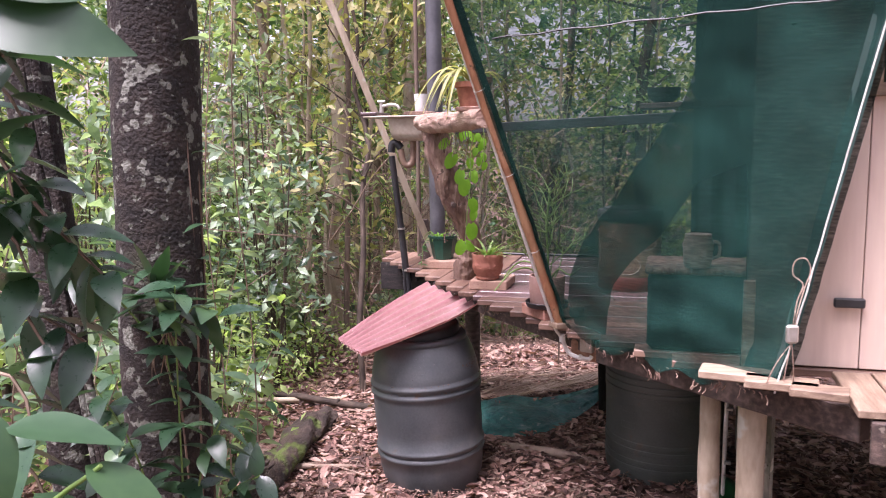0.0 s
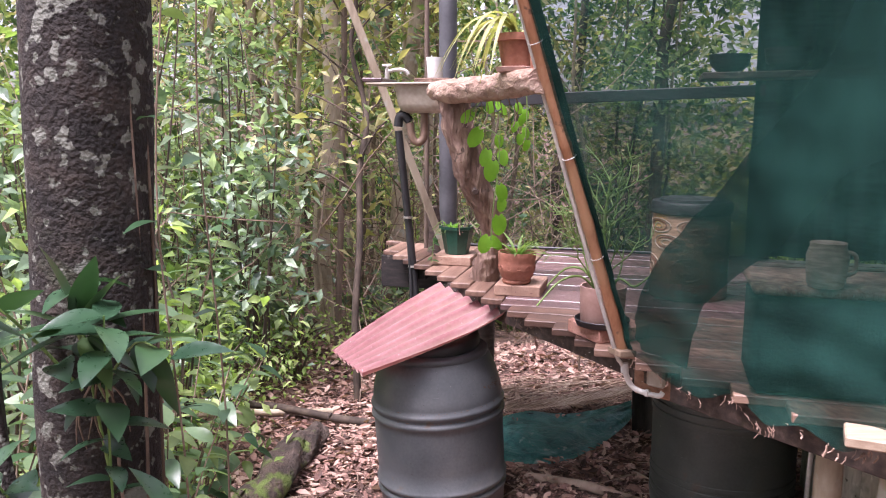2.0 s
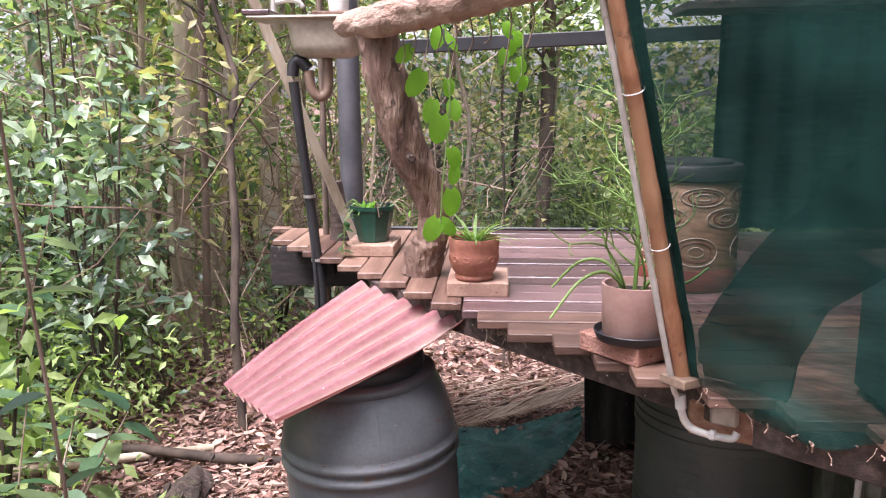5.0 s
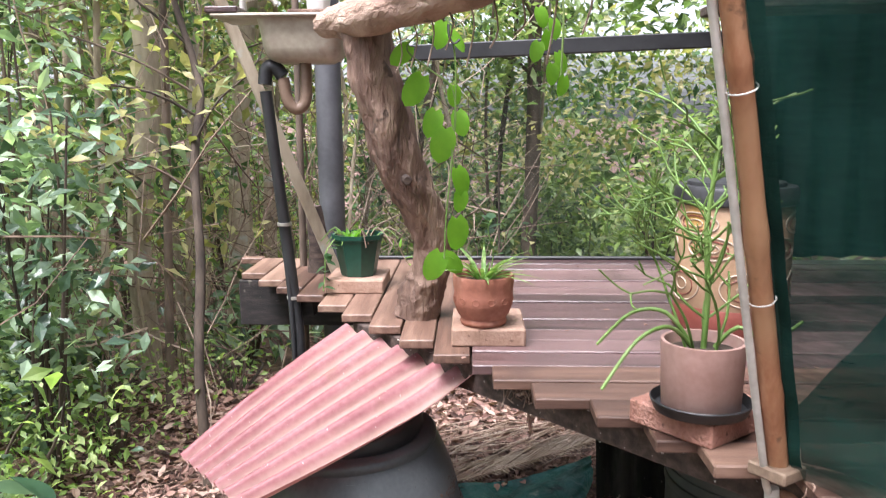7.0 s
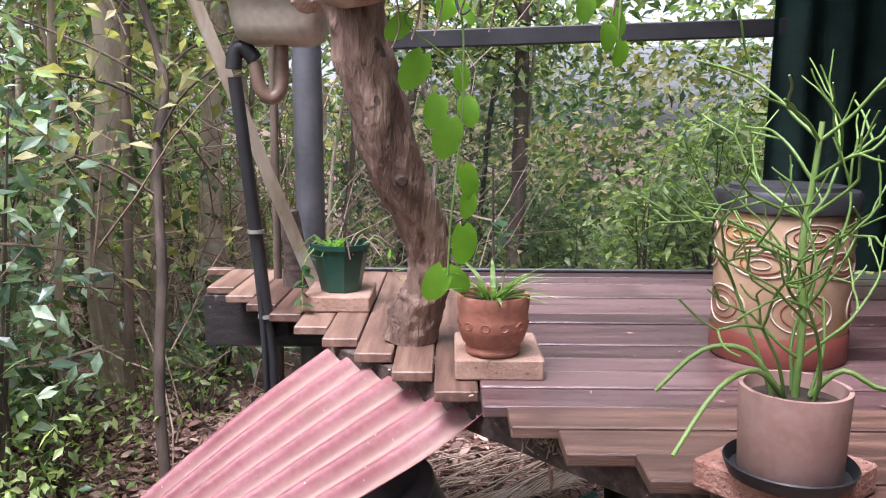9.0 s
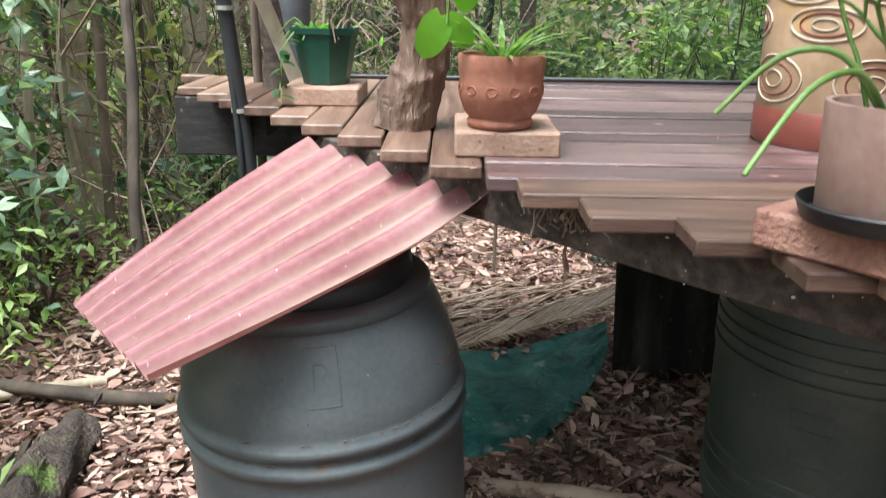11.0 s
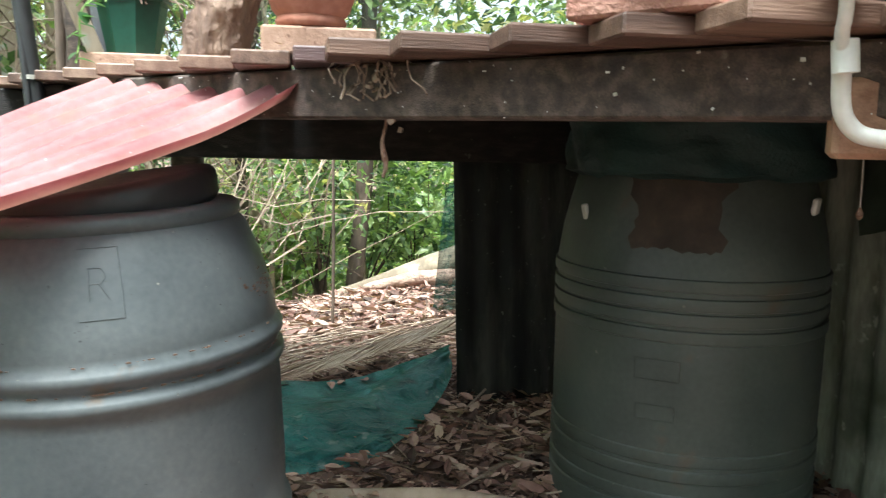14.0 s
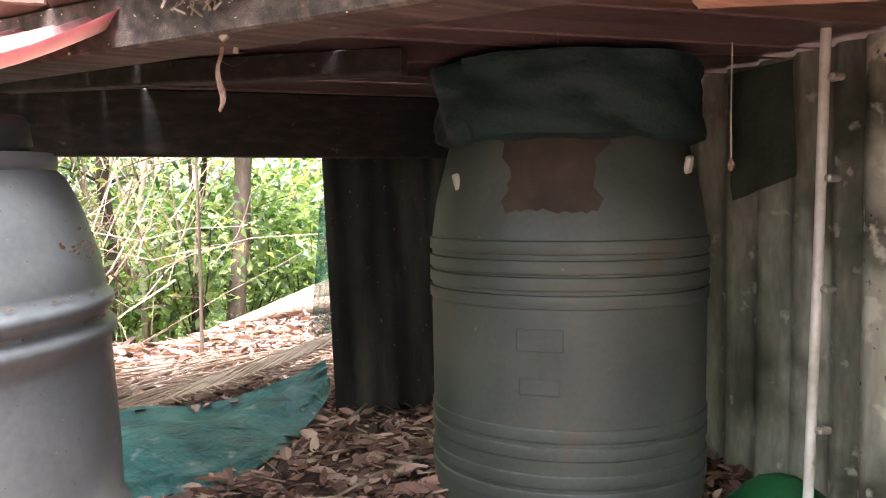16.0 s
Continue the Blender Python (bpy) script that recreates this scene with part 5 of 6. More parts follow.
# ---- debris hanging from the beam ----
deb = thing("hanging_moss", "tangle of dry moss and roots hanging from the beam", "moss")
bm = bmesh.new()
for k in range(260):
    p = Vector((0.288 + 0.030 * rp.gauss(0, 0.7), 3.865 + 0.05 * rp.gauss(0, 0.7), 0.925))
    q = [p]
    for j in range(4):
        q.append(q[-1] + Vector((rp.gauss(0, 0.008), rp.gauss(0, 0.008), -rp.uniform(0.004, 0.018))))
    tube(bm, q, [0.0018, 0.0012, 0.002], 4)
for k in range(260):
    p = Vector((0.288 + 0.03 * rp.gauss(0, 0.6), 3.865 + 0.05 * rp.gauss(0, 0.6), 0.925 - abs(rp.gauss(0, 0.028))))
    s = rp.uniform(0.002, 0.006)
    box(bm, Matrix.Translation(p) @ pose(0, 0, 0, rp.uniform(0, 90), rp.uniform(0, 90), rp.uniform(0, 90)), s, s * 1.4, s * 1.8, 0)
tagged(part("tangle", bm, M_TWIG, deb), kind="stuff")
part("root", tubed([(0.298, 3.89, 0.885), (0.300, 3.895, 0.84), (0.292, 3.89, 0.81), (0.300, 3.895, 0.775), (0.293, 3.89, 0.755)], [0.003, 0.0025, 0.005, 0.002], 6, 0.3, 16), M_LOGH, deb, "pale dangling root")
bm = bmesh.new()
for k in range(70):
    f = rp.random()
    p = Vector((-0.02 + 0.635 * f, 4.50 - 1.265 * f, 0.92 - 0.075 * rp.random())) + Vector((-0.047, -0.024, 0))
    s = 0.0007 + 0.002 * rp.random() ** 3
    box(bm, Matrix.Translation(p) @ pose(0, 0, 0, rp.uniform(0, 90), rp.uniform(0, 90), rp.uniform(0, 90)), s, s * 1.5, s * 2, 0)
specks = tagged(part("beam_debris", bm, M_PVC), "pale specks of bark and cobweb stuck on the beam", "debris", kind="stuff")

web = thing("cobweb", "dusty cobweb strands sagging under the deck", "cobweb")
for k in range(26):
    f = rp.random()
    p = Vector((0.30 + 0.75 * f, 4.32 - 0.35 * f + rp.gauss(0, 0.12), BT - 0.002))
    l = rp.uniform(0.005, 0.035)
    e = p + Vector((rp.uniform(-0.09, 0.09), rp.uniform(-0.06, 0.06), 0.0))
    part("strand", tubed([p, (p + e) / 2 - Vector((0, 0, l)), e], rp.uniform(0.0003, 0.0006), 4, 0, 8), M_TWIG, web)

# ---- ground cloth, frond, logs ----
CLOTH_NEAR = [(-0.15, 4.62), (0.3, 4.58), (0.46, 4.59), (0.57, 4.62), (0.71, 4.73), (0.85, 4.88), (0.93, 4.98), (0.98, 5.05)]
CLOTH_FAR = [(-0.15, 5.0), (0.3, 5.06), (0.5, 5.12), (0.8, 5.13), (0.98, 5.08)]


def on_cloth(x, y):
    return -0.15 < x < 0.98 and interp(CLOTH_NEAR, x) - 0.01 < y < interp(CLOTH_FAR, x) - 0.02


def bank_cloth(s, t):
    x = -0.15 + 1.13 * s
    y0, y1 = interp(CLOTH_NEAR, x), interp(CLOTH_FAR, x)
    low = ground_z(x, y0) + 0.006 + 0.06 * max(x - 0.72, 0) / 0.25
    high = interp([(-0.15, 0.0), (0.44, 0.012), (0.6, 0.035), (0.8, 0.07), (0.9, 0.105), (0.98, 0.14)], x)
    y = y0 + (y1 - y0) * t
    high += 0.007 * noise.noise(Vector((x * 5 + t * 4, t * 3 - x * 6, 2))) + 0.006 * noise.noise(Vector((x * 16 - t * 9, t * 5, 8)))
    z = low + (high - low) * t + 0.03 * math.sin(math.pi * t) * (1 - 0.7 * s)
    return Vector((x, y, max(z, ground_z(x, y) + 0.012 + 0.02 * min(t * 8, 1))))


gcloth = part("ground_cloth", cloth(bank_cloth, 150, 60, 0.018, 4, 0.002), M_NETGROUND)
tagged(gcloth, "blue-green shade cloth holding back a leafy bank", "ground cloth")
M_STRAW = surface("dry_straw", [(0.2, (0.25, 0.16, 0.11)), (0.5, (0.42, 0.3, 0.22)), (0.8, (0.6, 0.48, 0.38))], 5, 40, 0.8, bump=0.1, island=0.6)
frond = thing("dry_palm_frond", "dry straw-coloured palm frond lying on the bank", "palm frond")
spine = smooth_path([(0.12, 5.10, 0.03), (0.45, 5.17, 0.045), (0.8, 5.19, 0.10), (1.06, 5.17, 0.17)], 60)
spine = [Vector((q.x, q.y, max(q.z, ground_z(q.x, q.y) + 0.03))) for q in spine]
part("rachis", tubed(spine, [0.007, 0.004], 6), M_LOGH, frond)
for k in range(120):
    q = spine[k // 2]
    along = (spine[min(k // 2 + 1, 60)] - spine[max(k // 2 - 1, 0)]).normalized()
    back = k % 2
    d = (along + Vector((0.05, 0.42 if back else -0.75, 0.05 if back else -0.12)) * rp.uniform(0.7, 1.15)).normalized()
    l = rp.uniform(0.22, 0.42) if back else rp.uniform(0.05, 0.09)
    e = q + d * l
    e.z = max(e.z, ground_z(e.x, e.y) + rp.uniform(0.025, 0.05)) if back else e.z
    part("leaflet", tubed([q, (q + e) / 2 + Vector((0, 0, 0.012)), e], [0.0034, 0.003, 0.0014], 4), M_STRAW, frond)
for k in range(70):
    x, y = rp.uniform(0.2, 1.2), rp.uniform(5.2, 5.75)
    d = Vector((0.93, 0.34 + rp.gauss(0, 0.2), rp.gauss(0.03, 0.04))).normalized()
    l = rp.uniform(0.2, 0.55)
    q = Vector((x, y, ground_z(x, y) + rp.uniform(0.03, 0.06)))
    part("leaflet", tubed([q - d * l / 2, q + Vector((0, 0, rp.uniform(0, 0.02))), q + d * l / 2], [0.0034, 0.0022], 4), M_STRAW, frond)


def lying(name, pts, radii, mat, label, category="log", rough=0.2, seg=12, lift=0.6):
    full = [(x, y, ground_z(x, y) + lift * r + dz) for (x, y, dz), r in zip(pts, [radii[min(i, len(radii) - 1)] for i in range(len(pts))])]
    ob = part(name, tubed(full, radii, seg, rough, 24), mat)
    return tagged(ob, label, category)


blog = part("bank_log", tubed([(1.20, 6.95, -0.08), (1.5, 6.86, 0.03), (1.85, 6.77, 0.16), (2.6, 6.55, 0.38)], [0.065, 0.075, 0.08], 14, 0.15, 20), M_BARK2)
tagged(blog, "grey-brown fallen log lying up the bank", "log")
hang = part("bank_cloth_strip", cloth(lambda s, t: Vector((1.24 + 0.75 * s, 6.86 - 0.15 * s, -0.14 + 0.30 * s + (0.02 + 0.055 * (1 - s)) * t)), 20, 6, 0.012, 9, 0.002), M_DARKCLOTH)
tagged(hang, "dark green cloth strip under the log on the bank", "cloth")
strip = part("hanging_net_strip", cloth(lambda s, t: Vector((1.24 + 0.10 * s + 0.05 * t, 5.80 - 0.03 * s, 0.08 + 0.02 * s + 0.55 * t)), 10, 16, 0.02, 3, 0.002), M_NET)
tagged(strip, "loose strip of green shade cloth hanging behind the iron sheet", "shade cloth")
stake = part("thin_stake", tubed([(0.83, 5.91, ground_z(0.83, 5.91) - 0.05), (0.835, 5.91, 0.4), (0.825, 5.92, 1.3)], [0.008, 0.007, 0.005], 7, 0.2, 12), M_BARK3)
tagged(stake, "thin bare sapling stem standing on the bank", "sapling")
lying("fallen_branch", [(1.18, 6.5, 0.03), (1.4, 6.35, 0.04), (1.6, 6.25, 0.04)], [0.02, 0.035, 0.04], M_LOGH, "pale fallen branch on the leafy bank", "branch")
lying("fallen_branch", [(0.75, 4.40, 0), (1.0, 4.50, 0), (0.55, 4.72, 0)][:2] + [(1.25, 4.72, 0)], [0.012, 0.015, 0.01], M_TWIG, "brown stick on the ground below the deck", "branch")
lying("fallen_branch", [(0.33, 4.45, 0), (0.6, 4.33, 0.01), (0.85, 4.15, 0)], [0.02, 0.024, 0.018], M_TWIG, "brown stick on the ground beside the drum", "branch")
lying("fallen_branch", [(-1.6, 5.35, 0.02), (-1.1, 5.25, 0.06), (-0.65, 5.10, 0.04), (-0.25, 5.05, 0.0)], [0.016, 0.022, 0.024, 0.018], M_BARK3, "dark fallen branch across the leaf litter", "branch")
lying("fallen_branch", [(-2.1, 5.0, 0.02), (-1.4, 5.1, 0.05), (-0.7, 5.28, 0.02)], [0.013, 0.02, 0.018], M_BARK2, "pale fallen branch across the leaf litter", "branch")
lying("fallen_branch", [(-1.3, 4.3, 0.02), (-0.9, 4.2, 0.02), (-0.45, 4.25, 0.0)], [0.012, 0.016, 0.012], M_TWIG, "brown stick lying in leaf litter", "branch")
M_ROT = surface("mossy_rotten_wood", [(0.25, (0.02, 0.014, 0.011)), (0.5, (0.055, 0.038, 0.03)), (0.75, (0.12, 0.085, 0.065))], 12, 70, 0.95, bump=1.0, depth=0.02, patches=((8, 0.54, 0.64, (0.1, 0.14, 0.03), 5),))
lying("rotten_log", [(-0.96, 3.7, 0), (-0.86, 4.25, 0.02), (-0.79, 4.7, 0.02), (-0.74, 5.05, 0)], [0.075, 0.095, 0.08, 0.045], M_ROT, "rotten mossy log lying in leaf litter", "log", 0.75, 26, 0.35)
rotten = bpy.data.objects["rotten_log"]
rw = random.Random(91)
for k in range(34):
    f = rw.random()
    x, y = -0.95 + 0.2 * f + rw.gauss(0, 0.035), 3.75 + 1.25 * f
    l = rw.uniform(0.05, 0.2)
    z = ground_z(x, y) + 0.06 + rw.uniform(0.0, 0.055)
    d = Vector((0.17 + rw.gauss(0, 0.06), 1, rw.gauss(0, 0.12))).normalized() * l / 2
    c = Vector((x, y, z))
    part("bark_sliver", tubed([c - d, c + Vector((0, 0, 0.006)), c + d], [0.004, rw.uniform(0.008, 0.016), 0.003], 5, 0.5), M_ROT, rotten)
gs = part("green_plastic", cloth(lambda s, t: Vector((1.24 + 0.20 * s, 3.62 + 0.22 * t, 0.0 + 0.075 * math.sin(math.pi * s) * math.sin(math.pi * t))), 16, 12, 0.012, 6, 0.002), surface("green_plastic_film", [(0.3, (0.01, 0.1, 0.03)), (0.7, (0.03, 0.2, 0.07))], 8, 60, 0.4, bump=0.4))
gs.location.z = ground_z(1.34, 3.7) + 0.03
tagged(gs, "crumpled green plastic sheet on the ground by the drum", "plastic sheet")

# ---- lichen tree and near plants ----
tree = thing("lichen_tree", "tree trunk spotted with pale lichen", "tree", at=(-0.88, 2.58, 0))
part("trunk", tubed([(-0.015, 0, -0.3), (-0.012, 0, 0.3), (0.005, 0, 1.4), (0.028, -0.01, 2.4), (0.05, 0, 4)], [0.150, 0.140, 0.135, 0.13, 0.12], 32, 0.09, 60), M_BARK, tree)
rt = random.Random(21)
for k in range(3):
    a0 = rt.uniform(0, 6)
    pts = [(0.02 + (0.145 - 0.004 * q) * math.cos(radians(-60 + 25 * k + 8 * math.sin(q * 0.6 + a0))), (0.145 - 0.004 * q) * math.sin(radians(-60 + 25 * k + 8 * math.sin(q * 0.6 + a0))), -0.1 + 0.25 * q) for q in range(12)]
    part("vine_stem", tubed(pts, 0.004, 6, 0.2, 40), M_TWIG, tree)

tree2 = thing("dark_tree", "dark vine-wrapped tree trunk", "tree", at=(-1.34, 2.80, 0))
part("trunk", tubed([(0.06, 0, -0.3), (0.03, 0, 0.6), (0, 0, 1.5), (-0.06, 0, 2.4), (-0.05, 0, 4)], [0.10, 0.085, 0.08, 0.08, 0.07], 20, 0.15, 40), M_BARK, tree2)
for k in range(3):
    part("vine_stem", tubed([(0.22 + 0.05 * k, -0.06, -0.1), (0.14 + 0.02 * k, -0.08, 0.6), (0.08 + 0.04 * math.sin(k), -0.09, 1.2), (0.02 * k, -0.10, 2.0), (-0.02, -0.10, 3.0)], 0.014, 7, 0.2, 24), M_BARK, tree2)

# Darker, less translucent green for near leaves: their shade is in the colour.
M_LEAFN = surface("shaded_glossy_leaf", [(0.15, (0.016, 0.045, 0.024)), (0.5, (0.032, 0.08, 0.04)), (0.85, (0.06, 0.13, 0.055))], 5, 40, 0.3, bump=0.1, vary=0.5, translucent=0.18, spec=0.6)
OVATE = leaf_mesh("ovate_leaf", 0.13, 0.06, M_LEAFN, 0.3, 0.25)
OVATE2 = leaf_mesh("bright_ovate_leaf", 0.12, 0.055, M_LEAF, 0.3, 0.25)
M_LEAFM = surface("mid_green_leaf", [(0.15, (0.018, 0.052, 0.024)), (0.5, (0.032, 0.082, 0.033)), (0.85, (0.058, 0.12, 0.045))], 6, 40, 0.38, bump=0, vary=0.5, translucent=0.2, spec=0.6)
OVATE3 = leaf_mesh("mid_ovate_leaf", 0.125, 0.062, M_LEAFM, 0.35, 0.22)


def leafy_plant(name, label, stems, meshes, gap, scale, seed, r=0.004, mat=M_STEMG, droop=-0.3):
    """A plant of thin stems that carry single leaves."""
    rr = random.Random(seed)
    pl = thing(name, label, "plant")
    for st in stems:
        length = sum((Vector(b) - Vector(a)).length for a, b in zip(st, st[1:]))
        n = max(int(length / gap), 4)
        path = smooth_path(st, n)
        stem_ob = part("stem", tubed(path, [r, r * 0.5], 6), mat, pl)
        for k in range(2, n + 1):
            d = (path[k] - path[k - 1]).normalized()
            side = d.orthogonal().normalized()
            a = k * 2.4 + rr.uniform(-0.4, 0.4)
            out = side * math.cos(a) + d.cross(side) * math.sin(a) + d * 0.5
            out.z += droop
            put_leaf(rr.choice(meshes), stem_ob, path[k], out, rr.uniform(-25, 25), scale * rr.uniform(0.65, 1.15))
    return pl


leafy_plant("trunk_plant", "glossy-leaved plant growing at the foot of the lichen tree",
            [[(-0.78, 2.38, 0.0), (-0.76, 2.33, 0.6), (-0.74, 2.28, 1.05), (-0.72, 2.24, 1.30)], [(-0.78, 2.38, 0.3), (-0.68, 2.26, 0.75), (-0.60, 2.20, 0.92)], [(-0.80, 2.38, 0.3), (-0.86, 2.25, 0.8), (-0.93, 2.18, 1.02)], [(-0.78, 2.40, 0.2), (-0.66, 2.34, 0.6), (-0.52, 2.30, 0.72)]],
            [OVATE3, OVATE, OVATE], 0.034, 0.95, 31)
leafy_plant("trunk_plant", "dark broad-leaved climber on the lichen tree",
            [[(-0.80, 2.42, 0.9), (-0.82, 2.38, 1.2), (-0.80, 2.36, 1.34)], [(-0.80, 2.40, 1.1), (-0.70, 2.34, 1.22), (-0.62, 2.30, 1.20)], [(-0.84, 2.40, 1.1), (-0.95, 2.33, 1.28), (-1.02, 2.28, 1.34)]],
            [OVATE, OVATE3], 0.032, 0.95, 33)
leafy_plant("climbing_vine", "thin green vine climbing beside the lichen tree",
            [[(-0.70, 2.62, 0.0), (-0.68, 2.56, 0.8), (-0.70, 2.50, 1.5), (-0.66, 2.52, 2.2), (-0.68, 2.5, 3.0)], [(-0.64, 2.70, 0.0), (-0.61, 2.66, 0.9), (-0.64, 2.62, 1.7), (-0.60, 2.62, 2.5), (-0.6, 2.6, 3.2)]],
            [OVATE2, OVATE3], 0.12, 0.65, 35, 0.0032, M_TWIG)
BROAD = leaf_mesh("broad_leaf", 0.17, 0.078, M_LEAFM, 0.25, 0.16, rows=10)
sapling = thing("sapling", "young sapling with large soft green leaves", "sapling")
for st in ([(-0.62, 0.98, 0.0), (-0.60, 0.98, 0.7), (-0.52, 0.97, 1.15), (-0.38, 0.96, 1.30)], [(-0.60, 0.98, 0.7), (-0.50, 1.0, 1.05), (-0.40, 1.0, 1.22)]):
    part("stem", tubed(smooth_path(st, 16), [0.006, 0.003], 7), M_STEMG, sapling)
for x, y, z, d, sc in ((-0.53, 0.97, 1.37, (0.2, -0.2, -0.5), 0.8), (-0.50, 0.97, 1.345, (0.9, 0.0, 0.05), 0.85), (-0.40, 0.96, 1.30, (0.85, -0.1, -0.42), 0.85), (-0.47, 0.97, 1.26, (0.7, -0.3, -0.5), 0.9), (-0.55, 0.98, 1.22, (0.1, -0.4, -0.8), 0.8),
                       (-0.54, 0.98, 1.28, (-0.7, -0.2, -0.2), 0.9), (-0.42, 1.0, 1.24, (0.3, 0.3, 0.5), 0.4), (-0.40, 1.0, 1.2, (0.7, 0.1, -0.7), 0.7), (-0.56, 0.97, 1.1, (0.6, -0.3, -0.4), 0.8), (-0.58, 0.98, 0.95, (0.8, 0.2, -0.3), 0.8)):
    put_leaf(BROAD, sapling, Vector((x, y, z)), d, 12, sc)
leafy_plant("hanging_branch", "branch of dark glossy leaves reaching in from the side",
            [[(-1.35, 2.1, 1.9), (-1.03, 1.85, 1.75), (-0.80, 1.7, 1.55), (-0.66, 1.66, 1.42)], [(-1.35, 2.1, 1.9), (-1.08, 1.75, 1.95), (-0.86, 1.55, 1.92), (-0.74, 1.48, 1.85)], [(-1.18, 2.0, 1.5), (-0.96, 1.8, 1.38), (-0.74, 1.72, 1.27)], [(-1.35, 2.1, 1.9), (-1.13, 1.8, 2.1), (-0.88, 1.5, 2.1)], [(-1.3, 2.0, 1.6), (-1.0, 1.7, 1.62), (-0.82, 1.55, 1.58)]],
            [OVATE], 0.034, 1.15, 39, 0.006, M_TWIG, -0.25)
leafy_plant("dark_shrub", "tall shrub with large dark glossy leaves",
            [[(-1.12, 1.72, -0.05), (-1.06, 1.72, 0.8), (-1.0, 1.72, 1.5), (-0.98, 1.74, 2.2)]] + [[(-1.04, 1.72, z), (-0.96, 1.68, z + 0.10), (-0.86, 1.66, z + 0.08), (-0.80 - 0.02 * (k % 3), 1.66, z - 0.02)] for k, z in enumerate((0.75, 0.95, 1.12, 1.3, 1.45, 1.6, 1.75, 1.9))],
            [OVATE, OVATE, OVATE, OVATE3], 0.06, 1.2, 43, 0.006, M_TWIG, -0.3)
over = thing("overhanging_branch", "branch with broad leaves hanging close overhead", "branch")
part("stem", tubed(smooth_path([(-0.75, 0.66, 1.96), (-0.5, 0.64, 1.86), (-0.36, 0.62, 1.80), (-0.26, 0.62, 1.82)], 14), [0.006, 0.002], 7), M_TWIG, over)
for x, z, d, sc in ((-0.33, 1.80, (0.95, 0.0, -0.16), 0.85), (-0.37, 1.80, (0.5, 0.2, -0.5), 0.65), (-0.30, 1.815, (0.9, 0.25, 0.05), 0.6), (-0.45, 1.84, (0.3, -0.3, -0.5), 0.7), (-0.5, 1.86, (-0.2, 0.1, -0.8), 0.8), (-0.55, 1.89, (0.3, 0.3, 0.3), 0.8)):
    put_leaf(BROAD, over, Vector((x, 0.625, z)), d, 62, sc)
M_LEAFG = surface("wet_glossy_leaf", [(0.15, (0.06, 0.12, 0.06)), (0.5, (0.12, 0.2, 0.1)), (0.85, (0.2, 0.29, 0.14))], 6, 40, 0.3, bump=0, vary=0.5, translucent=0.35, spec=0.65, rough_var=0.06)
OVATE4 = leaf_mesh("glossy_ovate_leaf", 0.14, 0.062, M_LEAFG, 0.3, 0.2)
for k, (x, y) in enumerate(((-1.25, 3.3), (-1.6, 3.9), (-1.05, 3.75), (-1.5, 3.2), (-2.0, 3.6), (-1.35, 4.5))):
    rr = random.Random(50 + k)
    st = []
    for q in range(6):
        a = rr.uniform(0, 6.28)
        h = rr.uniform(0.4, 1.3)
        st.append([(x, y, ground_z(x, y) - 0.02), (x + 0.1 * math.cos(a), y + 0.1 * math.sin(a), h * 0.5), (x + 0.3 * math.cos(a), y + 0.25 * math.sin(a), h)])
    leafy_plant("understorey_shrub", "slender shrub with mid-green pointed leaves", st, [OVATE2, OVATE4, OVATE4, OVATE3], 0.06, 0.9, 60 + k, 0.005, M_TWIG)

# ---- forest ----
rng = random.Random(5)


def leaf_faces(V, F, p, d, n, length, width):
    """One leaf: a folded blade of four triangles."""
    d = d.normalized()
    s = d.cross(n).normalized()
    up = s.cross(d)
    i = len(V)
    V += [p, p + d * length * 0.45 + s * width * 0.5 + up * width * 0.12, p + d * length - up * length * 0.12, p + d * length * 0.45 - s * width * 0.5 + up * width * 0.12, p + d * length * 0.5]
    F += [(i, i + 1, i + 4), (i + 1, i + 2, i + 4), (i + 2, i + 3, i + 4), (i + 3, i, i + 4)]


def rand_dir(r):
    z = r.uniform(-1, 1)
    a = r.uniform(0, 2 * math.pi)
    q = math.sqrt(1 - z * z)
    return Vector((q * math.cos(a), q * math.sin(a), z))


def clump_leaves(V, F, c, per, spread, length, width):
    for _ in range(per):
        p = c + Vector((rng.gauss(0, spread), rng.gauss(0, spread), rng.gauss(0, spread * 0.6)))
        d = rand_dir(rng)
        d.z = d.z * 0.6 - 0.25
        k = rng.uniform(0.6, 1.3)
        leaf_faces(V, F, p, d, Vector((rng.gauss(0, 0.6), rng.gauss(0, 0.6), 1)), length * k, width * k)


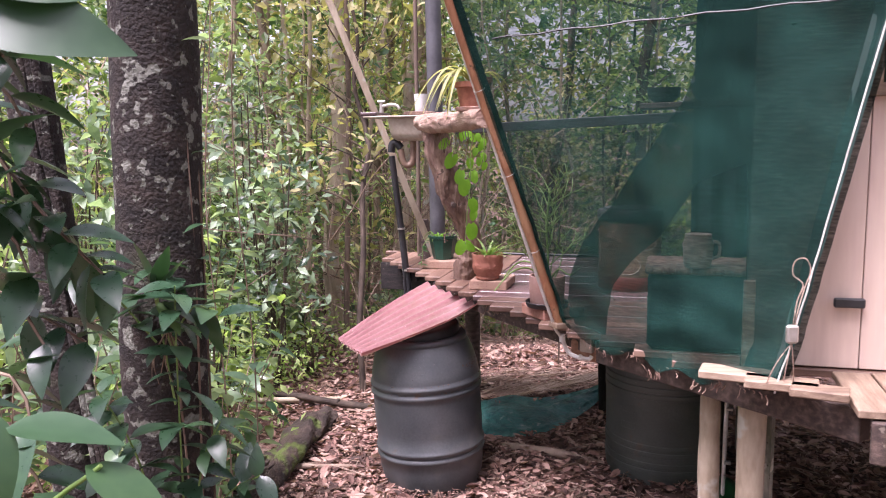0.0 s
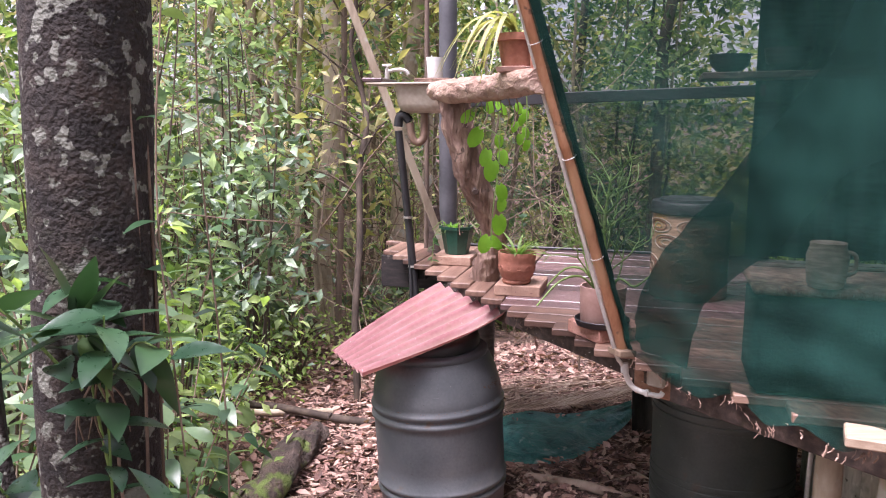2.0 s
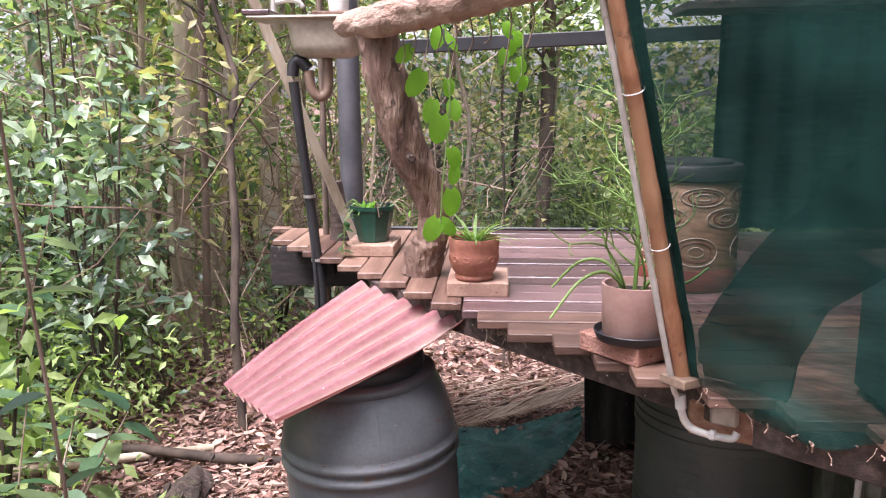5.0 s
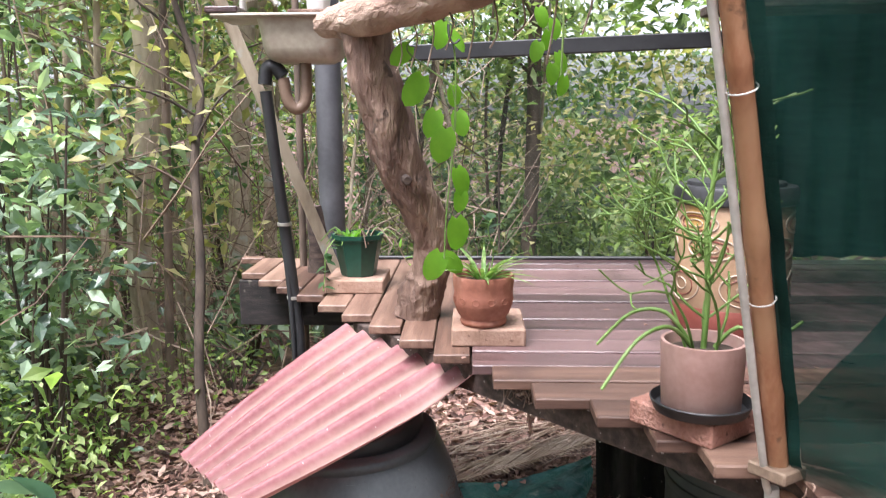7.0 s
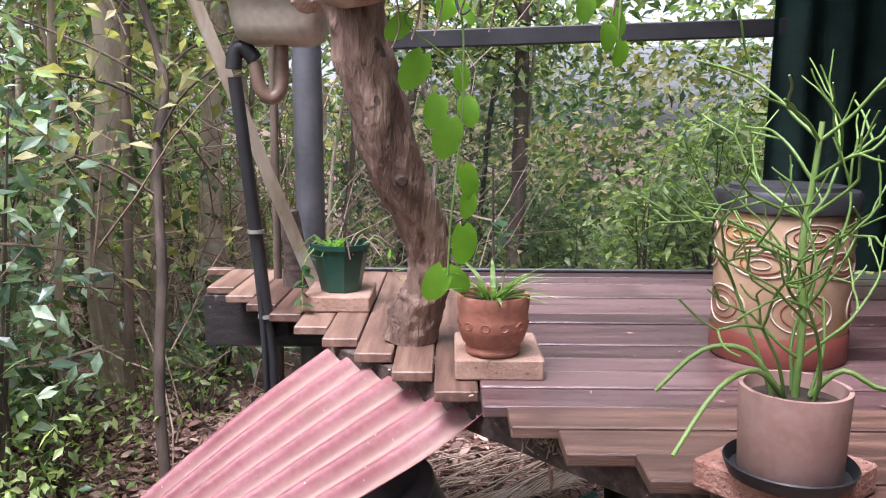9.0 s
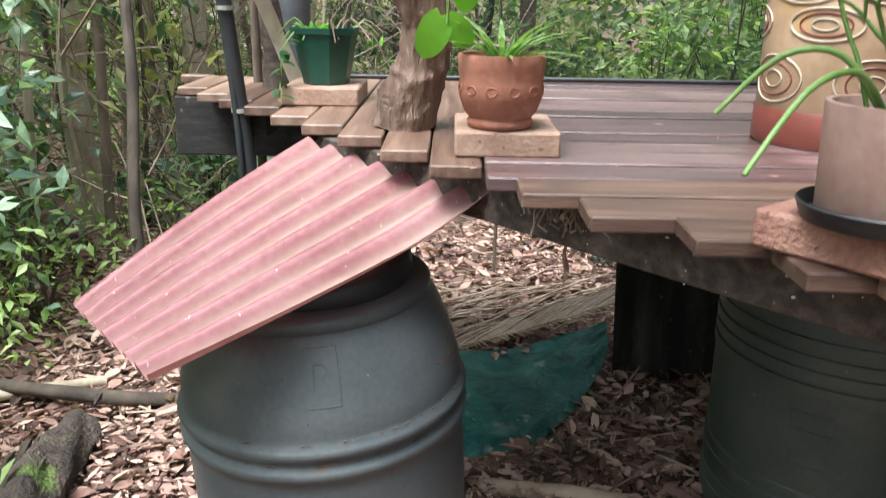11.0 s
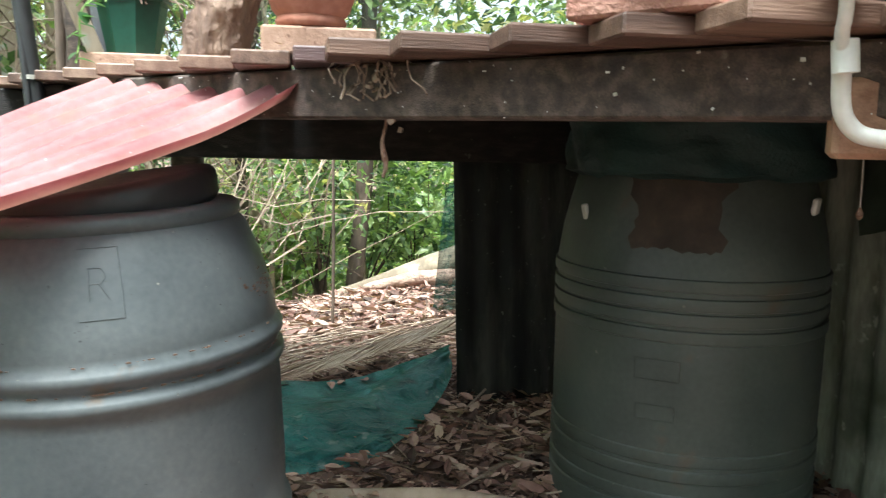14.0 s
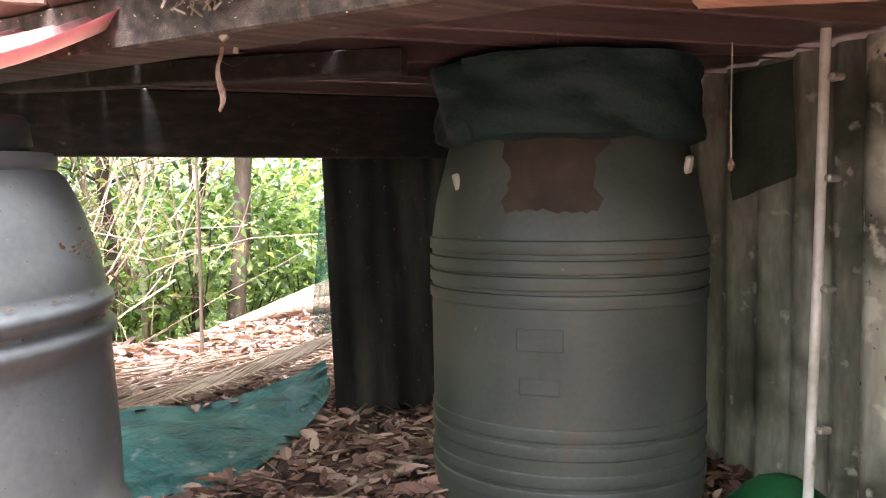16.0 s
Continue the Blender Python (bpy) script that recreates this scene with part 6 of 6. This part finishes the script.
def forest_tree(x, y, h, r, bark, leaf, n_limbs, per, leaf_len, lean=(0, 0), label="", crown_from=0.35, spread=0.22):
    """A thin forest tree: a crooked trunk, limbs and leaf clumps on them."""
    g = ground_z(x, y) - 0.1
    tr = thing("forest_tree", label, "tree", "forest trees", at=(x, y, g))
    pts = [Vector((0, 0, 0))]
    for k in range(1, 7):
        f = k / 6
        pts.append(Vector((lean[0] * f + rng.gauss(0, 0.05), lean[1] * f + rng.gauss(0, 0.05), h * f)))
    path = smooth_path(pts, 24)
    bm = bmesh.new()
    tube(bm, path, [r, r * 0.85, r * 0.45], 9, 0.15)
    V, F = [], []
    for k in range(n_limbs - 3):
        f = rng.uniform(crown_from, 0.8)
        b = path[int(f * 24)]
        d = rand_dir(rng)
        d.z = abs(d.z) * 0.5 + 0.1
        l = rng.uniform(0.4, 1.1)
        tip = b + d * l
        tube(bm, [b, (b + tip) / 2 + rand_dir(rng) * 0.06, tip], [r * 0.28, r * 0.12], 5)
        clump_leaves(V, F, tip, per, spread, leaf_len, leaf_len * 0.45)
        clump_leaves(V, F, (b + tip) / 2, per // 2, spread, leaf_len, leaf_len * 0.45)
    part("trunk", bm, bark, tr)
    raw("crown", V, F, leaf, tr)
    return tr


PALE = "pale slender forest tree with sparse leaves"
# the marked trunks in the thicket
forest_tree(-1.0, 7.3, 5.5, 0.078, M_BARK2, M_LEAFY, 12, 60, 0.10, (0.12, 0.2), PALE, 0.45)
forest_tree(-1.45, 7.9, 5.5, 0.05, M_BARK2, M_LEAFY, 12, 60, 0.10, (-0.5, 0.1), PALE, 0.4)
forest_tree(-0.52, 8.2, 5.5, 0.08, M_BARK2, M_LEAF, 12, 60, 0.11, (0.5, 0.2), PALE, 0.5)
forest_tree(-0.25, 9.0, 6.0, 0.06, M_BARK2, M_LEAFY, 12, 60, 0.11, (0.1, 0.2), PALE, 0.4)
forest_tree(-1.9, 8.6, 6.0, 0.055, M_BARK2, M_LEAF, 12, 60, 0.11, (0.2, 0.2), PALE, 0.4)
forest_tree(-0.85, 9.6, 6.0, 0.05, M_BARK2, M_LEAFY, 12, 60, 0.11, (0.3, -0.2), PALE, 0.4)
forest_tree(2.05, 9.3, 6.0, 0.075, M_BARK3, M_LEAF, 14, 70, 0.11, (0.35, 0.3), "dark leaning forest tree behind the deck", 0.4)
forest_tree(1.2, 10.2, 6.0, 0.06, M_BARK3, M_LEAFD, 14, 70, 0.11, (0.5, 0.1), "dark leaning forest tree behind the deck", 0.3)
sap = thing("crooked_sapling", "thin dark crooked sapling with bare twigs", "sapling")
bm = bmesh.new()
stem = smooth_path([(-0.575, 5.50, -0.05), (-0.60, 5.62, 0.45), (-0.585, 5.80, 0.9), (-0.60, 6.0, 1.35), (-0.57, 6.2, 1.62), (-0.607, 6.336, 1.81), (-0.69, 6.40, 2.15), (-0.66, 6.45, 2.5), (-0.8, 6.5, 3.2)], 40)
tube(bm, stem, [0.023, 0.019, 0.012], 8, 0.2)
for k, d in ((18, (-0.6, -0.1, 0.25)), (20, (-0.9, 0.0, 0.45)), (22, (0.5, 0.1, 0.35)), (26, (-0.7, 0.0, 0.55)), (30, (0.4, 0.1, 0.5)), (16, (0.35, 0.0, 0.5)), (13, (-0.5, -0.2, 0.3))):
    d = Vector(d)
    b = stem[k]
    part("twig", tubed(smooth_path([b, b + d * 0.3 + Vector((0, 0, 0.03)), b + d * 0.7 + Vector((0.03, 0, -0.02)), b + d], 8), [0.008, 0.003], 5), M_BARK3, sap)
part("trunk", bm, M_BARK3, sap)
V, F = [], []
for k in range(24, 41, 2):
    clump_leaves(V, F, stem[k] + Vector((rng.gauss(0, 0.25), rng.gauss(0, 0.2), rng.gauss(0, 0.1))), 14, 0.14, 0.07, 0.03)
raw("crown", V, F, M_LEAF, sap)

for k in range(18):
    a = rng.uniform(-14, 3)
    r = rng.uniform(6.2, 9.5)
    forest_tree(r * math.sin(radians(a)), 0.5 + r * math.cos(radians(a)), rng.uniform(4, 6), rng.uniform(0.010, 0.028), M_BARK2, rng.choice((M_LEAFY, M_LEAF)), 10, 26, 0.085, (rng.gauss(0, 0.3), rng.gauss(0, 0.3)), "thin pale stem in the thicket", rng.uniform(0.3, 0.6))
bent = tagged(part("bent_stem", tubed([(1.84, 10.45, ground_z(1.84, 10.45) - 0.1), (1.80, 10.4, -0.35), (1.45, 10.3, 0.05), (1.15, 10.2, 0.6), (0.9, 10.2, 1.5)], [0.035, 0.03, 0.02], 8, 0.15, 20), M_BARK2), "pale bent sapling stem on the slope", "sapling")
for k in range(24):
    a = rng.uniform(-44, 42)
    r = rng.uniform(5.5, 11)
    if -3 < a < 22 and r < 7.5:
        r += 3
    x, y = r * math.sin(radians(a)), 1.0 + r * math.cos(radians(a))
    thin_r = rng.uniform(0.014, 0.034)
    dark = rng.random() < 0.5
    forest_tree(x, y, rng.uniform(4, 6.5), thin_r, M_BARK3 if dark else M_BARK2, rng.choice((M_LEAF, M_LEAFY, M_LEAFD, M_LEAF)), 12, 42, rng.uniform(0.09, 0.13), (rng.gauss(0, 0.4), rng.gauss(0, 0.4)), "dark thin forest tree with green leaves" if dark else PALE, rng.uniform(0.1, 0.5))


def bush(x, y, h, w, leaf, per, leaf_len, label):
    g = ground_z(x, y)
    b = thing("forest_bush", label, "bush", "forest bushes", at=(x, y, g))
    V, F = [], []
    for k in range(9):
        a = rng.uniform(0, 6.28)
        tip = Vector((math.cos(a) * w * rng.random(), math.sin(a) * w * rng.random(), h * rng.uniform(0.3, 1.0)))
        part("stem", tubed(smooth_path([(0, 0, -0.05), tip * 0.5 + Vector((rng.gauss(0, 0.05), rng.gauss(0, 0.05), 0.05)), tip], 6), [0.011, 0.004], 5), M_BARK3, b)
        clump_leaves(V, F, tip, per, 0.17, leaf_len, leaf_len * 0.46)
        clump_leaves(V, F, tip * 0.6, per // 2, 0.17, leaf_len, leaf_len * 0.46)
    raw("foliage", V, F, leaf, b)


# Both ramps run wide per leaf, so colour carries sky glints and dark gaps.
M_LEAFM2 = surface("glossy_glint_toned_leaf", [(0.12, (0.05, 0.09, 0.058)), (0.5, (0.18, 0.26, 0.165)), (0.88, (0.4, 0.5, 0.36))], 1.5, 30, 0.31, bump=0, island=0.9, translucent=0.4, spec=0.65, rough_var=0.08)
M_LEAFB2 = surface("lime_leaf", [(0.12, (0.08, 0.14, 0.04)), (0.5, (0.22, 0.32, 0.095)), (0.88, (0.46, 0.54, 0.25))], 1.5, 30, 0.45, bump=0, island=0.7, translucent=0.5)
DG, LG = "dense bush with dark glossy leaves", "leafy bush with light green leaves"
for x, y, h, w, lf in ((-1.9, 4.9, 1.5, 0.5, 0), (-2.5, 5.6, 1.9, 0.6, 0), (-1.6, 5.9, 0.8, 0.4, 1), (-2.2, 6.6, 2.2, 0.6, 0), (-3.2, 4.9, 2.0, 0.7, 1), (-3.0, 6.6, 2.4, 0.7, 1), (-1.5, 6.6, 0.5, 0.3, 0),
                       (-2.3, 7.6, 1.6, 0.6, 1), (-2.6, 4.4, 1.6, 0.5, 1), (-3.9, 5.8, 2.4, 0.8, 0), (-2.4, 8.0, 2.4, 0.7, 0), (-2.0, 4.2, 1.1, 0.4, 0), (-4.3, 7.3, 2.6, 0.9, 1), (-0.4, 7.7, 0.7, 0.4, 0),
                       (-2.1, 5.9, 2.9, 0.6, 0), (-2.9, 5.2, 2.8, 0.7, 1)):
    bush(x, y, h, w, (M_LEAFB2 if x < -2.2 else M_LEAF) if lf else M_LEAFM2, 23, 0.10 if lf else 0.135, LG if lf else DG)
for k in range(26):
    a = rng.uniform(-40, 44)
    r = rng.uniform(7.5, 11)
    x, y = r * math.sin(radians(a)), 1.5 + r * math.cos(radians(a))
    bush(x, y, rng.uniform(0.8, 2.4), rng.uniform(0.5, 0.9), rng.choice((M_LEAF, M_LEAFB2, M_LEAFY, M_LEAF)), 46, rng.uniform(0.10, 0.15), LG)


# Out-of-view trees and bushes, added to fill in and cut low-angle light.
for k in range(16):
    a = rng.uniform(100, 262)
    r = rng.uniform(3.2, 8)
    x, y = r * math.sin(radians(a)), 1.0 + r * math.cos(radians(a))
    forest_tree(x, y, rng.uniform(4, 6.5), rng.uniform(0.03, 0.09), M_BARK3 if k % 2 else M_BARK2, (M_LEAF, M_LEAFD, M_LEAFY)[k % 3], 14, 40, 0.12, (rng.gauss(0, 0.4), rng.gauss(0, 0.4)), "unseen forest tree added behind the clearing to cut low light", 0.3)
    a += 11
    r += 1.5
    bush(r * math.sin(radians(a)), 1.0 + r * math.cos(radians(a)), rng.uniform(0.8, 2.2), 0.7, M_LEAF, 34, 0.13, LG)


def far_leaves(name, mat, count, r0, r1, zlo, zhi, spread, per, length, label, a0=-78, a1=78):
    V, F = [], []
    for k in range(count):
        a = rng.uniform(a0, a1)
        r = rng.uniform(r0, r1)
        x, y = r * math.sin(radians(a)), 2 + r * math.cos(radians(a))
        h = rng.uniform(zlo, zhi)
        if 1.5 < a < 50 and h > 0:
            h *= 0.92
            if h > 2.2 and rng.random() < 0.12:
                continue
        clump_leaves(V, F, Vector((x, y, ground_z(x, y) + h)), per, spread, length, length * 0.48)
    ob = raw(name, V, F, mat)
    return tagged(ob, label, "foliage", kind="stuff")


far_leaves("far_foliage", M_LEAF, 330, 11, 16, 0.0, 5.0, 0.5, 85, 0.19, "dense green rainforest foliage in the distance")
far_leaves("far_foliage", M_LEAFD, 200, 11, 17, 0.0, 5.5, 0.5, 80, 0.19, "dark green rainforest foliage in the distance")
far_leaves("far_foliage", M_LEAFY, 200, 10, 15, 0.0, 5.5, 0.5, 80, 0.15, "yellow-green forest foliage in the distance")
far_leaves("undergrowth", M_LEAF, 260, 7.5, 14, 0.05, 1.0, 0.4, 46, 0.13, "low green undergrowth on the forest slope", -12, 46)
far_leaves("wood_edge", M_LEAF, 760, 17, 24, -1.5, 10.5, 0.8, 70, 0.38, "wall of distant green woods")
far_leaves("woods_behind", M_LEAFD, 110, 8, 15, 0.0, 7.0, 0.9, 50, 0.34, "green woods around the clearing", 95, 265)
far_leaves("high_canopy", M_LEAFD, 18, 4, 13, 5.5, 8.5, 0.6, 70, 0.22, "leaf canopy high overhead", -180, 180)

V, F = [], []
V2, F2 = [], []
for k in range(150):
    x, y = rng.uniform(-4.5, -1.2), rng.uniform(4.2, 9.0)
    if x > -1.0 - 0.25 * (y - 4.2) + 0.0 and y < 5.2:
        x -= 0.8
    c = Vector((x, y, ground_z(x, y) + rng.uniform(0.08, 0.75)))
    clump_leaves(V if k % 2 else V2, F if k % 2 else F2, c, 34, 0.16, 0.095, 0.042)
tagged(raw("ground_plants", V, F, M_LEAF), "low light-green ground plants in the thicket", "plants", kind="stuff")
tagged(raw("ground_plants", V2, F2, M_LEAFM2), "low dark glossy ground plants in the thicket", "plants", kind="stuff")

V, F = [], []
for k in range(60):
    x, y = rng.uniform(-2.4, -1.0), rng.uniform(3.7, 5.9)
    clump_leaves(V, F, Vector((x, y, ground_z(x, y) + rng.uniform(0.06, 0.3))), 30, 0.09, 0.06, 0.024)
tagged(raw("fern_patch", V, F, M_LEAFB2), "low light-green ferny seedlings on the forest floor", "plants", kind="stuff")

tv, tf = [], []
for k in range(1100):
    x, y = rng.uniform(-3.2, 1.2), rng.uniform(5.8, 10.0)
    if x > -0.5 and y < 6.6:
        y += 1.5
    c = Vector((x, y, ground_z(x, y) + abs(rng.gauss(0, 1.1))))
    d = Vector((rng.gauss(0, 0.6), rng.gauss(0, 0.6), rng.gauss(0.5, 0.6))).normalized()
    l = rng.uniform(0.35, 1.5)
    r = rng.uniform(0.0025, 0.007)
    q = [c]
    for j in range(4):
        d = (d + Vector((rng.gauss(0, 0.2), rng.gauss(0, 0.2), rng.gauss(0, 0.15)))).normalized()
        q.append(q[-1] + d * l / 4)
    for j, p in enumerate(q):
        rr = r * (1 - 0.16 * j)
        s = d.orthogonal().normalized()
        o = d.cross(s)
        b = len(tv)
        tv += [p + s * rr, p + (o * 0.87 - s * 0.5) * rr, p + (-o * 0.87 - s * 0.5) * rr]
        if j:
            tf += [(b - 3 + e, b - 3 + (e + 1) % 3, b + (e + 1) % 3, b + e) for e in range(3)]
tagged(raw("twig_thicket", tv, tf, M_TWIG), "tangle of thin brown stems in the thicket", "thicket", kind="stuff")

# ---- leaf litter and twigs ----
def litter_leaf(V, F, p, d, n, length, width):
    """A dry curled leaf with a rounded outline and a raised rim."""
    d = d.normalized()
    s = d.cross(n).normalized()
    up = s.cross(d)
    curl = rng.uniform(-0.1, 0.5) * width
    i = len(V)
    V.append(p + d * length * 0.5)
    for a, b, c in ((0.0, 0.0, 0.3), (0.22, 0.40, 0.8), (0.55, 0.5, 1.0), (0.85, 0.24, 0.9), (1.0, 0.0, 0.5), (0.8, -0.28, 0.9), (0.5, -0.5, 1.0), (0.2, -0.36, 0.8)):
        V.append(p + d * length * a + s * width * b + up * curl * c)
    F.extend((i, i + 1 + k, i + 1 + (k + 1) % 8) for k in range(8))


V, F = [], []
for k in range(112000):
    if k < 84000:
        x, y = rng.uniform(-2.6, 2.6), rng.uniform(3.2, 7.4)
    else:
        x, y = rng.uniform(-6, 5), rng.uniform(-6, 12)
    if on_cloth(x, y) and rng.random() < 0.985:
        continue
    z = ground_z(x, y) + rng.uniform(0.004, 0.03)
    a = rng.uniform(0, 6.28)
    d = Vector((math.cos(a), math.sin(a), rng.gauss(0, 0.25)))
    l = 0.012 + 0.068 * rng.random() ** 2.4
    litter_leaf(V, F, Vector((x, y, z)), d, Vector((rng.gauss(0, 0.45), rng.gauss(0, 0.45), 1)), l, l * rng.uniform(0.28, 0.52))
tagged(raw("leaf_litter", V, F, M_LITTER), "layer of fallen brown and pinkish dry leaves", "leaf litter", kind="stuff")
bm_v, bm_f = [], []
for k in range(1500):
    x, y = rng.uniform(-2.6, 2.6), rng.uniform(3.2, 7.6)
    if on_cloth(x, y):
        continue
    a = rng.uniform(0, 6.28)
    l = rng.uniform(0.06, 0.3)
    r = rng.uniform(0.001, 0.004)
    c = Vector((x, y, ground_z(x, y) + rng.uniform(0.01, 0.035)))
    d = Vector((math.cos(a), math.sin(a), rng.gauss(0, 0.08))) * l / 2
    s = Vector((-math.sin(a), math.cos(a), 0)) * r
    u = Vector((0, 0, r * 1.5))
    i = len(bm_v)
    bm_v += [c - d - s, c - d + s, c - d + u, c + d - s, c + d + s, c + d + u]
    bm_f += [(i, i + 1, i + 4, i + 3), (i + 1, i + 2, i + 5, i + 4), (i + 2, i, i + 3, i + 5)]
tagged(raw("twigs", bm_v, bm_f, M_TWIG), "scatter of thin dry twigs on the forest floor", "twigs", kind="stuff")

# small bits fallen on the deck
V, F = [], []
for k in range(170):
    u, v = rng.uniform(-1.2, 1.0), rng.uniform(3.3, 5.1)
    if u < edge_u(v) + 0.03:
        continue
    p = P(u, v, DZ + 0.004)
    a = rng.uniform(0, 6.28)
    l = rng.uniform(0.004, 0.022)
    litter_leaf(V, F, p, Vector((math.cos(a), math.sin(a), 0.05)), Vector((0, 0, 1)), l, l * rng.uniform(0.3, 0.6))
tagged(raw("deck_litter", V, F, M_LITTER), "bits of dry leaf scattered on the deck boards", "leaf litter", kind="stuff")

# ---- leafy edge of the thicket ----
for x, y, h, w, lf in ((-1.42, 6.3, 2.4, 0.34, 0), (-1.75, 6.8, 2.6, 0.4, 0), (-1.30, 4.2, 1.35, 0.26, 1), (-1.2, 5.6, 1.9, 0.2, 0),
                       (-1.35, 5.3, 0.5, 0.4, 2), (-1.0, 5.9, 0.4, 0.35, 2), (-0.5, 6.7, 0.35, 0.35, 2), (-1.1, 6.3, 0.4, 0.4, 2), (-1.6, 4.3, 0.6, 0.4, 2), (-1.9, 5.6, 0.6, 0.4, 2), (-2.5, 7.2, 3.6, 0.7, 1), (-1.3, 8.4, 3.8, 0.6, 1)):
    bush(x, y, h, w, (M_LEAFM2, M_LEAFB2, M_LEAFB2)[lf], (40, 26, 22)[lf], (0.095, 0.09, 0.05)[lf], (DG, LG, "low pale ferny seedlings on the forest floor")[lf])
for k, (x, y) in enumerate(((-0.95, 3.15), (-1.05, 3.6), (-1.2, 2.9))):
    rr = random.Random(150 + k)
    st = []
    for q in range(5):
        a, h = rr.uniform(0, 6.28), rr.uniform(0.35, 0.85)
        st.append([(x, y, ground_z(x, y) - 0.02), (x + 0.08 * math.cos(a), y + 0.08 * math.sin(a), h * 0.55), (x + 0.2 * math.cos(a), y + 0.2 * math.sin(a), h)])
    leafy_plant("understorey_shrub", "low shrub with wet glossy pointed leaves", st, [OVATE4, OVATE4, OVATE2], 0.05, 0.85, 160 + k, 0.004, M_TWIG)

# a rosette rooted on the lichen tree
rosette = thing("epiphyte", "broad glossy strap-leaved plant rooted on the lichen tree", "plant")
PALELEAF = leaf_mesh("pale_strap_leaf", 0.13, 0.048, M_LEAFG, 0.2, 0.2, rows=8)
DARKLEAF = leaf_mesh("dark_strap_leaf", 0.17, 0.062, M_LEAFM, 0.15, 0.2, rows=8)
root = Vector((-0.80, 2.31, 1.25))
for d, sc, dark in (((-0.15, -0.15, 1.0), 1.0, 1), ((0.25, -0.2, 0.9), 0.95, 1), ((0.5, -0.1, 0.8), 0.8, 1), ((-0.7, -0.3, 0.5), 0.9, 0), ((-0.9, -0.3, 0.15), 0.85, 0), ((0.8, -0.5, 0.1), 0.9, 0),
                    ((0.9, -0.3, -0.3), 1.0, 0), ((-0.9, -0.2, -0.35), 1.1, 1), ((0.6, -0.6, -0.35), 1.1, 0), ((-0.3, -0.8, 0.3), 0.8, 1), ((0.9, 0.1, 0.35), 0.9, 1)):
    put_leaf(DARKLEAF if dark else PALELEAF, rosette, root + Vector(d) * 0.02, d, 0, sc)
part("stem", tubed([root + Vector((0.01, 0.09, -0.16)), root + Vector((0.005, 0.04, -0.08)), root], [0.009, 0.007, 0.005], 7, 0.2, 8), M_STEMG, rosette)
for k in range(7):
    a = 0.9 * k
    part("root", tubed([root + Vector((0.01, 0.05, -0.1)), root + Vector((0.05 * math.cos(a), 0.075, -0.16 - 0.01 * k)), root + Vector((0.06 * math.cos(a + 0.4), 0.09, -0.24 - 0.01 * k))], [0.003, 0.0015], 5, 0, 8), M_TWIG, rosette)
